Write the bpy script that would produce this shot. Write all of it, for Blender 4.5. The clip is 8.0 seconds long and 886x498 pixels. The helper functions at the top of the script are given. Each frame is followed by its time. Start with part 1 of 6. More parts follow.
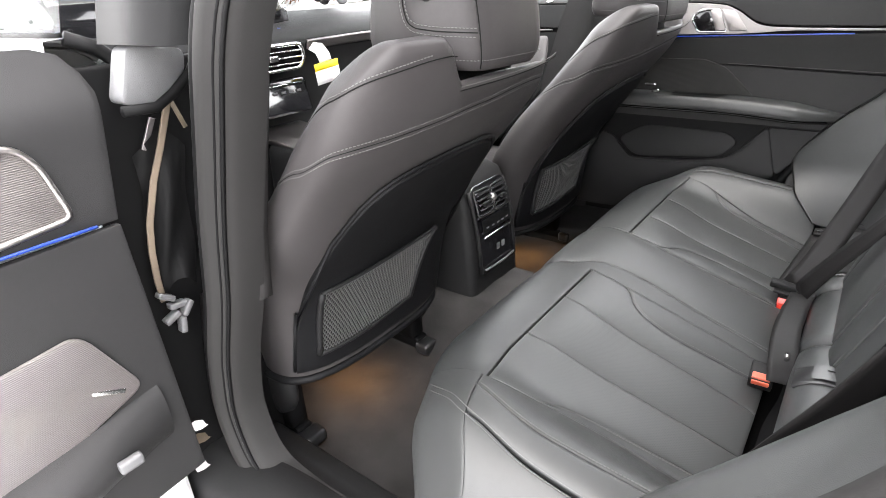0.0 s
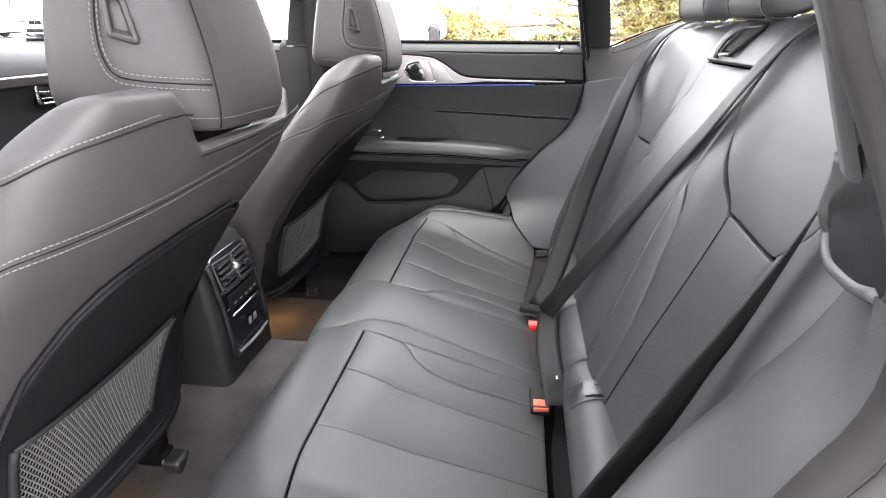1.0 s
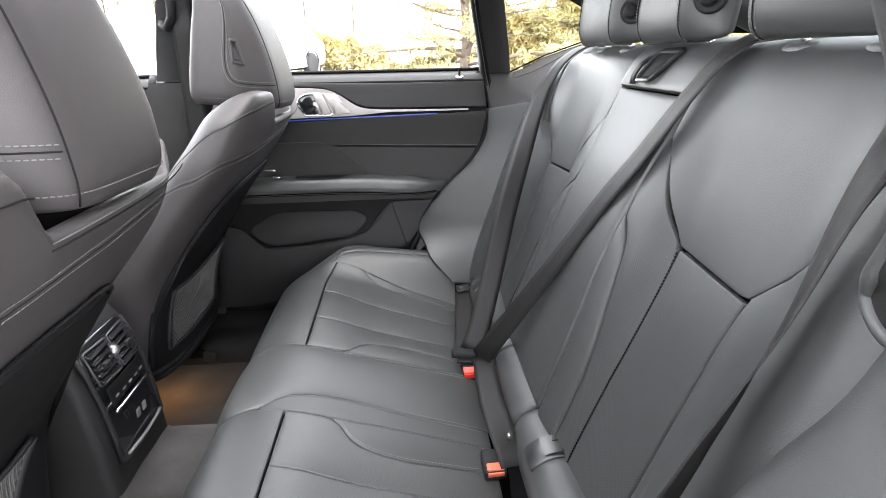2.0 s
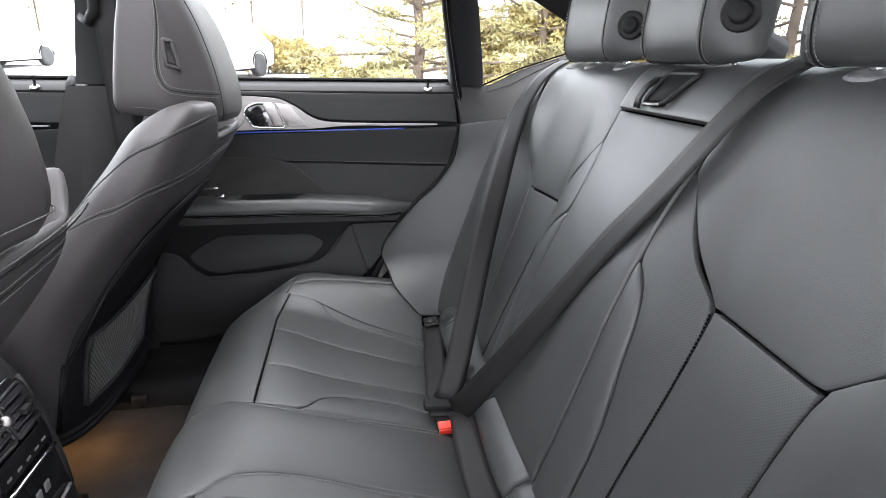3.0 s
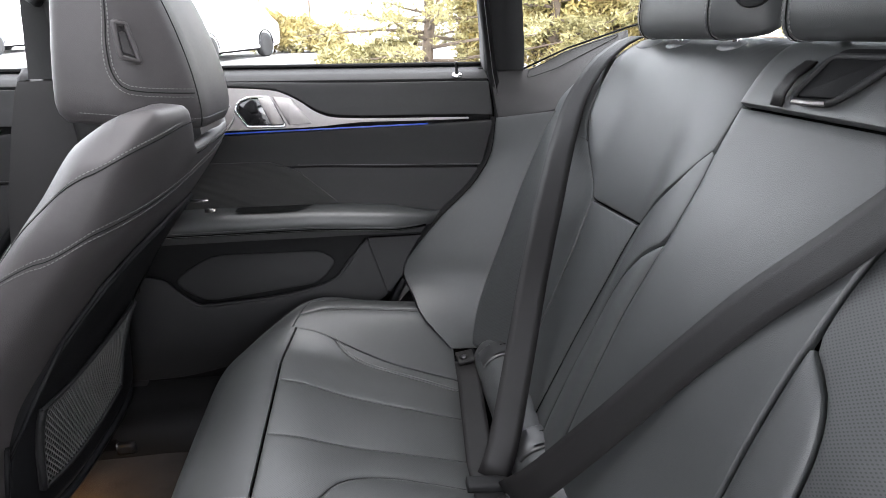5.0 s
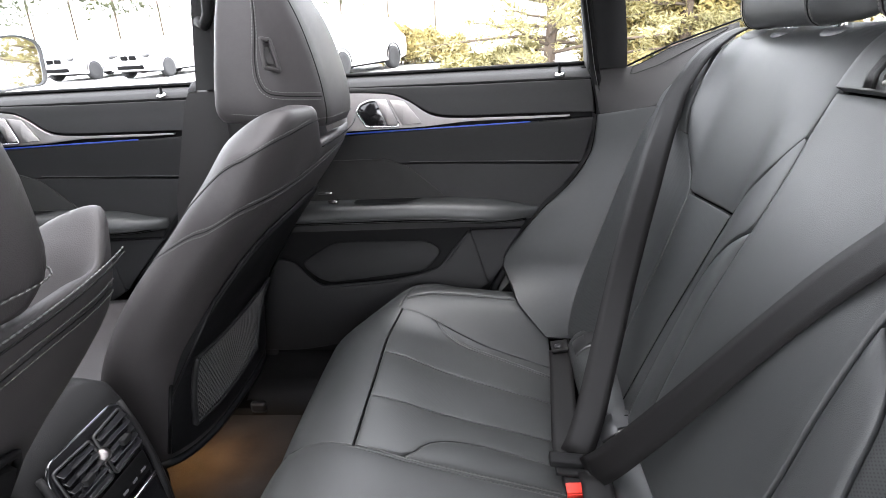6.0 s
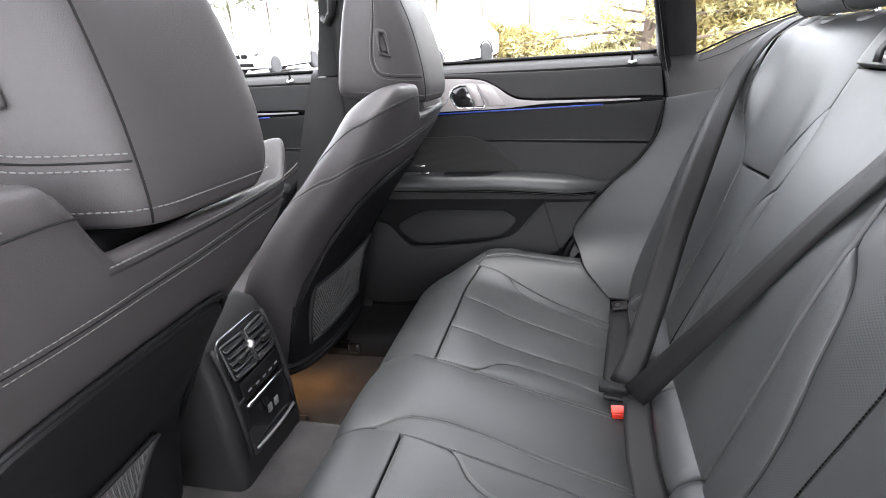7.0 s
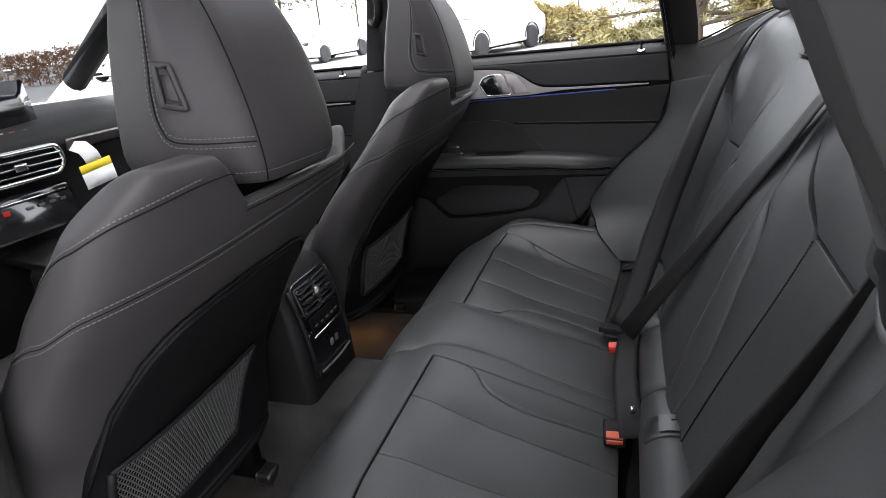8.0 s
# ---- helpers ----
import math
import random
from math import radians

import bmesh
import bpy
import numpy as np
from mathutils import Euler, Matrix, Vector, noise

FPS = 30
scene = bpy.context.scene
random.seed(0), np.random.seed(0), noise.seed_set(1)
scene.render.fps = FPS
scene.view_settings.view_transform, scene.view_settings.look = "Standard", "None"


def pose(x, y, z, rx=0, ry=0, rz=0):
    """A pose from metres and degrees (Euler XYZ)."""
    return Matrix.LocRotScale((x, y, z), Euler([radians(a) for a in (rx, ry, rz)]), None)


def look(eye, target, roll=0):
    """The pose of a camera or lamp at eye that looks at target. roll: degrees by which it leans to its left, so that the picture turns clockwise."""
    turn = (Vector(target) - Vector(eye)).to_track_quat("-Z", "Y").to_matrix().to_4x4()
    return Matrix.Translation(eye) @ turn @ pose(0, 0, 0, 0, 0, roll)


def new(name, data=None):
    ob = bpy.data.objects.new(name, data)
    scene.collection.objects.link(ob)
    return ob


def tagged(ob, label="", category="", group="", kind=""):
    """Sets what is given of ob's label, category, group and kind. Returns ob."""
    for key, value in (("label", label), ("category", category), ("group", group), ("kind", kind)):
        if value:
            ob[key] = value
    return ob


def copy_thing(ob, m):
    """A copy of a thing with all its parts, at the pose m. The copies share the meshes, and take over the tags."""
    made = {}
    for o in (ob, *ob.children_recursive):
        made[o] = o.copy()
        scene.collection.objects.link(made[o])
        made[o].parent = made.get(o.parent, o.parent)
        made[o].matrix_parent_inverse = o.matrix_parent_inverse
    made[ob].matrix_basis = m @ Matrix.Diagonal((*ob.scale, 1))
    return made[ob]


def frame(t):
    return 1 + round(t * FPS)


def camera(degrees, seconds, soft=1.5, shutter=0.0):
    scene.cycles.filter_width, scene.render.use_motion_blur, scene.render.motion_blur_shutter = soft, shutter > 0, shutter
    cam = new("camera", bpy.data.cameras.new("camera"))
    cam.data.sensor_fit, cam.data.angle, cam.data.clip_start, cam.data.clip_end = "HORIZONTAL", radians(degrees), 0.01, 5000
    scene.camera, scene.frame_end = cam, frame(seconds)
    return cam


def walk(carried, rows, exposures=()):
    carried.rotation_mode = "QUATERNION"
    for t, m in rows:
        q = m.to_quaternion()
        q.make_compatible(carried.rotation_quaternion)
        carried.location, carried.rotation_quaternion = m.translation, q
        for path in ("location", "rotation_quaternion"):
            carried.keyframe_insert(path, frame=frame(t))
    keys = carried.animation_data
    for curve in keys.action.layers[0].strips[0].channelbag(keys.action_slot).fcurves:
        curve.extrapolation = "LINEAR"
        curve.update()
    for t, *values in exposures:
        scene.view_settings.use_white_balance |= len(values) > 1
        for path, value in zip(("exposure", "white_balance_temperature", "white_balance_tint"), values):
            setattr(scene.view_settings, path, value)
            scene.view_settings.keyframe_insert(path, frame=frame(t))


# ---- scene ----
cam = camera(77.8, 8.0, soft=0.85)
PATH = [
    (0, (0.369, -1.062, 0.888), (-0.749, 0.359, 0.035), -3.0),
    (0.5, (0.308, -1.038, 0.887), (-0.369, 0.641, 0.038), -1.3),
    (1, (0.263, -0.986, 0.889), (0.017, 0.856, 0.149), 0.2),
    (1.5, (0.236, -0.934, 0.889), (0.254, 0.943, 0.198), 1.0),
    (1.7, (0.223, -0.91, 0.894), (0.285, 0.969, 0.212), -0.3),
    (3, (0.179, -0.717, 0.91), (0.485, 1.148, 0.256), 0.8),
    (3.5, (0.164, -0.617, 0.918), (0.527, 1.227, 0.234), 0.9),
    (4, (0.161, -0.527, 0.918), (0.558, 1.303, 0.215), 0.6),
    (4.2, (0.162, -0.5, 0.92), (0.572, 1.321, 0.203), 0.9),
    (5.3, (0.173, -0.464, 0.914), (0.347, 1.391, 0.185), -1.1),
    (5.5, (0.177, -0.48, 0.91), (0.287, 1.383, 0.19), -1.5),
    (6, (0.202, -0.544, 0.91), (0.043, 1.325, 0.216), -3.3),
    (6.5, (0.206, -0.63, 0.914), (-0.119, 1.223, 0.234), -3.2),
    (7, (0.238, -0.74, 0.894), (-0.22, 1.083, 0.211), -3.8),
    (7.5, (0.278, -0.859, 0.91), (-0.239, 0.943, 0.212), -5.7),
    (8, (0.335, -0.947, 0.924), (-0.288, 0.812, 0.205), -5.9),
]
EXPOSURES = [(0.0, 1.32, 6750, 12), (0.5, 1.60, 6700, 12), (1.5, 1.58, 6650, 12), (3.0, 1.10, 6400, 13), (3.5, 1.01, 6400, 13), (5.5, 1.06, 6400, 13), (6.5, 1.15, 6450, 14), (7.55, 1.50, 6450, 14), (7.8, 1.12, 6450, 14), (7.9, 0.82, 6450, 14), (8.0, -0.08, 6450, 14)]
walk(cam, [(t, look(eye, target, roll)) for t, eye, target, roll in PATH], EXPOSURES)
SKY, SUN, LAMP = 1.4, 2.3, 0.14


# ---------------------------------------------------------------- light
world = bpy.data.worlds.new("sky")
scene.world = world
world.use_nodes = True
wn, wl = world.node_tree.nodes, world.node_tree.links
wn.clear()
sky = wn.new("ShaderNodeTexSky")
sky.sky_type = "NISHITA"
sky.sun_disc = False
sky.sun_elevation, sky.sun_rotation = radians(78), radians(48)
sky.dust_density, sky.air_density = 0.6, 1.0
pale = wn.new("ShaderNodeHueSaturation")
pale.inputs["Saturation"].default_value = 0.13
back = wn.new("ShaderNodeBackground")
back.inputs["Strength"].default_value = SKY
wout = wn.new("ShaderNodeOutputWorld")
wl.new(sky.outputs[0], pale.inputs["Color"])
wl.new(pale.outputs[0], back.inputs["Color"])
wl.new(back.outputs[0], wout.inputs["Surface"])
sun_data = bpy.data.lights.new("sun", "SUN")
sun_data.energy, sun_data.angle, sun_data.color = SUN, radians(50), (1.0, 0.96, 0.9)
sun = new("sun", sun_data)
sun.matrix_world = look((0, 0, 0), (0.15, 0.1, -0.98))


# ---------------------------------------------------------------- materials
def material(name, color, rough=0.5, metal=0.0, vary=0.12, scale=8.0, bump=0.0, bump_scale=600.0, emit=None, spec=0.5,
             pattern="noise", sheen=0.0, coat=0.0, crease=0.0):
    """Principled surface: colour and roughness vary at two scales, with fine relief."""
    m = bpy.data.materials.new(name)
    m.use_nodes = True
    n, l = m.node_tree.nodes, m.node_tree.links
    b = n["Principled BSDF"]
    b.inputs["Roughness"].default_value, b.inputs["Metallic"].default_value = rough, metal
    b.inputs["Specular IOR Level"].default_value = spec
    b.inputs["Sheen Weight"].default_value = sheen
    b.inputs["Coat Weight"].default_value = coat
    where = n.new("ShaderNodeTexCoord")
    big, small = n.new("ShaderNodeTexNoise"), n.new("ShaderNodeTexNoise")
    big.inputs["Scale"].default_value, big.inputs["Detail"].default_value = scale, 4
    small.inputs["Scale"].default_value, small.inputs["Detail"].default_value = scale * 22, 3
    add = n.new("ShaderNodeMath")
    add.operation = "MULTIPLY_ADD"
    add.inputs[1].default_value = 0.5
    ramp = n.new("ShaderNodeMapRange")
    ramp.inputs["From Min"].default_value, ramp.inputs["From Max"].default_value = 0.45, 1.05
    ramp.inputs["To Min"].default_value, ramp.inputs["To Max"].default_value = 1 - vary, 1 + vary
    tint = n.new("ShaderNodeVectorMath")
    tint.operation = "SCALE"
    tint.inputs[0].default_value = color
    for tex in (big, small):
        l.new(where.outputs["Object"], tex.inputs["Vector"])
    l.new(small.outputs["Fac"], add.inputs[0])
    l.new(big.outputs["Fac"], add.inputs[2])
    l.new(add.outputs[0], ramp.inputs["Value"])
    l.new(ramp.outputs[0], tint.inputs["Scale"])
    l.new(tint.outputs[0], b.inputs["Base Color"])
    rr = n.new("ShaderNodeMapRange")
    rr.inputs["From Min"].default_value, rr.inputs["From Max"].default_value = 0.45, 1.05
    rr.inputs["To Min"].default_value, rr.inputs["To Max"].default_value = max(0.02, rough - vary * 0.35), min(1, rough + vary * 0.35)
    l.new(add.outputs[0], rr.inputs["Value"])
    l.new(rr.outputs[0], b.inputs["Roughness"])
    if bump:
        if pattern == "noise":
            t = n.new("ShaderNodeTexNoise")
            t.inputs["Scale"].default_value, t.inputs["Detail"].default_value = bump_scale, 3
            src = t.outputs["Fac"]
        elif pattern == "leather":
            t = n.new("ShaderNodeTexVoronoi")
            t.feature = "F1"
            t.inputs["Scale"].default_value = bump_scale
            src = t.outputs["Distance"]
        else:
            t = n.new("ShaderNodeTexWave")
            t.wave_type, t.bands_direction = "BANDS", pattern
            t.inputs["Scale"].default_value, t.inputs["Distortion"].default_value = bump_scale, 0.0
            src = t.outputs["Fac"]
        l.new(where.outputs["Object"], t.inputs["Vector"])
        bp = n.new("ShaderNodeBump")
        bp.inputs["Strength"].default_value, bp.inputs["Distance"].default_value = bump, 0.0006
        l.new(src, bp.inputs["Height"])
        l.new(bp.outputs[0], b.inputs["Normal"])
        if crease:
            soft, lump = n.new("ShaderNodeBump"), n.new("ShaderNodeTexNoise")
            lump.inputs["Scale"].default_value, lump.inputs["Detail"].default_value, lump.inputs["Distortion"].default_value = 14, 1, 0.0
            soft.inputs["Strength"].default_value, soft.inputs["Distance"].default_value = crease, 0.010
            l.new(where.outputs["Object"], lump.inputs["Vector"])
            l.new(lump.outputs["Fac"], soft.inputs["Height"])
            l.new(soft.outputs[0], bp.inputs["Normal"])
    if emit:
        b.inputs["Emission Color"].default_value, b.inputs["Emission Strength"].default_value = (*emit[:3], 1), emit[3]
    return m


def perforated(name, color, rough, depth, tilt):
    """Leather with rows of small punched holes."""
    m = material(name, color, rough, bump=0.12, bump_scale=1000, pattern="leather", crease=0.10, spec=0.40)
    n, l = m.node_tree.nodes, m.node_tree.links
    b = n["Principled BSDF"]
    where = n.new("ShaderNodeTexCoord")
    v = n.new("ShaderNodeTexVoronoi")
    v.voronoi_dimensions = "2D"
    v.inputs["Scale"].default_value, v.inputs["Randomness"].default_value = 360, 0.0
    lay, turn = n.new("ShaderNodeMapping"), n.new("ShaderNodeMapping")
    lay.inputs["Rotation"].default_value, turn.inputs["Rotation"].default_value = (0, tilt, 0), (0, 0, radians(45))
    l.new(where.outputs["Object"], lay.inputs["Vector"])
    l.new(lay.outputs[0], turn.inputs["Vector"])
    l.new(turn.outputs[0], v.inputs["Vector"])
    hole = n.new("ShaderNodeMapRange")
    hole.inputs["From Min"].default_value, hole.inputs["From Max"].default_value = 0.20, 0.32
    hole.inputs["To Min"].default_value, hole.inputs["To Max"].default_value = depth, 1.0
    l.new(v.outputs["Distance"], hole.inputs["Value"])
    old = b.inputs["Base Color"].links[0].from_socket
    mul = n.new("ShaderNodeVectorMath")
    mul.operation = "SCALE"
    l.new(old, mul.inputs[0])
    l.new(hole.outputs[0], mul.inputs["Scale"])
    l.new(mul.outputs[0], b.inputs["Base Color"])
    return m


def clear_glass(name, tint, gloss=0.06):
    m = bpy.data.materials.new(name)
    m.use_nodes = True
    n, l = m.node_tree.nodes, m.node_tree.links
    n.clear()
    o, mix, t, g = n.new("ShaderNodeOutputMaterial"), n.new("ShaderNodeMixShader"), n.new("ShaderNodeBsdfTransparent"), n.new("ShaderNodeBsdfGlossy")
    t.inputs["Color"].default_value = (*tint, 1)
    g.inputs["Roughness"].default_value = 0.02
    mix.inputs[0].default_value = gloss
    l.new(t.outputs[0], mix.inputs[1])
    l.new(g.outputs[0], mix.inputs[2])
    l.new(mix.outputs[0], o.inputs["Surface"])
    return m


LEATHER = material("black_leather", (0.0285, 0.0297, 0.0296), 0.46, vary=0.12, scale=6, bump=0.22, bump_scale=1000, crease=0.10, spec=0.40, pattern="leather")
LEATHER_PERF = perforated("perforated_leather", (0.0275, 0.0288, 0.0288), 0.48, 0.42, radians(70))
# finer holes; lighter base carries the stronger light on the cushion
LEATHER_FINE_LIT = perforated("finely_perforated_leather_lit", (0.0345, 0.0359, 0.0356), 0.44, 0.60, radians(-17))
# same leather as the rear bench; the front seats' stronger light is in the colour
LEATHER_FRONT_LIT = material("front_seat_leather_lit", (0.0355, 0.0328, 0.0333), 0.5, vary=0.12, scale=6, bump=0.22, bump_scale=1000, crease=0.10, spec=0.22, pattern="leather")
LEATHER_TRIM = material("trim_leather", (0.0165, 0.0163, 0.0166), 0.55, vary=0.12, scale=7, bump=0.25, bump_scale=1100, pattern="leather", spec=0.16)
SHELL = material("seat_back_shell", (0.006, 0.006, 0.0065), 0.55, vary=0.15, scale=10, bump=0.25, bump_scale=1100, spec=0.10)
PLASTIC = material("grained_black_plastic", (0.010, 0.010, 0.0103), 0.52, vary=0.12, scale=9, bump=0.4, bump_scale=1100, pattern="leather", spec=0.14)
PLASTIC_GREY = material("grained_grey_plastic", (0.085, 0.085, 0.088), 0.55, vary=0.1, scale=9, bump=0.5, bump_scale=1000, pattern="leather")
PLASTIC_DARK = material("matt_black_plastic", (0.0045, 0.0045, 0.0047), 0.62, vary=0.15, scale=9, bump=0.3, bump_scale=900, spec=0.06)
GLOSS = material("gloss_black", (0.008, 0.008, 0.009), 0.12, vary=0.2, scale=12, coat=0.4)
CARPET = material("black_carpet", (0.024, 0.0226, 0.022), 0.95, vary=0.6, scale=14, bump=1.0, bump_scale=1500, sheen=0.1, spec=0.1)
WEBBING = material("belt_webbing", (0.0060, 0.0055, 0.0056), 0.55, vary=0.12, scale=12, bump=0.5, bump_scale=900, spec=0.22)
NETTING = material("elastic_net", (0.055, 0.055, 0.054), 0.7, vary=0.2, scale=40)
GROOVE = material("seam_groove", (0.010, 0.010, 0.010), 0.8, vary=0.1, scale=30, spec=0.05)
STITCH = material("pale_thread", (0.085, 0.084, 0.082), 0.7, vary=0.15, scale=60)
SEAM = material("dark_seam", (0.002, 0.002, 0.002), 0.9, vary=0.1, scale=30, spec=0.02)
SILVER = material("brushed_silver_trim", (0.24, 0.225, 0.22), 0.34, metal=1.0, vary=0.12, scale=14, bump=0.25, bump_scale=500, pattern="Z")
CHROME = material("satin_chrome", (0.62, 0.62, 0.62), 0.18, metal=1.0, vary=0.08, scale=20)
FABRIC = material("ribbed_fabric", (0.018, 0.0178, 0.0172), 0.8, vary=0.15, scale=30, bump=0.5, bump_scale=130, pattern="Z", sheen=0.1, spec=0.2)
GRILLE = material("speaker_mesh", (0.12, 0.11, 0.105), 0.45, metal=0.5, vary=0.1, scale=20, bump=1.0, bump_scale=130, pattern="Z")
RUBBER = material("rubber_seal", (0.003, 0.003, 0.0032), 0.6, vary=0.15, scale=20, bump=0.3, bump_scale=500, spec=0.1)
RED = material("red_button", (0.50, 0.025, 0.012), 0.35, vary=0.1, scale=40)
ORANGE = material("orange_button", (0.45, 0.085, 0.045), 0.4, vary=0.1, scale=40)
BLUE_GLOW = material("blue_light_line", (0.01, 0.03, 0.2), 0.3, emit=(0.03, 0.13, 0.9, 0.08))
HEADLINER = material("anthracite_headliner", (0.035, 0.035, 0.036), 0.95, vary=0.08, scale=30, bump=0.4, bump_scale=1200)
PILLAR_CLOTH = material("black_pillar_cloth", (0.008, 0.008, 0.0083), 0.9, vary=0.15, scale=30, bump=0.5, bump_scale=900, sheen=0.05, spec=0.15)
BODY_PAINT = material("white_car_paint", (0.78, 0.78, 0.79), 0.2, vary=0.03, scale=2, coat=0.8)
SHEET_METAL = material("grey_painted_metal", (0.032, 0.031, 0.031), 0.6, vary=0.08, scale=6, spec=0.25)
PILLAR_TRIM = material("grained_pillar_trim", (0.021, 0.020, 0.020), 0.6, vary=0.12, scale=9, bump=0.5, bump_scale=1000, pattern="leather", spec=0.16)
GREY_RUBBER = material("grey_rubber", (0.0125, 0.012, 0.0118), 0.7, vary=0.1, scale=12, bump=0.3, bump_scale=500, spec=0.2)
LABEL_WHITE = material("white_paper", (0.8, 0.8, 0.78), 0.7, vary=0.05, scale=40)
LABEL_YELLOW = material("yellow_paper", (0.85, 0.62, 0.02), 0.6, vary=0.05, scale=40)
TAN = material("tan_strap", (0.12, 0.092, 0.066), 0.7, vary=0.2, scale=30, bump=0.4, bump_scale=300)
ASPHALT = material("sunlit_concrete", (0.32, 0.315, 0.31), 0.9, vary=0.22, scale=0.8, bump=0.8, bump_scale=60)
BARK = material("pine_bark", (0.10, 0.075, 0.055), 0.9, vary=0.35, scale=6, bump=1.0, bump_scale=25)
NEEDLES = material("yellow_green_needles", (0.25, 0.22, 0.095), 0.65, vary=0.45, scale=1.5)
HEDGE = material("hedge_leaves", (0.060, 0.066, 0.026), 0.65, vary=0.45, scale=1.5)
SHRUBS = material("autumn_shrub_leaves", (0.30, 0.24, 0.09), 0.65, vary=0.5, scale=1.5)
RUST = material("orange_brown_leaves", (0.20, 0.085, 0.03), 0.7, vary=0.4, scale=1.5)
SATIN = material("satin_black_plastic", (0.012, 0.012, 0.0125), 0.34, vary=0.06, scale=4)
MIRROR = material("mirror_glass", (0.85, 0.86, 0.86), 0.02, metal=1.0, vary=0.02, scale=4)
TYRE = material("tyre_rubber", (0.02, 0.02, 0.021), 0.75, vary=0.15, scale=12)
ALLOY = material("alloy_rim", (0.5, 0.5, 0.5), 0.3, metal=0.9, vary=0.1, scale=12)
# pale metallic base stands in for the sky's reflection in the panes
SKY_CAR_WINDOW = material("sky_reflecting_car_window", (0.55, 0.57, 0.60), 0.06, metal=0.8, vary=0.1, scale=2)
# for the unseen roof pane, added to let in light from above
ADDED_ROOF_GLASS = clear_glass("added_roof_glass", (0.80, 0.805, 0.805), 0.05)
# both tints are made up to cut light on backrest and front seats
DIMMING_SCREEN_GLASS = clear_glass("dimming_windscreen_glass", (0.20, 0.21, 0.21), 0.05)
DIMMING_REAR_GLASS = clear_glass("dimming_rear_glass", (0.36, 0.375, 0.38), 0.05)
GLASS = clear_glass("window_glass", (0.94, 0.96, 0.95), 0.05)


# ---------------------------------------------------------------- tools
def smooth(x, a, b):
    t = min(1.0, max(0.0, (x - a) / (b - a)))
    return t * t * (3 - 2 * t)


def table(pairs):
    """A smooth function through (x, value) pairs in rising order of x."""
    xs = [p[0] for p in pairs]
    ys = [p[1] for p in pairs]
    n = len(xs)
    ms = []
    for i in range(n):
        if i == 0:
            ms.append((ys[1] - ys[0]) / (xs[1] - xs[0]))
        elif i == n - 1:
            ms.append((ys[-1] - ys[-2]) / (xs[-1] - xs[-2]))
        else:
            a, b = (ys[i] - ys[i - 1]) / (xs[i] - xs[i - 1]), (ys[i + 1] - ys[i]) / (xs[i + 1] - xs[i])
            ms.append(0 if a * b <= 0 else 2 * a * b / (a + b))

    def f(x):
        if x <= xs[0]:
            return ys[0] + ms[0] * (x - xs[0])
        if x >= xs[-1]:
            return ys[-1] + ms[-1] * (x - xs[-1])
        i = 0
        while x > xs[i + 1]:
            i += 1
        h = xs[i + 1] - xs[i]
        t = (x - xs[i]) / h
        return ((1 + 2 * t) * (1 - t) ** 2 * ys[i] + t * (1 - t) ** 2 * h * ms[i] + t * t * (3 - 2 * t) * ys[i + 1] + t * t * (t - 1) * h * ms[i + 1])
    return f


def curve(pts):
    """A smooth curve through points (tuples of any size), over 0 to 1 by length."""
    pts = [tuple(p) for p in pts]
    if len(pts) == 2:
        a, b = pts
        return lambda t: tuple(p + (q - p) * t for p, q in zip(a, b))
    ls = [0.0]
    for p, q in zip(pts, pts[1:]):
        ls.append(ls[-1] + max(1e-6, math.dist(p, q)))
    fs = [table([(s / ls[-1], p[k]) for s, p in zip(ls, pts)]) for k in range(len(pts[0]))]
    return lambda t: tuple(f(t) for f in fs)


def poly(pts):
    """A line with sharp corners through points, over 0 to 1 by length."""
    pts = [tuple(p) for p in pts]
    ls = [0.0]
    for p, q in zip(pts, pts[1:]):
        ls.append(ls[-1] + math.dist(p, q))

    def f(t):
        s = t * ls[-1]
        i = 0
        while i < len(pts) - 2 and s > ls[i + 1]:
            i += 1
        k = (s - ls[i]) / (ls[i + 1] - ls[i])
        return tuple(p + (q - p) * k for p, q in zip(pts[i], pts[i + 1]))
    return f


def thing(name, label, category, group="", kind="", at=(0, 0, 0)):
    ob = new(name)
    ob.empty_display_size = 0.05
    ob.location = at
    return tagged(ob, label, category, group, kind)


def part(name, bm, mat, parent=None, label="", flat=False):
    """One mesh object from a bmesh, in world coordinates, under parent."""
    me = bpy.data.meshes.new(name)
    if not flat:
        for f in bm.faces:
            f.smooth = True
    bm.to_mesh(me)
    bm.free()
    me.materials.append(mat)
    ob = new(name, me)
    if parent:
        ob.parent = parent
        top, off = parent, Vector()
        while top:
            off += top.location
            top = top.parent
        ob.location = -off
    if label:
        ob["label"] = label
    if name == "stitching":
        ob["kind"] = "stuff"
    return ob


def sheet(bm, rows, close_u=False, close_v=False):
    """Faces over rows of points."""
    vs = [[bm.verts.new(p) for p in r] for r in rows]
    nr, nc = len(vs), len(vs[0])
    for i in range(nr if close_v else nr - 1):
        for j in range(nc if close_u else nc - 1):
            a, b = vs[i], vs[(i + 1) % nr]
            bm.faces.new((a[j], a[(j + 1) % nc], b[(j + 1) % nc], b[j]))
    return vs


def normal_of(S, a, b, e=1e-3):
    p = S(a, b)
    n = (S(a + e, b) - p).cross(S(a, b + e) - p)
    return n.normalized() if n.length > 0 else Vector((0, 0, 1))


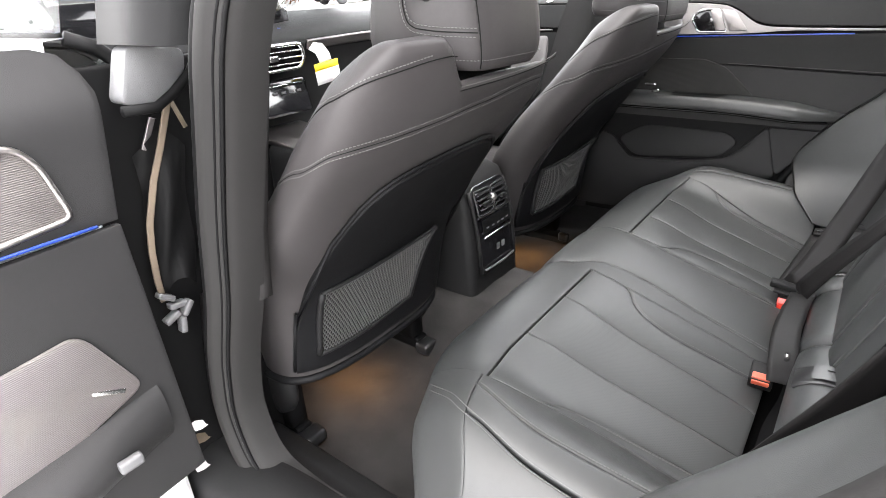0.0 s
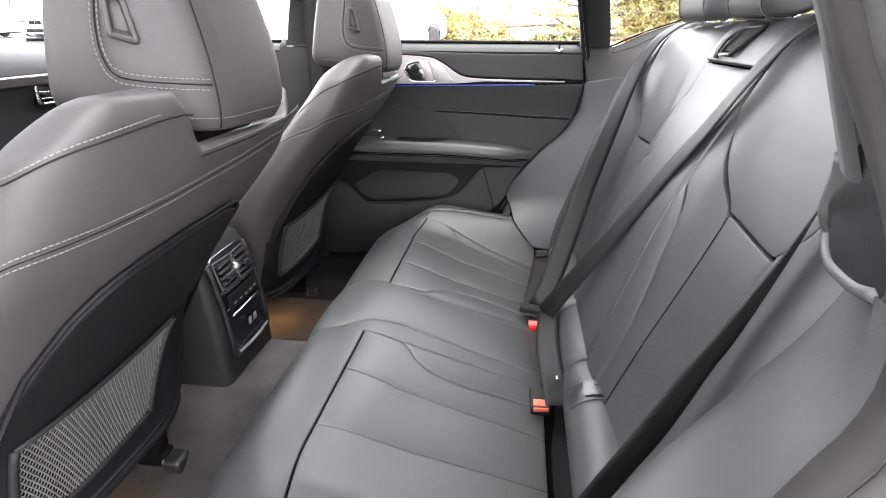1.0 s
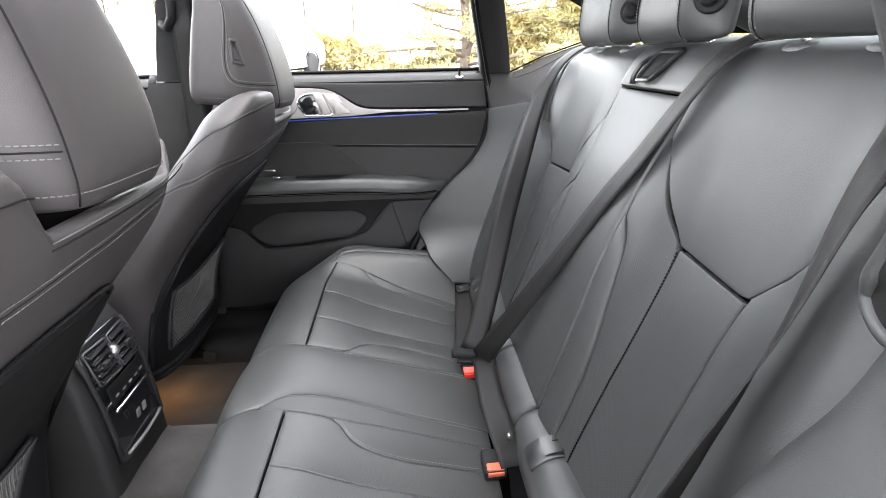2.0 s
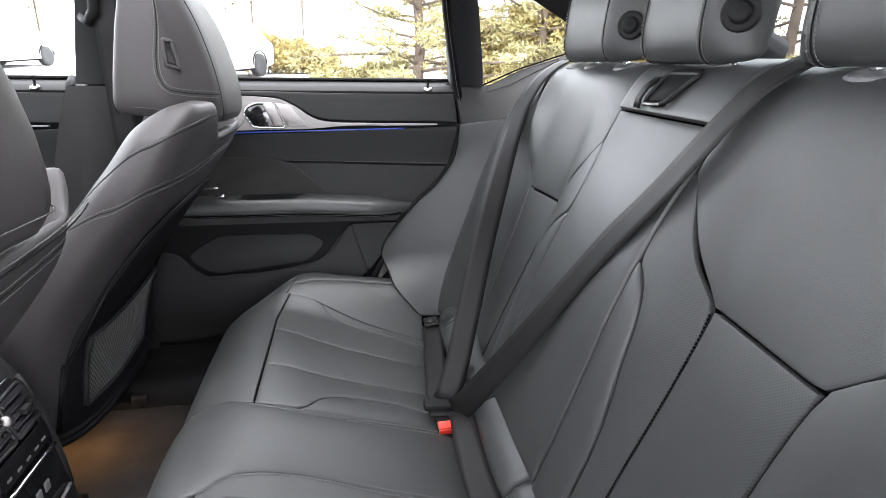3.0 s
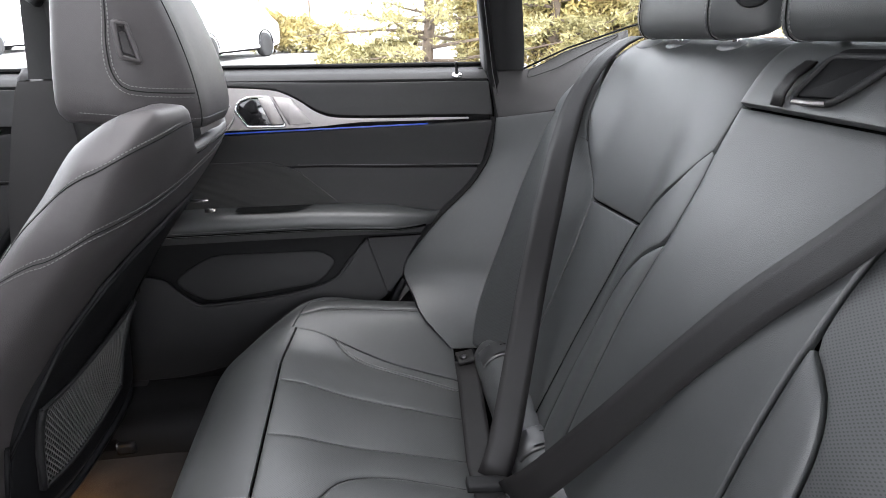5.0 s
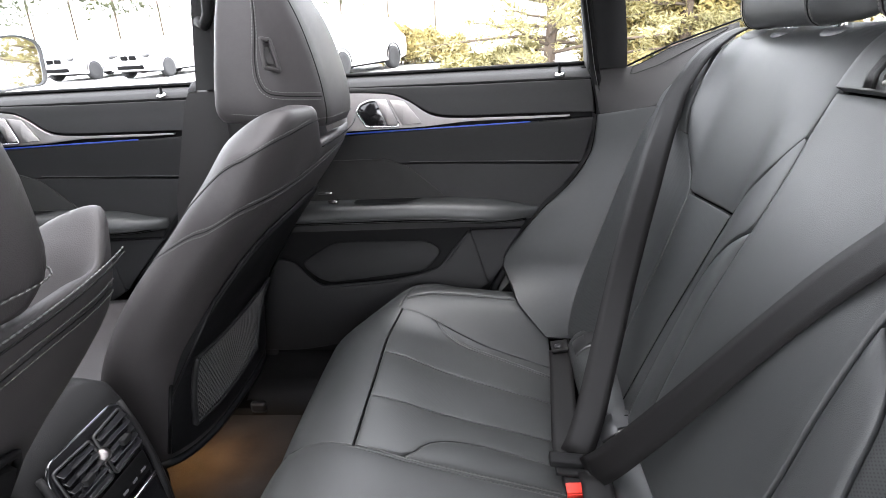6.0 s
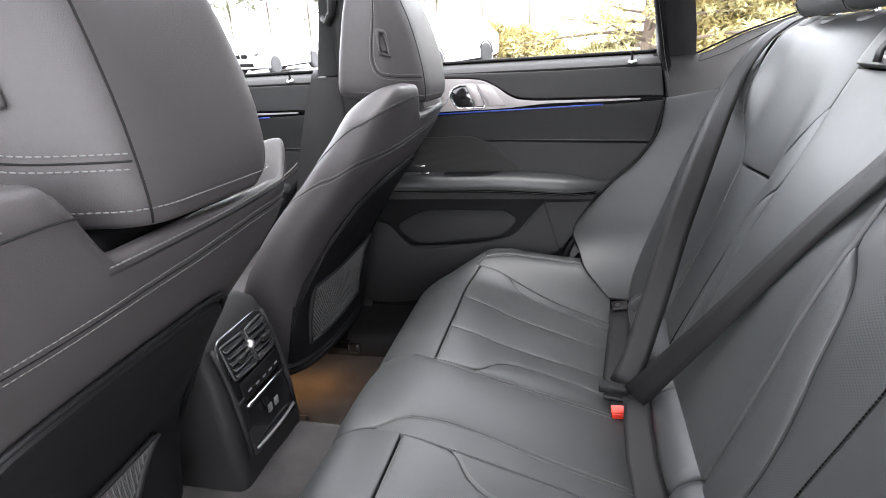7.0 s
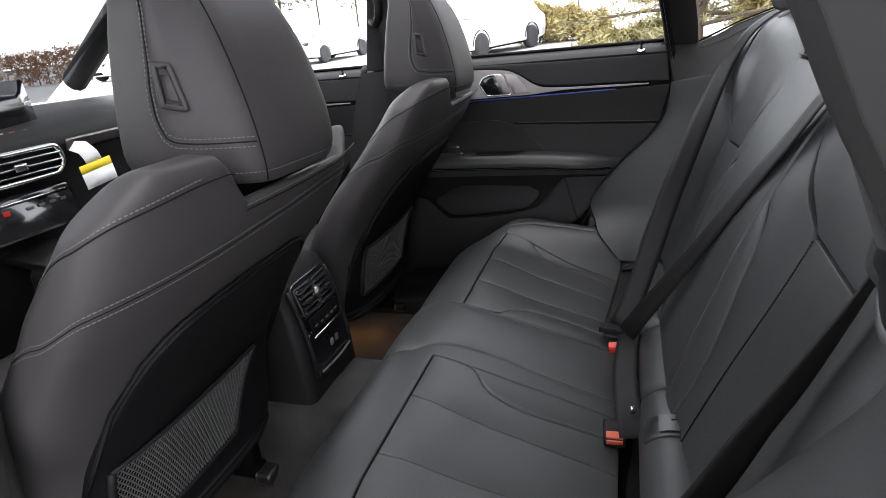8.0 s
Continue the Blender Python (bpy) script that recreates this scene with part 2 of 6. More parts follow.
def steps(width, r, n):
    """Fractions 0 to 1, finer within r of both ends."""
    k = min(0.45, r / max(width, 1e-4))
    e = [0, 0.08 * k, 0.25 * k, 0.5 * k, 0.75 * k, k]
    mid = [k + (1 - 2 * k) * i / n for i in range(1, n)]
    return e + mid + [1 - x for x in reversed(e)]


def panel(S, low, high, sign=1, r=0.010, sink=0.006, puff=0.0, n=(14, 18), edges=(1, 1, 1, 1), lift=0.0, skirt=0.012, bm=None):
    """An upholstered piece on the surface S(a, b), between the lines low and high in its (a, b); its rim dips into a seam.
    edges: which of low, high, start and end dip."""
    bm = bm or bmesh.new()
    r, sink, seam = r * 0.80, sink * 0.15, 0.0010
    P = lambda u, v: tuple(p + (q - p) * u for p, q in zip(low(v), high(v)))
    W = (S(*P(0, .5)) - S(*P(1, .5))).length
    L = sum((S(*P(.5, i / 8)) - S(*P(.5, (i + 1) / 8))).length for i in range(8))
    us, vs = steps(W, r, n[0]), steps(L, r, n[1])
    us = [edges[0] * seam / W + u * (1 - (edges[0] + edges[1]) * seam / W) for u in us]
    vs = [edges[2] * seam / L + v * (1 - (edges[2] + edges[3]) * seam / L) for v in vs]
    rows = []

    def rim(d):
        k = 1 - min(d / r, 1)
        return 1 - k * k
    for v in vs:
        line = []
        wv = (S(*P(0, v)) - S(*P(1, v))).length
        for u in us:
            a, b = P(u, v)
            nn = normal_of(S, a, b) * sign
            e = 1.0
            if edges[0]:
                e *= rim(u * wv)
            if edges[1]:
                e *= rim((1 - u) * wv)
            if edges[2]:
                e *= rim(v * L)
            if edges[3]:
                e *= rim((1 - v) * L)
            h = sink * (e - 1) + lift + puff * (16 * u * (1 - u) * v * (1 - v)) ** 0.6
            line.append(S(a, b) + nn * h)
        rows.append(line)
    if skirt:
        for line, v in zip(rows, vs):
            a, b = normal_of(S, *P(0, v)) * sign, normal_of(S, *P(1, v)) * sign
            line.insert(0, line[0] - a * skirt)
            line.append(line[-1] - b * skirt)
        down = [p - normal_of(S, *P(min(1, max(0, (j - 1) / (len(rows[0]) - 3))), 0)) * sign * skirt for j, p in enumerate(rows[0])]
        up = [p - normal_of(S, *P(min(1, max(0, (j - 1) / (len(rows[0]) - 3))), 1)) * sign * skirt for j, p in enumerate(rows[-1])]
        rows = [down] + rows + [up]
    sheet(bm, rows)
    return bm


def along(S, line, n, lift, sign=1, side=0.0):
    """Points on the surface along a line in its (a, b); side shifts them across it, in metres."""
    out = []
    for i in range(n + 1):
        t = i / n
        a, b = line(t)
        a2, b2 = line(min(1, t + 0.01))
        a1, b1 = line(max(0, t - 0.01))
        nn = normal_of(S, a, b) * sign
        d = (S(a2, b2) - S(a1, b1)).normalized()
        out.append(S(a, b) + nn * lift + d.cross(nn) * side)
    return out


def tube(bm, pts, r, n=6, cap=True):
    pts = [Vector(p) for p in pts]
    rows = []
    ref = None
    for i, p in enumerate(pts):
        d = (pts[min(i + 1, len(pts) - 1)] - pts[max(i - 1, 0)]).normalized()
        if ref is None:
            ref = d.orthogonal().normalized()
        ref = (ref - d * ref.dot(d)).normalized()
        s = d.cross(ref)
        rr = r(i / max(1, len(pts) - 1)) if callable(r) else r
        rows.append([p + (ref * math.cos(2 * math.pi * k / n) + s * math.sin(2 * math.pi * k / n)) * rr for k in range(n)])
    vs = sheet(bm, rows, close_u=True)
    if cap:
        bm.faces.new(list(reversed(vs[0])))
        bm.faces.new(vs[-1])
    return bm


def box(bm, c, size, m=None, bevel=0.0):
    g = bmesh.ops.create_cube(bm, size=1)
    vs = g["verts"]
    bmesh.ops.scale(bm, vec=size, verts=vs)
    if bevel:
        es = list({e for v in vs for e in v.link_edges})
        r = bmesh.ops.bevel(bm, geom=es, offset=bevel, segments=2, affect="EDGES", profile=0.7)
        vs = list({v for f in r["faces"] for v in f.verts} | {v for v in vs if v.is_valid})
    t = Matrix.Translation(c) @ (m or Matrix())
    bmesh.ops.transform(bm, matrix=t, verts=vs)
    return bm


def stitches(bm, pts, step=0.0048, size=0.00085, long=0.0036):
    """Short thread dashes along a line of points."""
    step = min(step, 0.0050)
    pts = [Vector(p) for p in pts]
    ls = [0.0]
    for p, q in zip(pts, pts[1:]):
        ls.append(ls[-1] + (q - p).length)
    s, i = step / 2, 0
    while s < ls[-1] - step / 2:
        while s > ls[i + 1]:
            i += 1
        k = (s - ls[i]) / (ls[i + 1] - ls[i])
        c = pts[i].lerp(pts[i + 1], k)
        d = (pts[i + 1] - pts[i]).normalized()
        o = d.orthogonal().normalized()
        q = d.cross(o)
        a, b = c - d * long / 2, c + d * long / 2
        va = [bm.verts.new(a + (o * x + q * y) * size * 0.6) for x, y in ((1, 0), (0, 1), (-1, 0), (0, -1))]
        vb = [bm.verts.new(b + (o * x + q * y) * size * 0.6) for x, y in ((1, 0), (0, 1), (-1, 0), (0, -1))]
        vm = [bm.verts.new(c + (o * x + q * y) * size) for x, y in ((1, 0), (0, 1), (-1, 0), (0, -1))]
        for k2 in range(4):
            bm.faces.new((va[k2], va[(k2 + 1) % 4], vm[(k2 + 1) % 4], vm[k2]))
            bm.faces.new((vm[k2], vm[(k2 + 1) % 4], vb[(k2 + 1) % 4], vb[k2]))
        s += step
    return bm


def ribbon(bm, pts, across, width, thick=0.0014, m=5):
    """A strap through pts; across: the direction of its width at each point."""
    rows = []
    for i, p in enumerate(pts):
        p = Vector(p)
        d = (Vector(pts[min(i + 1, len(pts) - 1)]) - Vector(pts[max(i - 1, 0)])).normalized()
        w = Vector(across[i])
        w = (w - d * w.dot(d)).normalized()
        n = d.cross(w)
        w2 = width[i] if isinstance(width, (list, tuple)) else width
        top = [p + w * w2 * (k / m - 0.5) + n * thick / 2 for k in range(m + 1)]
        bot = [p + w * w2 * (k / m - 0.5) - n * thick / 2 for k in range(m, -1, -1)]
        rows.append(top + bot)
    vs = sheet(bm, rows, close_u=True)
    bm.faces.new(list(reversed(vs[0])))
    bm.faces.new(vs[-1])
    return bm


def prism(bm, outline, S, depth, sign=1, lift=0.0):
    """A plate on the surface S(a, b) with that outline in (a, b)."""
    top = [S(a, b) + normal_of(S, a, b) * sign * (lift + depth) for a, b in outline]
    mid = [S(a, b) + normal_of(S, a, b) * sign * lift for a, b in outline]
    cx = sum((Vector(p) for p in top), Vector()) / len(top)
    rim = [p.lerp(cx, 0.03) + normal_of(S, *outline[0]) * sign * 0.0008 for p in top]
    vs = sheet(bm, [mid, top, rim], close_u=True)
    bm.faces.new(vs[-1])
    return bm


def rounded(pts, r, n=4):
    """An outline with its corners rounded."""
    out = []
    k = len(pts)
    for i in range(k):
        p, q, s = (Vector((*pts[j % k], 0)) for j in (i - 1, i, i + 1))
        d1, d2 = (p - q), (s - q)
        rr = min(r, d1.length * 0.45, d2.length * 0.45)
        a, b = q + d1.normalized() * rr, q + d2.normalized() * rr
        for j in range(n + 1):
            t = j / n
            o = a * (1 - t) ** 2 + q * 2 * t * (1 - t) + b * t * t
            out.append((o.x, o.y))
    return out


def lathe(bm, prof, axis, c, n=24):
    """A body of revolution: prof of (radius, along axis)."""
    ax = Vector(axis).normalized()
    o = ax.orthogonal().normalized()
    q = ax.cross(o)
    rows = [[Vector(c) + ax * h + (o * math.cos(2 * math.pi * k / n) + q * math.sin(2 * math.pi * k / n)) * r for k in range(n)] for r, h in prof]
    vs = sheet(bm, rows, close_u=True)
    bm.faces.new(list(reversed(vs[0])))
    bm.faces.new(vs[-1])
    return bm


# ---------------------------------------------------------------- ground and car shell
def slope(y):
    return -0.32 + 0.034 * y


bm = bmesh.new()
rows = []
for i in range(61):
    u = -1 + 2 * i / 60
    x = 160 * u * abs(u) ** 1.2
    rows.append([Vector((x, y, slope(y))) for y in [150 * (-1 + 2 * j / 60) * abs(-1 + 2 * j / 60) ** 1.2 for j in range(61)]])
sheet(bm, rows)
ground = tagged(part("ground", bm, ASPHALT), "pale sunlit concrete of a car park", "ground", kind="structure")

# car floor: two foot wells and a raised tunnel
tunnel = table([(0.0, 0.20), (0.10, 0.195), (0.14, 0.15), (0.18, 0.085), (0.22, 0.06), (0.70, 0.05)])
bm = bmesh.new()
rows = []
for i in range(60):
    x = -1.45 + i * 2.70 / 59
    rows.append([Vector((x, y, tunnel(abs(y)) + 0.004 * noise.noise(Vector((x * 14, y * 14, 0))))) for y in [-0.70 + 1.4 * j / 80 for j in range(81)]])
sheet(bm, rows)
floor = tagged(part("floor", bm, CARPET), "black carpet over foot wells and centre tunnel", "car floor", kind="structure")


# ---------------------------------------------------------------- rear seat: cushion
cp = [(-0.075, 0.07), (-0.100, 0.14), (-0.120, 0.22), (-0.128, 0.28), (-0.122, 0.32), (-0.100, 0.348), (-0.070, 0.362), (-0.04, 0.366), (0.0, 0.362),
      (0.10, 0.334), (0.20, 0.304), (0.30, 0.273), (0.34, 0.258), (0.365, 0.238), (0.38, 0.20)]
arc = [0.0]
for p, q in zip(cp, cp[1:]):
    arc.append(arc[-1] + math.dist(p, q))
zero = arc[8]
cush_x = table([(s - zero, p[0]) for s, p in zip(arc, cp)])
cush_z = table([(s - zero, p[1]) for s, p in zip(arc, cp)])
FRONT = arc[0] - zero


def cushion(y, b):
    a = abs(y)
    x, z = cush_x(b), cush_z(b)
    top = smooth(b, -0.10, 0.0)
    z += top * ((0.030 + 0.19 * max(0.0, min(0.30, x))) * smooth(a, 0.455, 0.585) - 0.010 * smooth(a, 0.10, 0.25) * (1 - smooth(a, 0.36, 0.5)) * smooth(b, 0.02, 0.15))
    # the outer ends round off, in plan and downwards
    end = smooth(a, 0.42, 0.70)
    x += (0.085 * end + 0.06 * smooth(a, 0.60, 0.73)) * (1 - smooth(b, -0.12, 0.22))
    over = max(0.0, a - 0.585)
    z -= 2.6 * over * over + 7 * over ** 3
    return Vector((x, y, z))


rear_seat = thing("rear_bench_seat", "black leather rear bench seat with pale twin stitching", "car seat")
insert_front, insert_rear = -0.0025, 0.352
YI, YO = 0.105, 0.525
for s in (-1, 1):
    S = cushion
    sg = -1  # a runs with y, b rearwards: the outside is up
    # front roll of the outer place
    part("front_roll", panel(S, curve([(s * YI, -0.005), (s * YI, FRONT)]), curve([(s * YO, -0.005), (s * YO, FRONT)]), sign=sg * 1, r=0.012, sink=0.008, puff=0.004, edges=(0, 0, 1, 0)), LEATHER, rear_seat)
    part("outer_bolster", panel(S, curve([(s * 0.556, -0.012), (s * 0.577, 0.06), (s * 0.587, 0.15), (s * 0.585, 0.34)]), curve([(s * 0.610, -0.012), (s * 0.632, 0.15), (s * 0.636, 0.34)]), sign=sg, r=0.010, sink=0.006, puff=0.004), LEATHER, rear_seat)
    part("bolster_strip", panel(S, curve([(s * YO, -0.012), (s * 0.523, 0.0), (s * 0.511, 0.07), (s * 0.489, 0.15), (s * 0.474, 0.22), (s * 0.463, 0.345)]), curve([(s * 0.554, -0.012), (s * 0.575, 0.06), (s * 0.585, 0.15), (s * 0.583, 0.345)]), sign=sg, r=0.008, sink=0.005), LEATHER, rear_seat)
    part("side_skirt", panel(S, curve([(s * 0.613, -0.012), (s * 0.635, 0.15), (s * 0.639, 0.34)]), curve([(s * 0.71, -0.012), (s * 0.715, 0.15), (s * 0.715, 0.34)]), sign=sg, r=0.010, sink=0.006, edges=(1, 0, 0, 0)), LEATHER, rear_seat)
    part("front_corner", panel(S, curve([(s * YO, -0.013), (s * YO, FRONT)]), curve([(s * 0.71, -0.013), (s * 0.70, FRONT)]), sign=sg, r=0.010, sink=0.003, edges=(0, 0, 1, 0)), LEATHER, rear_seat)
    # pleated insert: four pleats between curved side leaves
    lines = [None, curve([(s * 0.232, insert_front), (s * 0.234, 0.14), (s * 0.236, insert_rear)]),
             curve([(s * 0.374, insert_front), (s * 0.360, 0.14), (s * 0.346, insert_rear)])]
    leaf_in = [(0.108, 0.075), (0.121, 0.088), (0.147, 0.106), (0.167, 0.145), (0.174, 0.20), (0.171, 0.27), (0.166, insert_rear)]
    leaf_out = [(0.506, 0.085), (0.486, 0.105), (0.470, 0.130), (0.459, 0.165), (0.451, 0.21), (0.437, 0.29), (0.427, insert_rear)]
    inner = curve([(s * YI, insert_front)] + [(s * a, b) for a, b in leaf_in])
    outer = curve([(s * YO, insert_front), (s * 0.517, 0.05)] + [(s * a, b) for a, b in leaf_out])
    part("pleat", panel(S, inner, lines[1], sign=sg, r=0.009, sink=0.005, puff=0.003), LEATHER_FINE_LIT, rear_seat)
    part("pleat", panel(S, lines[1], lines[2], sign=sg, r=0.009, sink=0.005, puff=0.003), LEATHER_FINE_LIT, rear_seat)
    part("pleat", panel(S, lines[2], outer, sign=sg, r=0.009, sink=0.005, puff=0.003), LEATHER_FINE_LIT, rear_seat)
    part("inner_leaf", panel(S, curve([(s * YI, 0.075), (s * 0.106, 0.2), (s * 0.112, insert_rear)]), curve([(s * a, b) for a, b in leaf_in]), sign=sg, r=0.008, sink=0.008, puff=0.004), LEATHER, rear_seat)
    part("outer_leaf", panel(S, curve([(s * a, b) for a, b in leaf_out]), curve([(s * 0.508, 0.078), (s * 0.487, 0.15), (s * 0.472, 0.22), (s * 0.461, insert_rear)]), sign=sg, r=0.006, sink=0.005), LEATHER, rear_seat)
    bm = bmesh.new()
    for side in (-0.0045, 0.0045):
        stitches(bm, along(S, curve([(s * 0.556, -0.010), (s * 0.576, 0.06), (s * 0.586, 0.15), (s * 0.584, 0.34)]), 60, 0.0008, sg, side))
        stitches(bm, along(S, curve([(s * 0.550, -0.125), (s * 0.585, -0.06), (s * 0.6115, -0.012), (s * 0.6335, 0.15), (s * 0.6375, 0.34)]), 60, 0.0008, sg, side))
    stitches(bm, along(S, curve([(s * (a - 0.005), b + 0.002) for a, b in leaf_in]), 60, 0.0014, sg, 0.0))
    stitches(bm, along(S, curve([(s * (a + 0.005), b + 0.002) for a, b in leaf_out]), 60, 0.0010, sg, 0.0))
    part("stitching", bm, STITCH, rear_seat, "pale grey twin stitching")

part("middle_pad", panel(cushion, curve([(-0.105, FRONT), (-0.105, -0.10), (-0.100, -0.05), (-0.062, 0.0), (-0.050, 0.09), (-0.062, 0.22), (-0.066, 0.352)]),
                         curve([(0.105, FRONT), (0.105, -0.10), (0.110, -0.05), (0.102, 0.0), (0.096, 0.09), (0.098, 0.22), (0.102, 0.352)]), sign=-1, r=0.008, sink=0.004, puff=0.007, n=(16, 26)), LEATHER, rear_seat)
for s in (-1, 1):
    edge_line = [(-0.096, -0.045), (-0.062, 0.0), (-0.050, 0.09), (-0.062, 0.22), (-0.066, 0.350)] if s < 0 else [(0.104, -0.045), (0.102, 0.0), (0.096, 0.09), (0.098, 0.22), (0.102, 0.350)]
    part("middle_edge", panel(cushion, curve(edge_line), curve([(s * 0.106, -0.045), (s * 0.105, 0.0), (s * 0.105, 0.09), (s * 0.107, 0.22), (s * 0.111, 0.35)]), sign=-1, r=0.004, sink=0.002), LEATHER, rear_seat)
    bm = bmesh.new()
    for side in (-0.0045, 0.0045):
        stitches(bm, along(cushion, curve(edge_line), 70, 0.001, -1, side))
    part("stitching", bm, STITCH, rear_seat, "pale grey twin stitching")
# dark body under the cushion pieces
bm = bmesh.new()
sheet(bm, [[cushion(-0.70 + 1.4 * j / 70, FRONT + (0.44 - FRONT) * i / 40) - Vector((-0.012 if i < 14 else 0, 0, 0.013)) for j in range(71)] for i in range(41)])
part("cushion_base", bm, SEAM, rear_seat)


# ---------------------------------------------------------------- rear seat: backrest
bp = [(0.432, 0.285), (0.450, 0.34), (0.486, 0.44), (0.522, 0.545), (0.556, 0.655), (0.590, 0.76), (0.617, 0.85), (0.629, 0.878), (0.644, 0.893), (0.668, 0.902), (0.72, 0.906), (0.80, 0.90)]
arc = [0.0]
for p, q in zip(bp, bp[1:]):
    arc.append(arc[-1] + math.dist(p, q))
bz = arc[1]
back_x = table([(s - bz, p[0]) for s, p in zip(arc, bp)])
back_z = table([(s - bz, p[1]) for s, p in zip(arc, bp)])
back_b = table([(p[1], s - bz) for s, p in zip(arc[:9], bp[:9])])  # from height to length


# how far the upholstery stands forward of the plain profile: at the middle pad, its side leaf, and both edges of the lumbar panel
stand_mid = table([(0.30, 0.040), (0.40, 0.045), (0.49, 0.047), (0.563, 0.047), (0.628, 0.042), (0.685, 0.035), (0.743, 0.027), (0.785, 0.020), (0.84, 0.009), (0.885, 0.0)])
stand_leaf = table([(0.30, 0.036), (0.39, 0.039), (0.50, 0.039), (0.56, 0.040), (0.61, 0.038), (0.66, 0.031), (0.732, 0.023), (0.787, 0.016), (0.85, 0.005), (0.885, 0.0)])
stand_in = table([(0.30, 0.030), (0.45, 0.025), (0.522, 0.0195), (0.573, 0.014), (0.618, 0.009), (0.661, 0.005), (0.73, 0.0065), (0.80, 0.006), (0.885, 0.0)])
stand_out = table([(0.30, 0.020), (0.45, 0.016), (0.61, 0.012), (0.657, 0.009), (0.75, 0.006), (0.885, 0.0)])


def backrest(y, b):
    a = abs(y)
    x, z = back_x(b), back_z(b)
    if b < 0.585:
        zz = min(0.885, z)
        m, o = stand_mid(zz), stand_out(zz)
        x -= table([(0.0, m), (0.124, m), (0.178, stand_leaf(zz)), (0.240, stand_in(zz)), (0.385, o), (0.50, o), (0.75, o)])(a)
    low = 1 - smooth(b, 0.42, 0.60)
    x -= 0.055 * smooth(a, 0.40, 0.56) * (0.35 + 0.65 * low)
    z -= 0.05 * smooth(a, 0.46, 0.66) * smooth(b, 0.45, 0.62)
    return Vector((x, y, z))


B = back_b
mid_edge = [(0.118, 0.345), (0.123, 0.45), (0.123, 0.50), (0.121, 0.563), (0.117, 0.628), (0.115, 0.685), (0.116, 0.743), (0.122, 0.785), (0.126, 0.836)]
leaf_edge = [(0.190, 0.33), (0.193, 0.39), (0.192, 0.44), (0.185, 0.502), (0.175, 0.564), (0.168, 0.608), (0.153, 0.643), (0.135, 0.662), (0.120, 0.674)]
for s in (-1, 1):
    V = lambda pts: curve([(s * y, B(z)) for y, z in pts])
    T = 0.70  # end of the top roll
    # smooth shield under the head restraint
    part("shield_panel", panel(backrest, poly([(s * 0.235, B(0.663)), (s * 0.387, B(0.657)), (s * 0.450, B(0.722)), (s * 0.478, B(0.778)), (s * 0.488, B(0.83))]),
                               poly([(s * 0.131, B(0.787)), (s * 0.128, B(0.834)), (s * 0.128, T), (s * 0.36, T), (s * 0.52, T)]), sign=-1, r=0.006, sink=0.0035, puff=0.006, n=(22, 26)), LEATHER, rear_seat)
    # perforated column below the shield
    part("lumbar_panel", panel(backrest, V([(0.245, 0.33), (0.243, 0.43), (0.2425, 0.522), (0.2415, 0.573), (0.240, 0.618), (0.237, 0.659)]), V([(0.374, 0.33), (0.374, 0.45), (0.376, 0.55), (0.380, 0.61), (0.3855, 0.6545)]), sign=-1, r=0.006, sink=0.0035, puff=0.002), LEATHER_PERF, rear_seat)
    part("inner_wing", panel(backrest, V([(0.193, 0.33), (0.196, 0.39), (0.195, 0.44), (0.188, 0.502), (0.178, 0.564), (0.171, 0.609), (0.156, 0.645), (0.138, 0.665), (0.122, 0.679), (0.1185, 0.72), (0.121, 0.758), (0.1255, 0.784)]),
                             V([(0.242, 0.33), (0.240, 0.43), (0.2395, 0.522), (0.2385, 0.573), (0.237, 0.618), (0.232, 0.659), (0.205, 0.690), (0.172, 0.731), (0.146, 0.770), (0.131, 0.786)]), sign=-1, r=0.006, sink=0.0035, puff=0.002, n=(12, 30)), LEATHER_PERF, rear_seat)
    part("inner_border", panel(backrest, V([(0.121, 0.33), (0.126, 0.45), (0.126, 0.50), (0.124, 0.563), (0.120, 0.628), (0.118, 0.672)]), V(leaf_edge), sign=-1, r=0.012, sink=0.012, puff=0.007, n=(14, 24)), LEATHER, rear_seat)
    part("outer_wing", panel(backrest, V([(0.377, 0.33), (0.377, 0.45), (0.379, 0.55), (0.383, 0.61), (0.389, 0.655), (0.4285, 0.6985), (0.461, 0.741)]), V([(0.56, 0.30), (0.58, 0.42), (0.59, 0.55), (0.595, 0.65), (0.59, 0.72), (0.575, 0.78)]), sign=-1, r=0.010, sink=0.006, puff=0.004), LEATHER_PERF if s > 0 else LEATHER, rear_seat)
    part("outer_shoulder", panel(backrest, V([(0.463, 0.742), (0.481, 0.778), (0.492, 0.83), (0.525, 0.892)]), V([(0.58, 0.77), (0.60, 0.81), (0.60, 0.86), (0.58, 0.892)]), sign=-1, r=0.010, sink=0.005, edges=(1, 0, 0, 0)), LEATHER, rear_seat)
    bm, bs = bmesh.new(), bmesh.new()
    stitches(bm, along(backrest, V([(y - 0.0055, z - 0.002) for y, z in leaf_edge[:-1]]), 70, 0.0012, -1, 0.0))
    stitches(bm, along(backrest, V([(0.392, 0.36), (0.394, 0.45), (0.402, 0.54), (0.42, 0.61), (0.452, 0.665)]), 60, 0.0012, -1, 0.0))
    part("stitching", bm, STITCH, rear_seat, "pale grey stitching")
    stitches(bs, along(backrest, V([(0.2435, 0.34), (0.2415, 0.43), (0.241, 0.522), (0.240, 0.573), (0.2385, 0.618), (0.2345, 0.659)]), 60, 0.0004, -1, 0.0), size=0.0011)
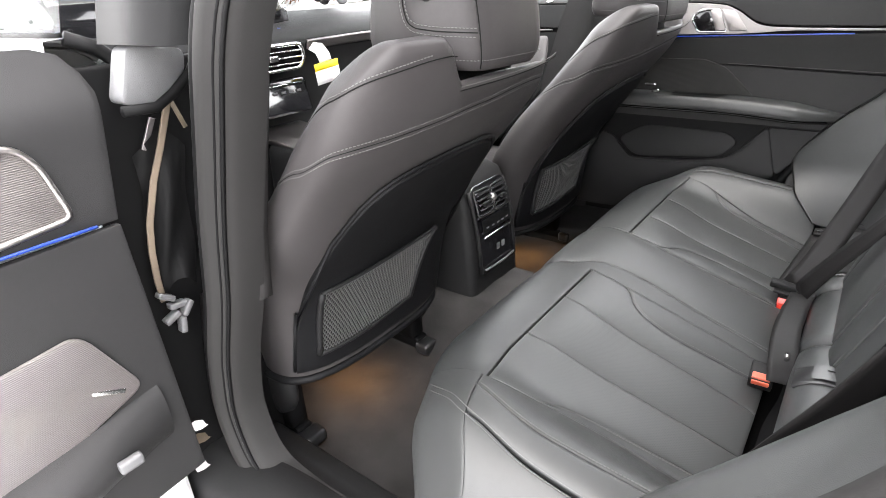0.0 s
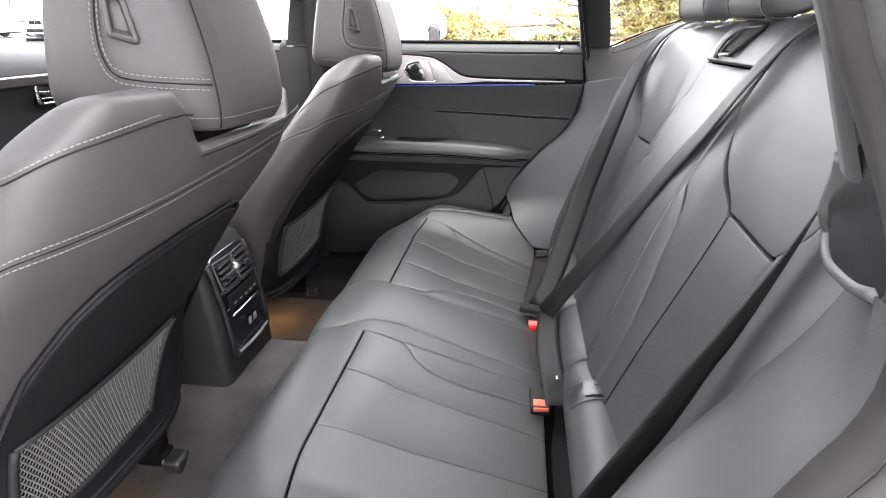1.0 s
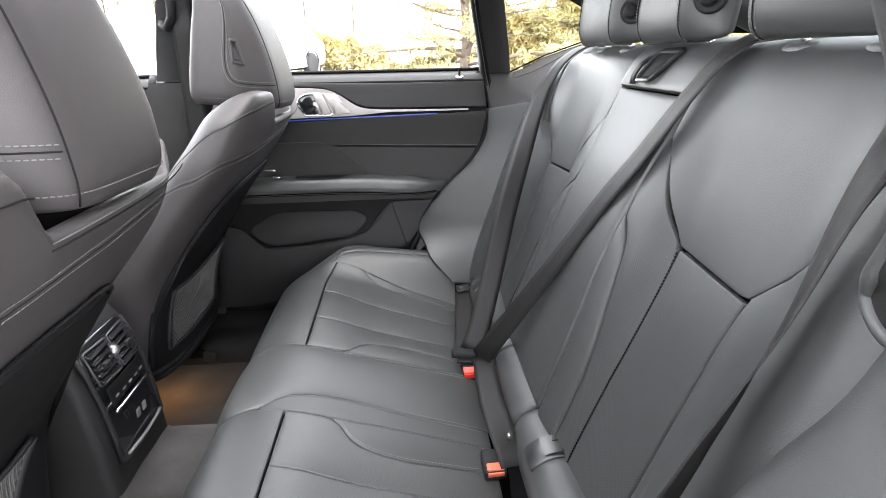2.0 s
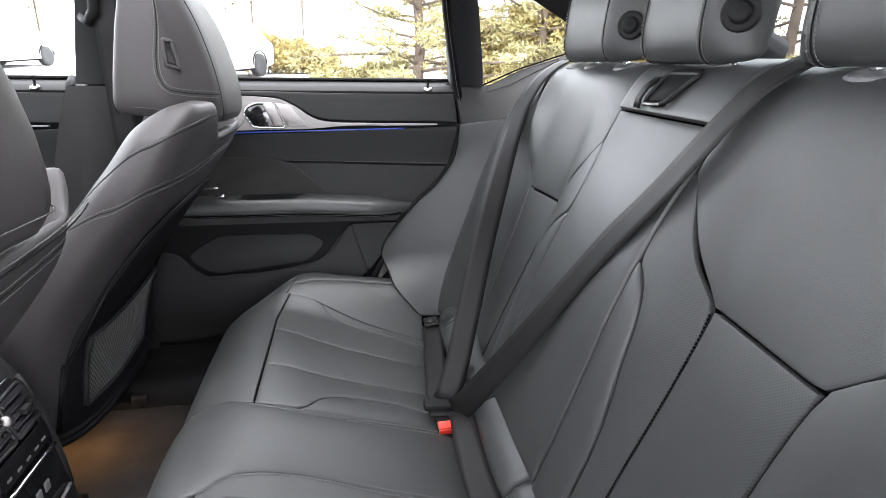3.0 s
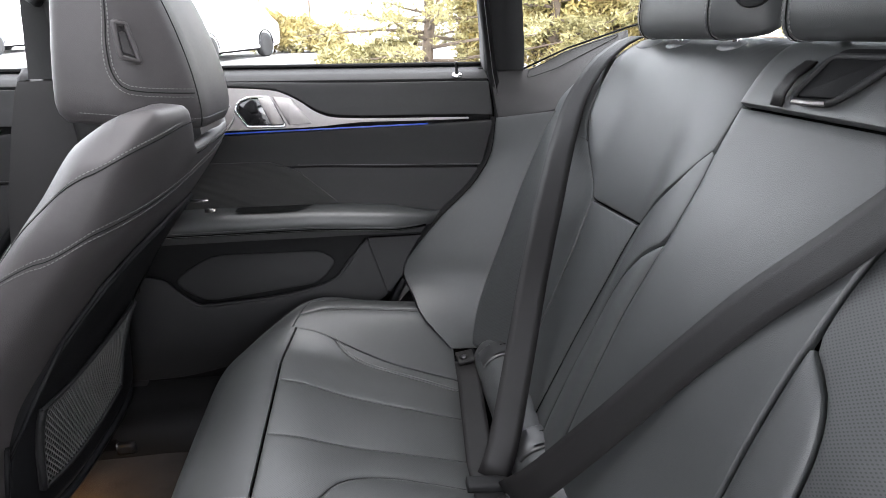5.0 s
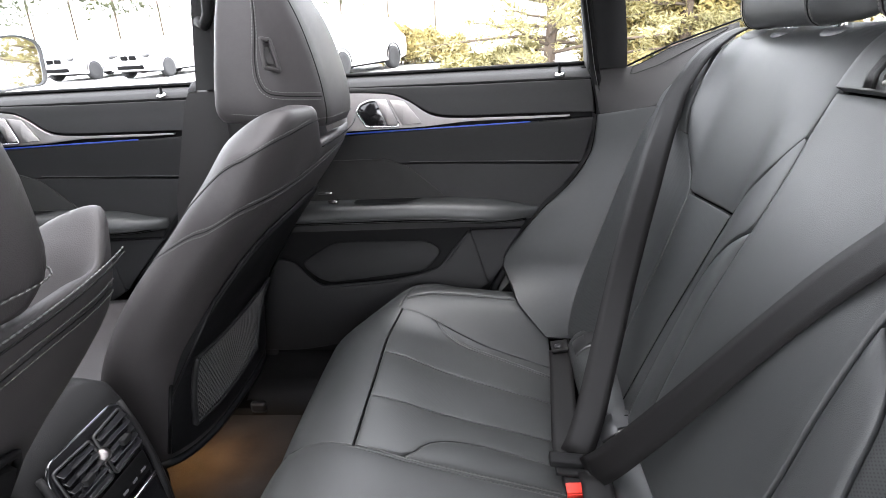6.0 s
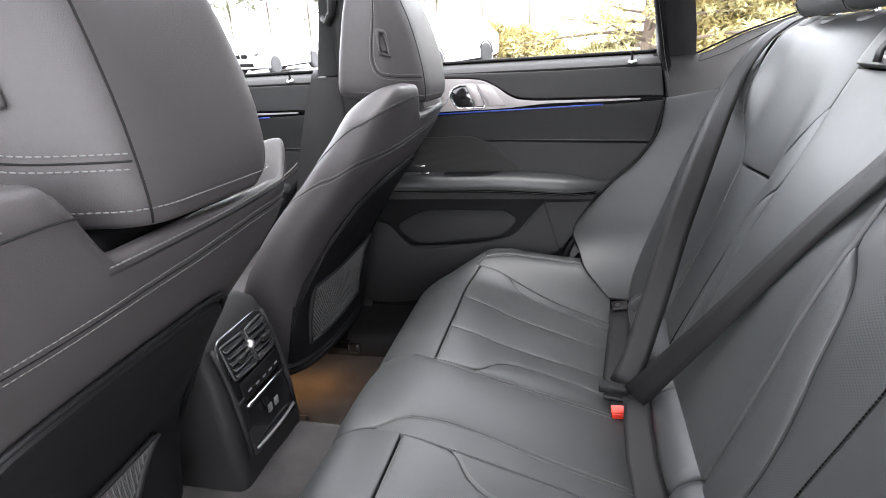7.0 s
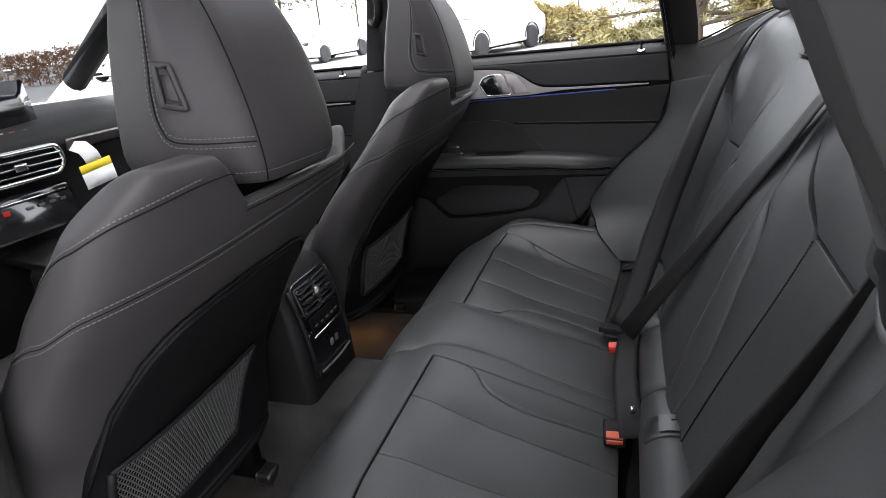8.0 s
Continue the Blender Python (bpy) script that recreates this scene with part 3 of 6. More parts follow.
    part("stitching", bs, SEAM, rear_seat, "dark stitched lumbar seam")
# middle back: long pad with a separate head pad above
part("middle_back", panel(backrest, curve([(-y, B(z)) for y, z in mid_edge]), curve([(y, B(z)) for y, z in mid_edge]), sign=-1, r=0.014, sink=0.012, puff=0.005, lift=0.003, n=(18, 26)), LEATHER, rear_seat)
part("middle_head_pad", panel(backrest, curve([(-0.124, B(0.838)), (-0.124, 0.70)]), curve([(0.124, B(0.838)), (0.124, 0.70)]), sign=-1, r=0.014, sink=0.012, lift=0.010), LEATHER, rear_seat)
bm = bmesh.new()
sheet(bm, [[backrest(-0.62 + 1.24 * j / 60, -0.05 + 0.80 * i / 40) + Vector((0.013, 0, -0.004)) for j in range(61)] for i in range(41)])
part("backrest_base", bm, SEAM, rear_seat)


# ---------------------------------------------------------------- front seats
seat_back_x = table([(0.06, -0.40), (0.16, -0.355), (0.26, -0.325), (0.36, -0.318), (0.43, -0.302), (0.52, -0.248), (0.60, -0.190), (0.68, -0.122), (0.75, -0.070), (0.79, -0.050), (0.85, -0.045)])
seat_front_x = table([(0.06, -0.58), (0.26, -0.54), (0.43, -0.47), (0.52, -0.415), (0.574, -0.371), (0.68, -0.272), (0.785, -0.185), (0.85, -0.10)])
seat_half = table([(0.06, 0.20), (0.26, 0.222), (0.45, 0.245), (0.60, 0.262), (0.70, 0.262), (0.78, 0.245), (0.85, 0.20)])


def seat_outline(z, th, grow=0.0):
    """The seat back's plan at height z; th runs round it, 0 at the rear middle."""
    xb, xf, w = seat_back_x(z) + grow, seat_front_x(z) - grow, seat_half(z) + grow
    c, sn = math.cos(th), math.sin(th)
    e = 2 / 3.0 + 0.16 * smooth(z, 0.70, 0.78)
    return (xb + xf) / 2 + (xb - xf) / 2 * math.copysign(abs(c) ** e, c), w * math.copysign(abs(sn) ** e, sn)


def seat_lift(x, y, z):
    """Raises one shoulder and the small ear on the other side."""
    rise = smooth(y, -0.27, -0.185) * (1 - smooth(y, -0.122, -0.070))
    x += 0.016 * rise * smooth(z, 0.725, 0.775) * smooth(x, -0.15, -0.08)
    top = 0.066 * rise + 0.036 * math.exp(-((y - 0.228) / 0.028) ** 2)
    dip = 0.035 * smooth(y, -0.085, -0.055) * (1 - smooth(y, 0.15, 0.20)) * smooth(-x, 0.074, 0.092) * smooth(z, 0.772, 0.777)
    return Vector((x, y, z - dip + top * smooth(z, 0.725, 0.79) * (1 - 0.9 * smooth(-x, 0.08, 0.215))))


def seat_section(z, th, grow=0.0):
    """A point of the seat back's surface."""
    x, y = seat_outline(z, th, grow)
    return seat_lift(x, y, z)


def seat_at(z, th, grow=0.0):
    """A point of the outline whose height, with the raised shoulder, is z."""
    lo, hi = 0.4, 0.7785
    for _ in range(22):
        mid = (lo + hi) / 2
        lo, hi = (mid, hi) if seat_section(mid, th).z < z else (lo, mid)
    return seat_section(lo, th, grow)


def seat_rear(y, z):
    """The rear face of the seat back."""
    xb, xf, w = seat_back_x(z), seat_front_x(z), seat_half(z)
    k = max(0.0, 1 - min(1, abs(y) / w) ** 3) ** (1 / 3)
    return Vector(((xb + xf) / 2 + (xb - xf) / 2 * k, y, z))


def front_seat(yc):
    seat = thing("front_car_seat", "black leather front sports seat with stitched shoulders and net pocket", "car seat", "front seats")
    zs = [0.235 + 0.52 * i / 40 for i in range(41)]
    rows = [[seat_section(z, 2 * math.pi * k / 160) for k in range(160)] for z in zs]
    for shrink, up in ((0.985, 0.008), (0.95, 0.014), (0.88, 0.019), (0.78, 0.0215), (0.65, 0.0225), (0.5, 0.023), (0.35, 0.0233), (0.2, 0.0235), (0.0, 0.0235)):
        cx = (seat_back_x(0.79) + seat_front_x(0.79)) / 2
        base = [seat_outline(0.755 + up, 2 * math.pi * k / 160) for k in range(160)]
        rows.append([seat_lift(cx + (x - cx) * shrink, y * (0.95 + 0.05 * shrink), 0.755 + up) for x, y in base])
    bm = bmesh.new()
    sheet(bm, rows, close_u=True)
    part("backrest", bm, LEATHER_FRONT_LIT, seat)
    # hard shell on the rear
    rise = table([(0.0, 0.658), (0.066, 0.652), (0.10, 0.646), (0.136, 0.632), (0.16, 0.605), (0.179, 0.560), (0.191, 0.477), (0.205, 0.36)])
    arch = lambda y: rise(abs(y)) + 0.010 * smooth(y, 0.0, 0.10)
    low = [(-0.205 + 0.41 * i / 16, 0.262) for i in range(17)]
    part("back_shell", panel(seat_rear, curve(low), curve([(y, arch(y)) for y, z in low]), sign=1, r=0.012, sink=0.010, lift=0.010, n=(16, 20)), SHELL, seat, "dark hard rear shell")
    bm = bmesh.new()
    tube(bm, [seat_rear(y * 1.02, z) + Vector((0.006, 0, 0)) for y, z in [(-0.205, 0.262), (-0.205, 0.32), (-0.205, 0.40)] + [(-0.203 + 0.406 * i / 20, arch(-0.203 + 0.406 * i / 20) + 0.003) for i in range(21)] + [(0.205, 0.40), (0.205, 0.32), (0.205, 0.262)]], 0.0035, 6)
    part("shell_rim", bm, SHELL, seat)
    # net pocket
    pocket = lambda y, z: seat_rear(y, z) + Vector((0.016 + 0.005 * math.cos(y * 8), 0, 0))
    top, bot = ((-0.174, 0.433), (0.113, 0.457)), ((-0.178, 0.300), (0.048, 0.318))
    Q = lambda u, v: tuple((a + (b - a) * u) * (1 - v) + (c + (d - c) * u) * v for a, b, c, d in zip(top[0], top[1], bot[0], bot[1]))
    bm = bmesh.new()
    for slant, step, wide in ((0.32, 0.026, 0.0020), (-0.32, 0.026, 0.0011)):
        for i in range(-20, 71):
            u0, u1 = i * step, i * step + slant
            a, b = max(0.0, min(u0, u1)), min(1.0, max(u0, u1))
            if b - a < 0.01:
                continue
            ends = [((u - u0) / slant) for u in (a, b)]
            line = [Q(a + (b - a) * k / 8, ends[0] + (ends[1] - ends[0]) * k / 8) for k in range(9)]
            ribbon(bm, [pocket(*q) + Vector((0.0008 if slant > 0 else -0.0008, 0, 0)) for q in line], [(0, 0.7, 0.7 if slant > 0 else -0.7)] * 9, wide, 0.0010, m=1)
    part("net", bm, NETTING, seat, "woven black elastic net")
    bm = bmesh.new()
    sheet(bm, [[pocket(*Q(u / 16, v / 6)) - Vector((0.012, 0, 0)) for u in range(17)] for v in range(7)])
    part("pocket_backing", bm, SEAM, seat)
    bm = bmesh.new()
    tube(bm, [pocket(*Q(u / 20, 0)) for u in range(21)], 0.004, 6)
    tube(bm, [pocket(*Q(1, v / 8)) for v in range(9)], 0.006, 6)
    tube(bm, [pocket(*Q(0, v / 8)) for v in range(9)], 0.006, 6)
    tube(bm, [pocket(*Q(u / 20, 1)) for u in range(21)], 0.005, 6)
    part("pocket_frame", bm, PLASTIC, seat)
    # hard lower edge of the seat back and the dark underside behind it
    bm = bmesh.new()
    tube(bm, [seat_section(0.237, -2.2 + 4.4 * i / 60, 0.002) for i in range(61)], 0.008, 8)
    part("lower_rim", bm, SHELL, seat)
    bm = bmesh.new()
    bm.faces.new([bm.verts.new(seat_section(0.240, 2 * math.pi * k / 80, -0.004)) for k in range(80)])
    part("underside", bm, PLASTIC_DARK, seat)
    # twin shoulder seam round the back
    bm, bs = bmesh.new(), bmesh.new()
    seam_z = table([(-2.4, 0.612), (-2.127, 0.639), (-1.84, 0.661), (-1.607, 0.681), (-1.212, 0.711), (-0.6, 0.722), (-0.278, 0.728), (-0.045, 0.736), (0.162, 0.744), (0.404, 0.748), (1.2, 0.735), (1.7, 0.69), (2.4, 0.60)])
    for d in (-0.006, 0.0, 0.006):
        pts = [seat_at(seam_z(-2.3 + 3.4 * i / 110) + d, -2.3 + 3.4 * i / 110, 0.0004 if d else -0.0003) for i in range(111)]
        if d:
            stitches(bs, pts, 0.0065)
        else:
            tube(bm, pts, 0.0008, 6)
    # seam along each shoulder
    edge = curve([(-2.30, 0.625), (-2.235, 0.650), (-2.172, 0.692), (-1.966, 0.735), (-1.732, 0.766), (-1.22, 0.794), (-0.79, 0.806), (-0.52, 0.813), (-0.395, 0.814), (-0.36, 0.8125)])
    pts = [seat_at(edge(i / 90)[1], edge(i / 90)[0], -0.0002) for i in range(91)]
    tube(bm, pts, 0.0008, 6)
    stitches(bs, [seat_at(edge(i / 90)[1] + 0.006, edge(i / 90)[0], 0.0006) for i in range(82)], 0.0065)
    # ledge under the head restraint
    pts = [seat_rear(-0.088 + 0.285 * i / 20, 0.768 + 0.012 * (i / 20) ** 3) + Vector((0.003, 0, 0)) for i in range(21)]
    tube(bm, pts, 0.0008, 6)
    stitches(bs, [p + Vector((0.001, 0, 0.005)) for p in pts], 0.0065)
    part("seam", bm, GROOVE, seat)
    part("stitching", bs, STITCH, seat, "pale grey twin stitching")
    # head restraint: flat rear face on one side of a ridge, slanted face on the other
    plan = rounded([(-0.225, -0.085), (-0.128, -0.100), (-0.050, -0.046), (-0.040, 0.115), (-0.10, 0.135), (-0.235, 0.085)], 0.028, 6)
    grow = table([(0.0, 0.86), (0.012, 0.94), (0.03, 0.985), (0.07, 1.0), (0.15, 0.95), (0.20, 0.86), (0.235, 0.72), (0.25, 0.5), (0.256, 0.05)])
    lean = table([(0.0, 0.0), (0.06, -0.006), (0.12, -0.016), (0.18, -0.030), (0.26, -0.055)])
    back = lambda x, h: smooth(-x, 0.05, 0.18) * (-0.014 + 0.300 * min(h, 0.2))
    rows = []
    for h in [0, 0.004, 0.012, 0.02, 0.03, 0.045, 0.07, 0.10, 0.13, 0.15, 0.17, 0.19, 0.205, 0.22, 0.232, 0.242, 0.25, 0.254, 0.256]:
        g = grow(h)
        rows.append([Vector((-0.13 + (x + 0.13) * g + lean(h) + back(x, h), y * g, 0.793 + h + 0.018 * smooth(x, -0.03, -0.2) * (1 - h / 0.25))) for x, y in plan])
    bm = bmesh.new()
    vs = sheet(bm, rows, close_u=True)
    bm.faces.new(list(reversed(vs[0])))
    head = part("head_restraint", bm, LEATHER_FRONT_LIT, seat)
    def face(t, h):
        x, y = (-0.128 + 0.078 * t, -0.100 + 0.054 * t) if t > 0 else (-0.128 + 0.094 * t, -0.100 - 0.0145 * t)
        return Vector((-0.13 + (x + 0.13) * grow(h) + lean(h) + back(x, h), y * grow(h), 0.793 + h + 0.018 * smooth(-x, 0.03, 0.2) * (1 - h / 0.25)))
    out = Vector((0.62, -0.78, 0.0))
    bm, bs = bmesh.new(), bmesh.new()
    way = curve([(-0.02, 0.215), (-0.05, 0.175), (-0.11, 0.14), (-0.16, 0.105), (-0.15, 0.085), (-0.10, 0.069), (-0.02, 0.058), (0.10, 0.052), (0.40, 0.050), (0.95, 0.050)])
    edge = [way(i / 90) for i in range(91)]
    off = lambda t: out * 0.001 if t > 0 else Vector((-0.12, -0.99, 0)) * 0.001
    tube(bm, [face(t, h) + off(t) * 0.3 for t, h in edge], 0.0008, 6)
    for d in (-0.0055, 0.0055):
        line = []
        for i, (t, h) in enumerate(edge):
            t2, h2 = edge[min(90, i + 1)]
            t1, h1 = edge[max(0, i - 1)]
            vt, vh = (t2 - t1) * 0.095, h2 - h1
            ln = math.hypot(vt, vh)
            line.append(face(t - vh / ln * d / 0.095, h + vt / ln * d) + off(t))
        stitches(bs, line, 0.0062)
    ridge = [face(0.97, h) + Vector((0.002, -0.001, 0)) for h in [0.004 + 0.22 * i / 30 for i in range(31)]]
    tube(bm, ridge, 0.0009, 6)
    base = [Vector((-0.13 + (x + 0.13) * 0.965 + lean(0.015) + 0.001, y * 0.965, 0.793 + 0.014 + 0.018 * smooth(x, -0.03, -0.2))) for x, y in plan[:28]]
    stitches(bs, base, 0.0062)
    part("seam", bm, GROOVE, head)
    part("stitching", bs, STITCH, head, "pale grey twin stitching")
    # mounting loop on the slanted face
    bm = bmesh.new()
    loop = [(0.005, 0.137), (0.205, 0.135), (0.285, 0.089), (0.025, 0.094)]
    cl = rounded(loop, 0.012, 5)
    pts = [face(*p) + out * 0.003 for p in cl]
    tube(bm, pts + pts[:1], 0.0034, 8, cap=False)
    part("mount_loop", bm, LEATHER_FRONT_LIT, head, "black plastic mounting loop")
    bm = bmesh.new()
    cc = [(0.14 + (a - 0.14) * 0.6, 0.110 + (b - 0.110) * 0.6) for a, b in cl]
    sheet(bm, [[face(*p) + out * 0.001 for p in cl], [face(*p) + out * 0.001 for p in cc], [face(*p) + out * 0.004 for p in cc]], close_u=True)
    part("mount_cover", bm, LEATHER_FRONT_LIT, head)
    # added black block: stands in for the shade in the recess below
    bm = bmesh.new()
    box(bm, (-0.142, 0.030, 0.768), (0.080, 0.170, 0.052), bevel=0.012)
    part("recess_shade", bm, PLASTIC_DARK, head, "black block standing in for shade under the head restraint")
    for dy in (-0.06, 0.06):
        bm = bmesh.new()
        tube(bm, [(-0.135, dy, 0.72), (-0.14, dy, 0.80)], 0.006, 8)
        part("post", bm, CHROME, head)
    # cushion and base in front
    bm = bmesh.new()
    box(bm, (-0.72, 0, 0.28), (0.52, 0.50, 0.16), bevel=0.05)
    part("seat_cushion", bm, LEATHER_FRONT_LIT, seat)
    for dy in (-0.19, 0.19):
        bm = bmesh.new()
        box(bm, (-0.62, dy, 0.085), (0.44, 0.035, 0.03), bevel=0.006)
        part("seat_rail", bm, PLASTIC_DARK, seat)
        bm = bmesh.new()
        box(bm, (-0.56, dy, 0.15), (0.30, 0.04, 0.12), bevel=0.015)
        part("rail_cover", bm, PLASTIC_DARK, seat)
        bm = bmesh.new()
        box(bm, (-0.45, dy, 0.072), (0.16, 0.030, 0.020), bevel=0.006)
        box(bm, (-0.385, dy, 0.078), (0.040, 0.052, 0.030), bevel=0.010)
        part("rail_foot", bm, SATIN, seat, "satin black rail end cap")
    # recliner cover low on the outer and inner side
    for s in (-1, 1):
        bm = bmesh.new()
        lathe(bm, [(0.02, 0), (0.07, 0), (0.075, 0.008), (0.07, 0.02), (0.05, 0.028), (0.0, 0.03)], (0, s, 0), (-0.46, s * 0.195, 0.20), 28)
        part("side_cover", bm, PLASTIC, seat)
    seat.location = (0, yc, 0)
    return seat


driver_seat = front_seat(-0.378)
passenger_seat = copy_thing(driver_seat, pose(0, 0.415, 0))
for piece in driver_seat.children:
    if piece.name.startswith("head_restraint"):
        piece.location += Vector((0, 0.006, -0.009))  # pushed further down than the other one


# ---------------------------------------------------------------- rear seat: lower rolls, head restraints, bolsters
def roll(y0, y1, r=0.045, x=0.412, z=0.292):
    """A padded roll across the foot of the backrest."""
    rows = []
    n = 26
    for i in range(n + 1):
        y = y0 + (y1 - y0) * i / n
        e = min(y - y0, y1 - y) / 0.012
        k = 0.86 + 0.14 * math.sqrt(max(0.0, 1 - (1 - min(1, e)) ** 2))
        rows.append([Vector((x + r * k * 1.05 * math.cos(t), y, z + r * k * math.sin(t))) for t in [2 * math.pi * j / 28 for j in range(28)]])
    bm = bmesh.new()
    vs = sheet(bm, rows, close_u=True)
    bm.faces.new(list(reversed(vs[0])))
    bm.faces.new(vs[-1])
    return bm


for y0, y1, r, x in ((-0.50, -0.105, 0.050, 0.418), (-0.100, 0.100, 0.056, 0.426), (0.105, 0.50, 0.050, 0.418)):
    part("lower_roll", roll(y0, y1, r, x), LEATHER, rear_seat)

for yc in (-0.47, -0.210, 0.185, 0.44):
    cap = thing("anchor_cover", "satin silver cover of a child seat anchor on black roll", "anchor cover", "anchor covers")
    bm = bmesh.new()
    rows = []
    for dy, rr in ((-0.024, 0.0495), (-0.024, 0.053), (-0.022, 0.054), (0.022, 0.054), (0.024, 0.053), (0.024, 0.0495)):
        rows.append([Vector((0.418 + rr * 1.05 * math.cos(t), yc + dy, 0.292 + rr * math.sin(t))) for t in [0.35 + 2.2 * j / 20 for j in range(21)]])
    sheet(bm, rows)
    part("sleeve", bm, SATIN, cap)
    bm = bmesh.new()
    rows = [[Vector((0.418 + 0.0572 * 1.05 * math.cos(t), yc + dy, 0.292 + 0.0572 * math.sin(t))) for t in [1.25 + 0.75 * j / 10 for j in range(11)]] for dy in (-0.019, 0.019)]
    sheet(bm, rows)
    part("silver_face", bm, SATIN, cap)
    bm = bmesh.new()
    rows = [[Vector((0.418 + 0.0579 * 1.05 * math.cos(t), yc + dy, 0.292 + 0.0579 * math.sin(t))) for t in [1.35 + 0.35 * j / 6 for j in range(7)]] for dy in (0.004, 0.0065)]
    sheet(bm, rows)
    part("slot", bm, SEAM, cap)


def head_pad(yc, w, button, posts):
    """A rear head restraint: a wide soft pad with wrapped ends."""
    hr = thing("rear_head_restraint", "black leather rear head restraint with stitched wrapped ends", "head restraint", "rear head restraints")
    bm = bmesh.new()
    rows = []
    n = 30
    for i in range(n + 1):
        u = -1 + 2 * i / n
        y = w * u
        k = max(0.0, 1 - abs(u) ** 5) ** 0.35 if abs(u) < 1 else 0.0
        k = max(k, 0.25)
        prof = []
        for j in range(28):
            t = 2 * math.pi * j / 28
            c, s = math.cos(t), math.sin(t)
            px = 0.036 * math.copysign(abs(c) ** 0.75, c)
            pz = 0.082 * math.copysign(abs(s) ** 0.7, s)
            cut = 0.050 * max(0.0, (abs(u) - 0.62) / 0.38) ** 1.6 * (0.5 - 0.5 * c)
            prof.append(Vector((0.645 + px * (0.75 + 0.25 * k) + 0.12 * pz + cut, yc + y, 0.990 + pz * (0.80 + 0.20 * k))))
        rows.append(prof)
    vs = sheet(bm, rows, close_u=True)
    bm.faces.new(list(reversed(vs[0])))
    bm.faces.new(vs[-1])
    part("pad", bm, LEATHER, hr)
    bs = bmesh.new()
    for s in (-1, 1):
        bm = bmesh.new()
        ring = []
        u = 0.60
        for j in range(10, 24):
            t = 2 * math.pi * j / 28
            c, sn = math.cos(t), math.sin(t)
            ring.append(Vector((0.645 + 0.0365 * math.copysign(abs(c) ** 0.75, c) + 0.12 * 0.082 * math.copysign(abs(sn) ** 0.7, sn), yc + s * w * u, 0.990 + 0.0828 * math.copysign(abs(sn) ** 0.7, sn))))
        tube(bm, ring, 0.0008, 5)
        part("seam", bm, GROOVE, hr)
        for d in (-0.005, 0.005):
            stitches(bs, [p + Vector((-0.0005, d, 0)) for p in ring], 0.0065)
    part("stitching", bs, STITCH, hr, "pale grey twin stitching")
    if button:
        bm = bmesh.new()
        lathe(bm, [(0.0, -0.006), (0.022, -0.006), (0.022, 0.003), (0.020, 0.006), (0.016, 0.004), (0.0125, 0.004), (0.012, 0.010), (0.010, 0.0125), (0.0, 0.013)], (-0.72, -0.70, 0), (0.632, yc - w * 0.90, 0.966), 28)
        part("release_knob", bm, PLASTIC, hr, "round black release knob")
    for dy in posts:
        bm = bmesh.new()
        tube(bm, [(0.658, yc + dy, 0.885), (0.655, yc + dy, 0.93)], 0.0055, 10)
        part("post", bm, CHROME, hr, "chrome post")
        bm = bmesh.new()
        lathe(bm, [(0.015, -0.004), (0.015, 0.003), (0.012, 0.006), (0.007, 0.007), (0.0, 0.007)], (-0.35, 0, 0.94), (0.652, yc + dy, 0.898), 20)
        bmesh.ops.scale(bm, vec=(1, 1.7, 1), space=Matrix.Translation((-0.652, -yc - dy, -0.898)), verts=bm.verts)
        part("socket", bm, PLASTIC_GREY, hr, "pale oval post socket")
    return hr


head_pad(0.320, 0.150, True, (-0.085, 0.045))
head_pad(0.022, 0.118, True, (-0.078, 0.040))
head_pad(-0.315, 0.150, False, (-0.06, 0.06))

# folding handle in the middle head pad
latch = thing("backrest_release", "black release lever in chrome trimmed recess of middle backrest", "release lever")
LS = lambda y, b: backrest(y, b)
bm = bmesh.new()
prism(bm, rounded([(-0.006, B(0.853)), (0.042, B(0.850)), (0.034, B(0.889)), (-0.036, B(0.890))], 0.008), LS, 0.002, sign=-1, lift=0.013)
part("recess", bm, PLASTIC_DARK, latch)
bm = bmesh.new()
ring = [LS(y, b) + Vector((-0.016, 0, 0.004)) for y, b in rounded([(-0.008, B(0.852)), (0.045, B(0.849)), (0.037, B(0.890)), (-0.038, B(0.891))], 0.010)]
tube(bm, ring + ring[:1], 0.0035, 8, cap=False)
part("surround", bm, PLASTIC, latch)
bm = bmesh.new()
tube(bm, [LS(y, B(z)) + Vector((-0.019, 0, 0.003)) for y, z in ((0.0, 0.852), (0.02, 0.8505), (0.038, 0.850))], 0.0026, 8)
part("lip", bm, SILVER, latch, "thin silver lip")
bm = bmesh.new()
ribbon(bm, [LS(0.062, B(z)) + Vector((-0.015 - 0.006 * k, 0, 0)) for z, k in ((0.888, 0), (0.875, 1), (0.86, 1), (0.846, 0))], [(0, 1, 0)] * 4, 0.016, 0.003)
part("strap_tab", bm, WEBBING, latch)
# outlet of the outer belt on top of the backrest
outlet = thing("belt_outlet", "pale oval belt outlet on top of rear backrest", "belt guide")
bm = bmesh.new()
lathe(bm, [(0.018, -0.004), (0.018, 0.003), (0.014, 0.006), (0.0, 0.007)], (-0.35, 0, 0.94), (0.650, 0.452, 0.898), 24)
bmesh.ops.scale(bm, vec=(1, 1.8, 1), space=Matrix.Translation((-0.650, -0.452, -0.898)), verts=bm.verts)
part("cover", bm, PLASTIC_GREY, outlet)

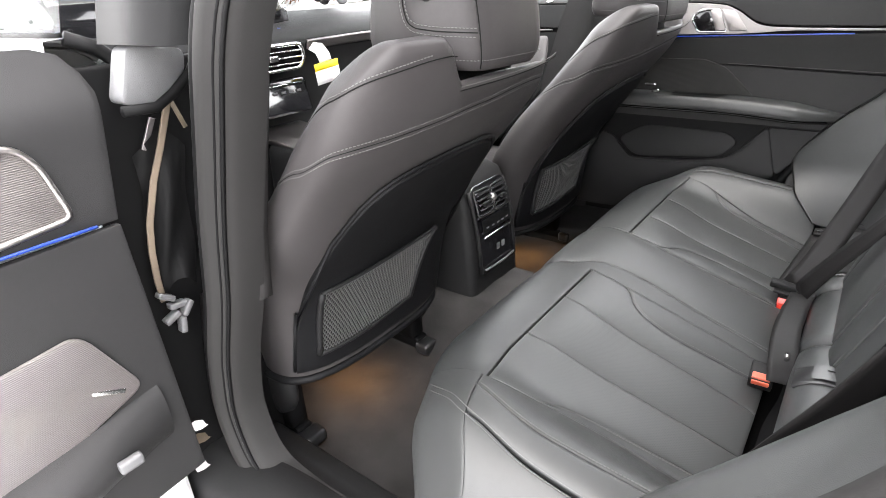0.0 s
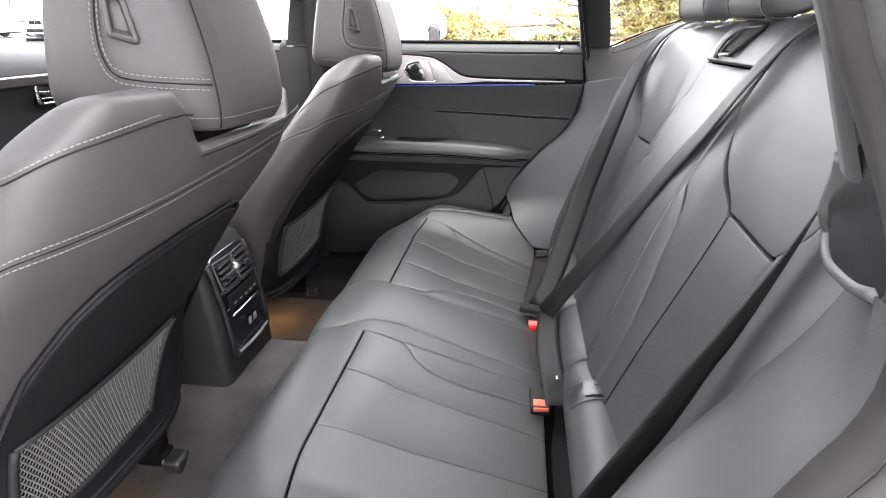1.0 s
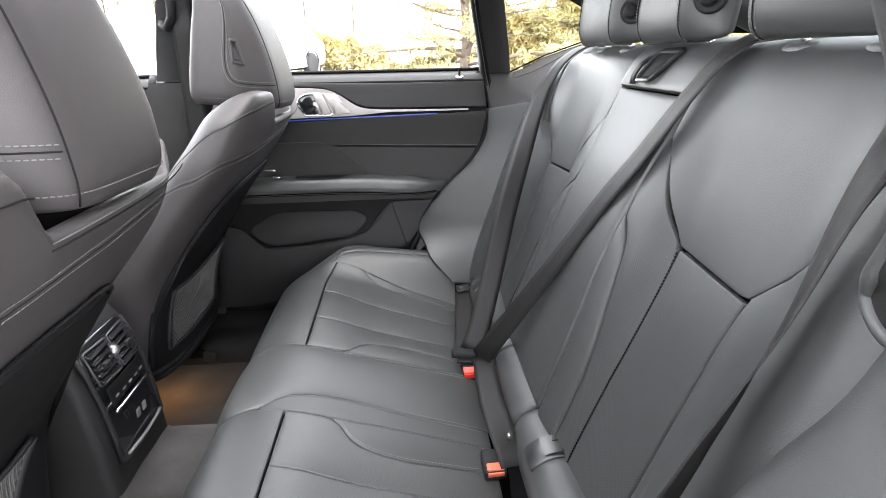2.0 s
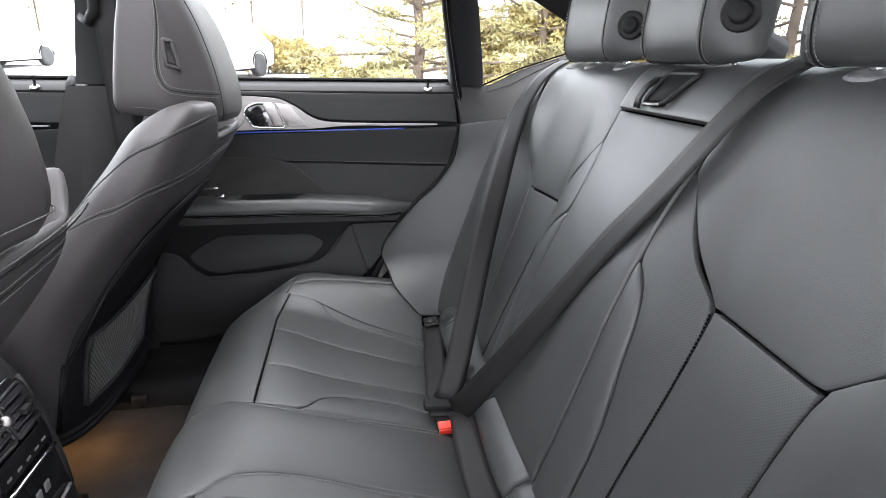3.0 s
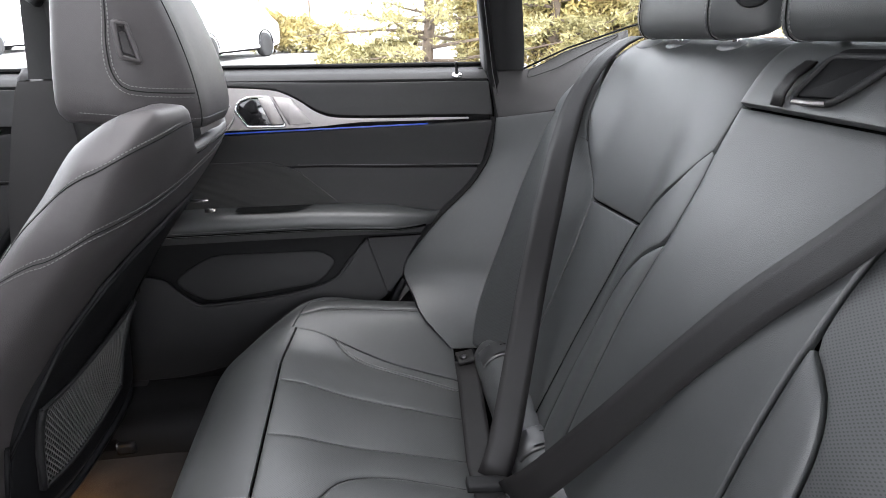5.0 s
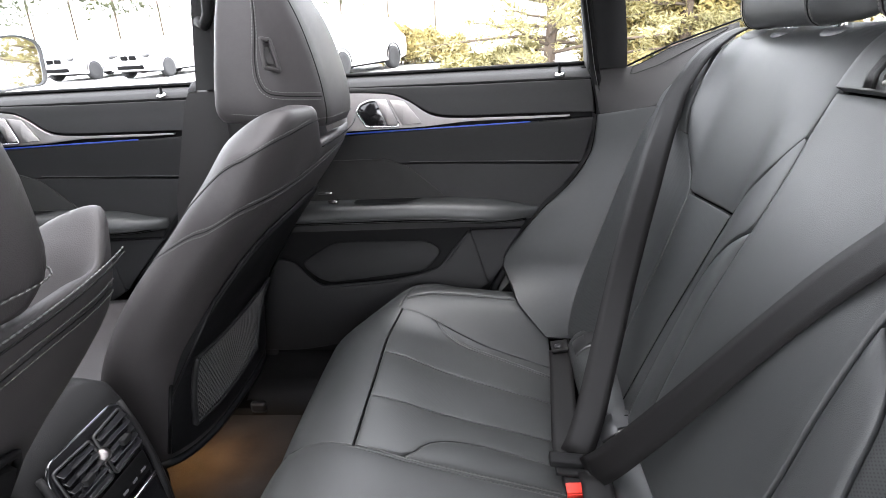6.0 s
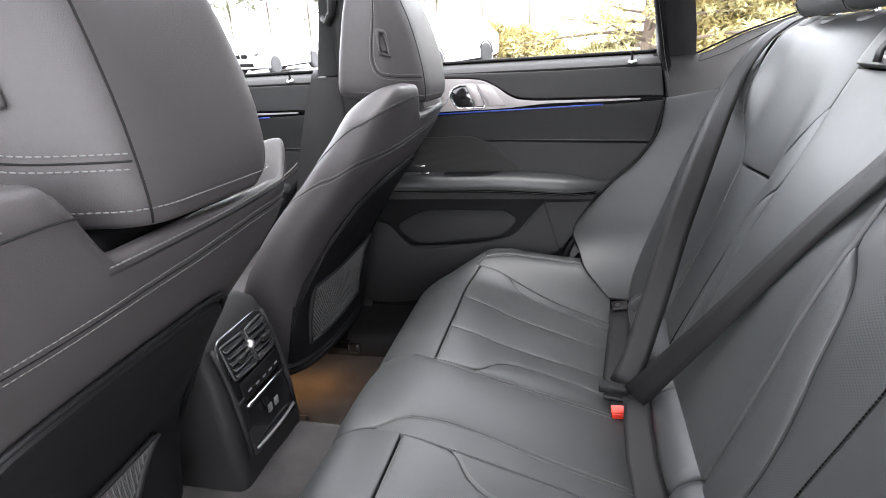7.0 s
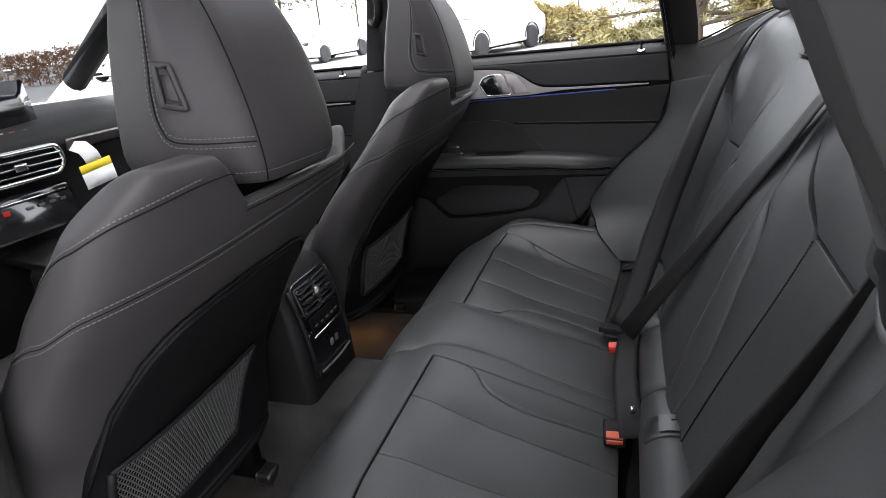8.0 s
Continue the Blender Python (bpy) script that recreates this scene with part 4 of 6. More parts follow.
for s in (-1, 1):
    front = curve([(0.445, 0.676, 0.755), (0.439, 0.676, 0.690), (0.402, 0.675, 0.620), (0.318, 0.670, 0.537), (0.239, 0.662, 0.421), (0.256, 0.610, 0.389), (0.267, 0.568, 0.367), (0.294, 0.537, 0.340), (0.326, 0.512, 0.308)] if s > 0 else
                  [(0.474, 0.676, 0.748), (0.477, 0.676, 0.715), (0.472, 0.676, 0.682), (0.452, 0.676, 0.640), (0.392, 0.673, 0.531), (0.240, 0.662, 0.385), (0.262, 0.605, 0.365), (0.290, 0.545, 0.338), (0.326, 0.512, 0.308)])
    rear = curve([(0.555, 0.568, 0.782), (0.530, 0.575, 0.68), (0.495, 0.570, 0.55), (0.453, 0.555, 0.41), (0.412, 0.525, 0.292)] if s > 0 else [(0.552, 0.560, 0.785), (0.520, 0.562, 0.70), (0.478, 0.556, 0.62), (0.425, 0.554, 0.540), (0.388, 0.545, 0.44), (0.372, 0.512, 0.308)])

    def bolster(a, b, s=s):
        p, q = Vector(front(b)), Vector(rear(b))
        k = p.lerp(q, a)
        bulge = 0.012 * math.sin(math.pi * min(1, max(0, a))) ** 0.8 * (1 - 0.95 * smooth(b, 0.45, 0.85)) if 0 < a < 1 else 0.0
        return Vector((k.x - 0.7 * bulge, (k.y - 0.6 * bulge) * s, k.z))
    side_bolster = thing("side_bolster", "smooth black leather side bolster between backrest and door", "seat bolster", "side bolsters")
    part("cover", panel(bolster, curve([(0.0, 0.0), (0.0, 1.0)]), curve([(1.0, 0.0), (1.0, 1.0)]), sign=1 if s < 0 else -1, r=0.008, sink=0.005, n=(18, 26), skirt=0.02 if s > 0 else 0.06), LEATHER, side_bolster)
    # flank that closes the gap towards the door
    bm = bmesh.new()
    sheet(bm, [[Vector((front(i / 24)[0] - 0.002, s * (front(i / 24)[1] + d), front(i / 24)[2])) for d in (-0.004, 0.02, 0.05)] for i in range(25)])
    part("flank", bm, PLASTIC if s > 0 else LEATHER, side_bolster)
    bm = bmesh.new()
    sheet(bm, [[Vector((x, s * y, z)) for y in (0.64, 0.70, 0.745)] for x, z in ((0.17, 0.20), (0.225, 0.30), (0.30, 0.385), (0.40, 0.48), (0.47, 0.58), (0.49, 0.64))])
    part("filler", bm, PLASTIC_DARK, side_bolster)
    bm = bmesh.new()
    if s < 0:
        hem = curve([(0.475, -0.670, 0.747), (0.478, -0.640, 0.741), (0.481, -0.612, 0.741), (0.487, -0.585, 0.757), (0.474, -0.598, 0.778), (0.470, -0.610, 0.803), (0.465, -0.617, 0.818)])
        tube(bm, [hem(i / 30) for i in range(31)], 0.0055, 10)
        part("hem", bm, LEATHER, side_bolster)
        out = curve([(0.475, -0.674, 0.749), (0.470, -0.682, 0.765), (0.462, -0.687, 0.79), (0.455, -0.690, 0.81), (0.448, -0.690, 0.83), (0.442, -0.686, 0.845)])
        bm = bmesh.new()
        sheet(bm, [[Vector(hem(i / 30)).lerp(Vector(out(i / 30)), k / 8) + Vector((-0.7, 0.5, 0.2)) * 0.012 * math.sin(math.pi * k / 8) * math.sin(math.pi * i / 30) for k in range(9)] for i in range(31)])
        part("block", bm, PLASTIC, side_bolster, "grained black trim block")


# ---------------------------------------------------------------- seat belts
def belt(name, label, pts, across, n=40):
    ob = thing(name, label, "seat belt", "rear seat belts")
    c, w = curve(pts), poly([(i / (len(across) - 1), *a) for i, a in enumerate(across)])
    bm = bmesh.new()
    ribbon(bm, [c(i / n) for i in range(n + 1)], [w(i / n)[1:] for i in range(n + 1)], 0.047, 0.0016, m=4)
    part("webbing", bm, WEBBING, ob)
    return ob


far_belt = belt("seat_belt", "black webbing seat belt fastened across outer rear place",
                [(0.330, 0.160, 0.296), (0.345, 0.175, 0.322), (0.390, 0.253, 0.430), (0.430, 0.325, 0.540), (0.478, 0.405, 0.650), (0.526, 0.480, 0.752), (0.562, 0.515, 0.822), (0.605, 0.516, 0.880), (0.665, 0.515, 0.911), (0.72, 0.515, 0.905)],
                [(-0.88, 0.4, 0.25), (-0.93, 0.34, 0.16), (-0.93, 0.33, 0.15), (-0.93, 0.33, 0.16), (-0.92, 0.34, 0.2), (-0.9, 0.36, 0.3), (-0.8, 0.45, 0.4), (-0.4, 0.9, 0.3), (0, 1, 0), (0, 1, 0)])
bm = bmesh.new()
ribbon(bm, [(0.352, 0.500, 0.285), (0.350, 0.48, 0.292), (0.343, 0.40, 0.290), (0.332, 0.30, 0.288), (0.322, 0.20, 0.288), (0.322, 0.165, 0.290)], [(1, 0.1, 0.12)] * 6, 0.045, 0.0016)
part("lap_webbing", bm, WEBBING, far_belt)
bm = bmesh.new()
box(bm, (0.350, 0.490, 0.298), (0.036, 0.040, 0.008), Matrix.Rotation(-0.15, 4, "Y"), bevel=0.003)
part("anchor", bm, WEBBING, far_belt)
bm = bmesh.new()
lathe(bm, [(0.0, 0), (0.007, 0), (0.007, 0.002), (0.005, 0.003), (0.0, 0.003)], (-0.1, 0, 1), (0.346, 0.484, 0.302), 16)
part("anchor_stud", bm, SATIN, far_belt)
bm = bmesh.new()
box(bm, (0.324, 0.150, 0.296), (0.070, 0.022, 0.014), Matrix.Rotation(0.12, 4, "Y"), bevel=0.004)
box(bm, (0.326, 0.134, 0.288), (0.056, 0.016, 0.006), Matrix.Rotation(0.12, 4, "Y"), bevel=0.002)
part("tongue", bm, PLASTIC, far_belt)

mid_belt = belt("seat_belt", "black webbing middle seat belt running diagonally over backrest",
                [(0.342, 0.118, 0.300), (0.365, 0.072, 0.366), (0.424, 0.022, 0.487), (0.474, -0.014, 0.587), (0.515, -0.055, 0.678), (0.546, -0.098, 0.750), (0.567, -0.130, 0.805), (0.592, -0.148, 0.852), (0.620, -0.172, 0.896), (0.66, -0.195, 0.919), (0.72, -0.21, 0.915)],
                [(-0.35, 0.65, 0.4), (-0.25, 0.7, 0.4), (-0.1, 0.8, 0.42), (0.05, 0.87, 0.45), (0.12, 0.87, 0.46), (0.14, 0.88, 0.45), (0.2, 0.93, 0.35), (0.2, 1, 0.1), (0, 1, 0)])
bm = bmesh.new()
ribbon(bm, [(0.350, 0.120, 0.305), (0.350, 0.09, 0.311), (0.345, 0.03, 0.314), (0.343, -0.05, 0.314), (0.346, -0.10, 0.312), (0.352, -0.15, 0.304), (0.358, -0.185, 0.288)],
       [(0.9, 0.2, 0.15), (0.9, 0.1, 0.2), (0.9, 0.1, 0.2), (0.85, 0.1, 0.15), (0.85, 0, 0.1), (0.85, 0, 0.0), (0.85, 0, -0.1)], 0.044, 0.0016)
part("lap_webbing", bm, WEBBING, mid_belt)
bm = bmesh.new()
box(bm, (0.362, 0.115, 0.302), (0.040, 0.030, 0.012), Matrix.Rotation(0.5, 4, "Z"), bevel=0.004)
part("tongue", bm, PLASTIC, mid_belt)
bm = bmesh.new()
tube(bm, [(0.356, -0.150, 0.312), (0.355, -0.152, 0.325)], 0.004, 8)
part("stop_stud", bm, CHROME, mid_belt)

near_belt = belt("seat_belt", "loose black webbing seat belt hanging beside bolster",
                 [(0.325, -0.496, 0.302), (0.379, -0.500, 0.423), (0.421, -0.503, 0.513), (0.443, -0.509, 0.575), (0.467, -0.509, 0.625), (0.495, -0.512, 0.697), (0.536, -0.503, 0.791), (0.585, -0.488, 0.858), (0.635, -0.472, 0.906), (0.70, -0.47, 0.914)],
                 [(0.83, 0.45, -0.34)] * 4 + [(0.75, 0.6, -0.2), (0.3, 1, 0), (0, 1, 0)])



def buckle(x, y, z, mat, turn, label, k=1.0):
    ob = thing("belt_buckle", label, "belt buckle", "belt buckles")
    m = Matrix.Rotation(turn, 4, "Z") @ Matrix.Rotation(0.25, 4, "X")
    bm = bmesh.new()
    box(bm, (x, y, z), (0.036 * k, 0.044, 0.022), m, bevel=0.005)
    part("housing", bm, PLASTIC, ob)
    bm = bmesh.new()
    box(bm, Vector((x, y, z)) + m @ Vector((0, -0.013, 0.0115)), (0.027 * k * k, 0.013 * k, 0.005), m, bevel=0.002)
    part("button", bm, mat, ob)
    bm = bmesh.new()
    box(bm, Vector((x, y, z)) + m @ Vector((0, -0.0215, 0.005)), (0.026 * k * k, 0.004, 0.009 * k), m, bevel=0.0015)
    part("button_lip", bm, mat, ob)
    return ob


buckle(0.332, 0.126, 0.272, RED, 0.05, "black belt buckle with bright red release button", 1.3)
buckle(0.392, 0.170, 0.274, RED, 0.30, "black belt buckle with red release button beside webbing")
buckle(0.328, -0.165, 0.278, ORANGE, 0.05, "upright black belt buckle with orange red release button")


# ---------------------------------------------------------------- doors
door_y = table([(0.16, 0.690), (0.24, 0.676), (0.30, 0.668), (0.38, 0.672), (0.45, 0.688), (0.50, 0.700), (0.58, 0.702), (0.65, 0.706), (0.70, 0.702), (0.74, 0.697), (0.77, 0.700), (0.80, 0.706), (0.825, 0.712), (0.842, 0.728), (0.852, 0.752)])


def closed_door(name, label, s, dx, glass_to):
    """A closed door seen from inside. s: side of the car, dx: shift along it."""
    door = thing(name, label, "car door", "car doors")
    k = 1 if s > 0 else -1

    def S(x, z):
        return Vector((x + dx, s * door_y(z), z))
    sg = k
    L = -0.46
    Cv = lambda *p: curve(p)
    part("window_sill", panel(S, Cv((L, 0.834), (0.436, 0.830)), Cv((L, 0.857), (0.430, 0.852)), sign=sg, r=0.004, sink=0.002), LEATHER_TRIM, door)
    strip_top = [(L, 0.822), (-0.20, 0.824), (-0.072, 0.820), (-0.004, 0.815), (0.040, 0.797), (0.080, 0.770), (0.107, 0.761), (0.16, 0.757), (0.30, 0.755), (0.392, 0.754)]
    strip_bot = [(L, 0.736), (-0.20, 0.737), (-0.088, 0.739), (0.0, 0.7405), (0.059, 0.742), (0.10, 0.7445), (0.14, 0.748), (0.18, 0.750), (0.30, 0.7495), (0.392, 0.7505)]
    part("upper_trim", panel(S, curve([(x, z + 0.002) for x, z in strip_top] + [(0.444, 0.753)]), curve([(L, 0.833), (-0.2, 0.833), (-0.07, 0.832), (0.0, 0.831), (0.1, 0.831), (0.2, 0.830), (0.3, 0.830), (0.437, 0.829)]), sign=sg, r=0.006, sink=0.004, n=(8, 40)), LEATHER_TRIM, door)
    part("silver_trim", panel(S, curve(strip_bot), curve(strip_top), sign=sg, r=0.004, sink=0.003, lift=0.004, n=(10, 50)), SILVER, door, "brushed silver trim strip")
    bm = bmesh.new()
    tube(bm, [S(-0.46 + 0.765 * i / 40, 0.727 + 0.016 * ((i / 40) ** 1.0)) + Vector((0, -s * 0.003, 0)) for i in range(41)], 0.0015, 6)
    part("light_line", bm, BLUE_GLOW, door, "thin blue ambient light line")
    # pull handle: dark bowl, lever
    bm = bmesh.new()
    prism(bm, rounded([(-0.080, 0.780), (-0.072, 0.795), (-0.051, 0.804), (-0.012, 0.803), (0.016, 0.747), (-0.058, 0.747)], 0.007), S, 0.004, sign=sg, lift=0.002)
    handle = part("handle_bowl", bm, GLOSS, door)
    bm = bmesh.new()
    ring = [S(*p) + Vector((0, -s * 0.008, 0)) for p in rounded([(-0.080, 0.780), (-0.072, 0.795), (-0.051, 0.804), (-0.012, 0.803), (0.016, 0.747), (-0.058, 0.747)], 0.007)]
    tube(bm, ring + ring[:1], 0.0024, 6, cap=False)
    part("rim", bm, CHROME, handle)
    bm = bmesh.new()
    prism(bm, rounded([(-0.034, 0.800), (-0.010, 0.801), (0.015, 0.750), (-0.012, 0.750)], 0.004), S, 0.004, sign=sg, lift=0.007)
    part("lever", bm, SILVER, handle, "chrome opening lever")
    bm = bmesh.new()
    prism(bm, rounded([(-0.006, 0.803), (0.029, 0.798), (0.067, 0.750), (0.022, 0.748)], 0.004), S, 0.003, sign=sg, lift=0.005)
    part("silver_plate", bm, SILVER, handle)
    # padded faces
    part("middle_pad", panel(S, Cv((L, 0.661), (-0.1, 0.660), (0.035, 0.660), (0.2, 0.654), (0.35, 0.648), (0.424, 0.646)), Cv((L, 0.724), (-0.1, 0.730), (0.035, 0.734), (0.2, 0.739), (0.35, 0.744), (0.447, 0.748)), sign=sg, r=0.006, sink=0.005, n=(10, 40)), LEATHER_TRIM, door)
    part("lower_pad", panel(S, Cv((L, 0.50), (-0.1, 0.50), (0.1, 0.50), (0.2, 0.50), (0.30, 0.50), (0.32, 0.505)), Cv((L, 0.6585), (-0.1, 0.6580), (0.035, 0.6578), (0.2, 0.6518), (0.35, 0.6458), (0.423, 0.6438)), sign=sg, r=0.006, sink=0.005, n=(12, 40)), LEATHER_TRIM, door)
    bm = bmesh.new()
    stitches(bm, [S(0.03 + 0.39 * i / 50, 0.6635 - 0.0125 * i / 50) + Vector((0, -s * 0.001, 0)) for i in range(51)], 0.0055, 0.0009)
    part("stitching", bm, STITCH, door, "pale grey stitching")
    bm = bmesh.new()
    prism(bm, rounded([(L, 0.674), (-0.03, 0.673), (0.027, 0.653), (0.110, 0.578), (L, 0.578)], 0.012), S, 0.004, sign=sg, lift=0.000)
    insert = part("fabric_insert", bm, FABRIC, door, "ribbed dark fabric insert", flat=True)
    bm = bmesh.new()
    box(bm, (dx - 0.175, s * 0.697, 0.598), (0.034, 0.003, 0.006), bevel=0.001)
    part("badge_bar", bm, CHROME, insert, "small chrome bar")
    # arm rest
    prof = [(0.703, 0.580), (0.675, 0.579), (0.652, 0.575), (0.641, 0.566), (0.638, 0.552), (0.643, 0.540), (0.660, 0.533), (0.703, 0.530)]
    pc = curve(prof)
    rows = []
    for i in range(45):
        x = L + (0.330 - L) * i / 44
        e = smooth(x, 0.332, 0.20)
        drop = -0.028 * smooth(x, 0.02, 0.32)
        rows.append([Vector((x + dx, s * (0.703 - (0.703 - pc(j / 20)[0]) * (0.15 + 0.85 * e ** 0.6)), 0.545 + (pc(j / 20)[1] - 0.545) * (0.55 + 0.45 * e) + drop * 0.5)) for j in range(21)])
    bm = bmesh.new()
    vs = sheet(bm, rows)
    bm.faces.new(vs[-1])
    arm = part("arm_rest", bm, LEATHER, door, "padded black leather arm rest")
    bm, bd = bmesh.new(), bmesh.new()
    for j, q in ((11, bm), (13, bm)):
        stitches(q, [r[j] + Vector((0, -s * 0.0008, 0)) for r in rows[:42]], 0.006, 0.0008)
    for j, rr in ((12, 0.0016), (14, 0.0020), (15, 0.0016)):
        tube(bd, [r[j] for r in rows[:43]], rr, 5)
    part("stitching", bm, STITCH, arm)
    part("seam", bd, SEAM, arm)
    bm = bmesh.new()
    cup = rounded([(-0.10, 0.690), (0.060, 0.690), (0.022, 0.655), (-0.10, 0.655)], 0.010)
    vsr = [Vector((x + dx, s * y, 0.5815 - 0.014 * smooth(x, 0.02, 0.32))) for x, y in cup]
    bm.faces.new([bm.verts.new(v) for v in vsr])
    part("grip_slot", bm, PLASTIC_DARK, arm)
    bm = bmesh.new()
    box(bm, (dx - 0.150, s * 0.672, 0.584), (0.022, 0.014, 0.008), bevel=0.002)
    part("window_switch", bm, CHROME, arm)
    # dark pocket and its wall
    part("lower_face", panel(S, Cv((L, 0.24), (-0.2, 0.24), (0.0, 0.30), (0.19, 0.36)), Cv((L, 0.503), (-0.1, 0.503), (0.12, 0.503), (0.315, 0.503)), sign=sg, r=0.006, sink=0.003, n=(10, 24)), PLASTIC_DARK, door)
    part("pocket_wall", panel(S, Cv((L, 0.20), (-0.30, 0.20), (-0.10, 0.24), (0.05, 0.30), (0.19, 0.365), (0.205, 0.375)), Cv((L, 0.452), (-0.275, 0.435), (-0.195, 0.374), (0.0, 0.388), (0.085, 0.410), (0.165, 0.497)), sign=sg, r=0.010, sink=0.010, lift=0.022, n=(10, 30)), PLASTIC, door)
    bm = bmesh.new()
    lip = curve([(L, 0.456), (-0.275, 0.438), (-0.235, 0.404), (-0.195, 0.377), (-0.10, 0.381), (0.0, 0.391), (0.085, 0.413), (0.125, 0.455), (0.165, 0.499)])
    tube(bm, [S(*lip(i / 60)) + Vector((0, -s * 0.018, 0)) for i in range(61)], 0.0045, 8)
    part("pocket_lip", bm, PLASTIC, door)
    part("rear_flank", panel(S, Cv((0.089, 0.412), (0.168, 0.499)), Cv((0.210, 0.378), (0.318, 0.500)), sign=sg, r=0.008, sink=0.006, lift=0.016), PLASTIC, door)
    bm = bmesh.new()
    prism(bm, rounded([(-0.256, 0.428), (-0.170, 0.476), (0.061, 0.473), (0.098, 0.450), (0.056, 0.405), (-0.193, 0.380)], 0.03, 6), S, 0.002, sign=sg, lift=0.004)
    part("speaker_cover", bm, PLASTIC, door)
    bm = bmesh.new()
    lathe(bm, [(0.006, 0), (0.006, 0.003), (0.003, 0.005), (0.0028, 0.022), (0.0036, 0.024), (0.0, 0.025)], (0, 0, 1), (dx + 0.370, s * 0.722, 0.838), 14)
    part("lock_pin", bm, PLASTIC_DARK, door, "black lock pin")
    bm = bmesh.new()
    lathe(bm, [(0.011, 0), (0.011, 0.003), (0.008, 0.005), (0.0, 0.005)], (0, -s * 0.4, 1), (dx + 0.370, s * 0.720, 0.836), 16)
    part("pin_collar", bm, CHROME, door)
    # backing behind the trim pieces
    bm = bmesh.new()
    bc = curve([(0.215, 0.16), (0.225, 0.36), (0.340, 0.533), (0.428, 0.646), (0.449, 0.749), (0.432, 0.853)])
    zs = [0.16 + 0.69 * i / 24 for i in range(25)]
    sheet(bm, [[Vector((L + dx + (min((bc(q / 80) for q in range(81)), key=lambda p: abs(p[1] - z))[0] - L) * j / 6, s * (door_y(z) + 0.016), z)) for j in range(7)] for z in zs])
    part("backing", bm, PLASTIC_DARK, door)
    # outer skin, glass and its seal
    bm = bmesh.new()
    rows = []
    for z in (0.16, 0.30, 0.45, 0.60, 0.75, 0.83, 0.853):
        x1 = curve([(0.20, 0.16), (0.215, 0.36), (0.335, 0.533), (0.424, 0.646), (0.449, 0.749), (0.430, 0.853)])
        xr = min((x1(i / 60) for i in range(61)), key=lambda p: abs(p[1] - z))[0]
        rows.append([Vector((L + dx - 0.02 + (xr + 0.015 - L + 0.02) * j / 10, s * (0.815 - 0.03 * ((z - 0.5) / 0.35) ** 2), z)) for j in range(11)])
    sheet(bm, rows)
    top = [p.copy() for p in rows[-1]]
    sheet(bm, [top, [Vector((p.x, s * 0.752, 0.856)) for p in top]])
    part("outer_skin", bm, BODY_PAINT, door)
    bm = bmesh.new()
    edge = [(0.432, 0.855), (0.449, 0.80), (0.452, 0.749), (0.445, 0.69), (0.428, 0.645), (0.39, 0.59), (0.336, 0.531), (0.28, 0.46), (0.232, 0.392), (0.20, 0.33)]
    c = curve(edge)
    tube(bm, [S(*c(i / 40)) + Vector((0.005, -s * 0.002, 0)) for i in range(41)], 0.010, 8)
    part("edge_seal", bm, RUBBER, door)
    bm = bmesh.new()
    tube(bm, [S(L + (0.435 - L) * i / 20, 0.854) + Vector((0, s * 0.004, 0.003)) for i in range(21)], 0.005, 6)
    part("window_seal", bm, RUBBER, door)
    bm = bmesh.new()
    sheet(bm, [[Vector((L + dx + (glass_to(z) - L) * j / 8, s * (0.765 - 0.30 * (z - 0.84) - 0.15 * (z - 0.84) ** 2), z)) for j in range(9)] for z in (0.84, 0.95, 1.05, 1.15, 1.22)])
    pane = part("pane", bm, GLASS, door)
    pane.visible_shadow = False
    return door


closed_door("passenger_rear_door", "closed black rear car door panel with silver trim and arm rest", 1, 0.0, lambda z: 0.43 - 0.12 * (z - 0.85))
closed_door("passenger_front_door", "closed front car door panel with silver trim strip", 1, -0.905, lambda z: 0.44 - 0.2 * (z - 0.85))
closed_door("driver_front_door", "closed front car door panel beside driver seat", -1, -0.905, lambda z: 0.44 - 0.2 * (z - 0.85))

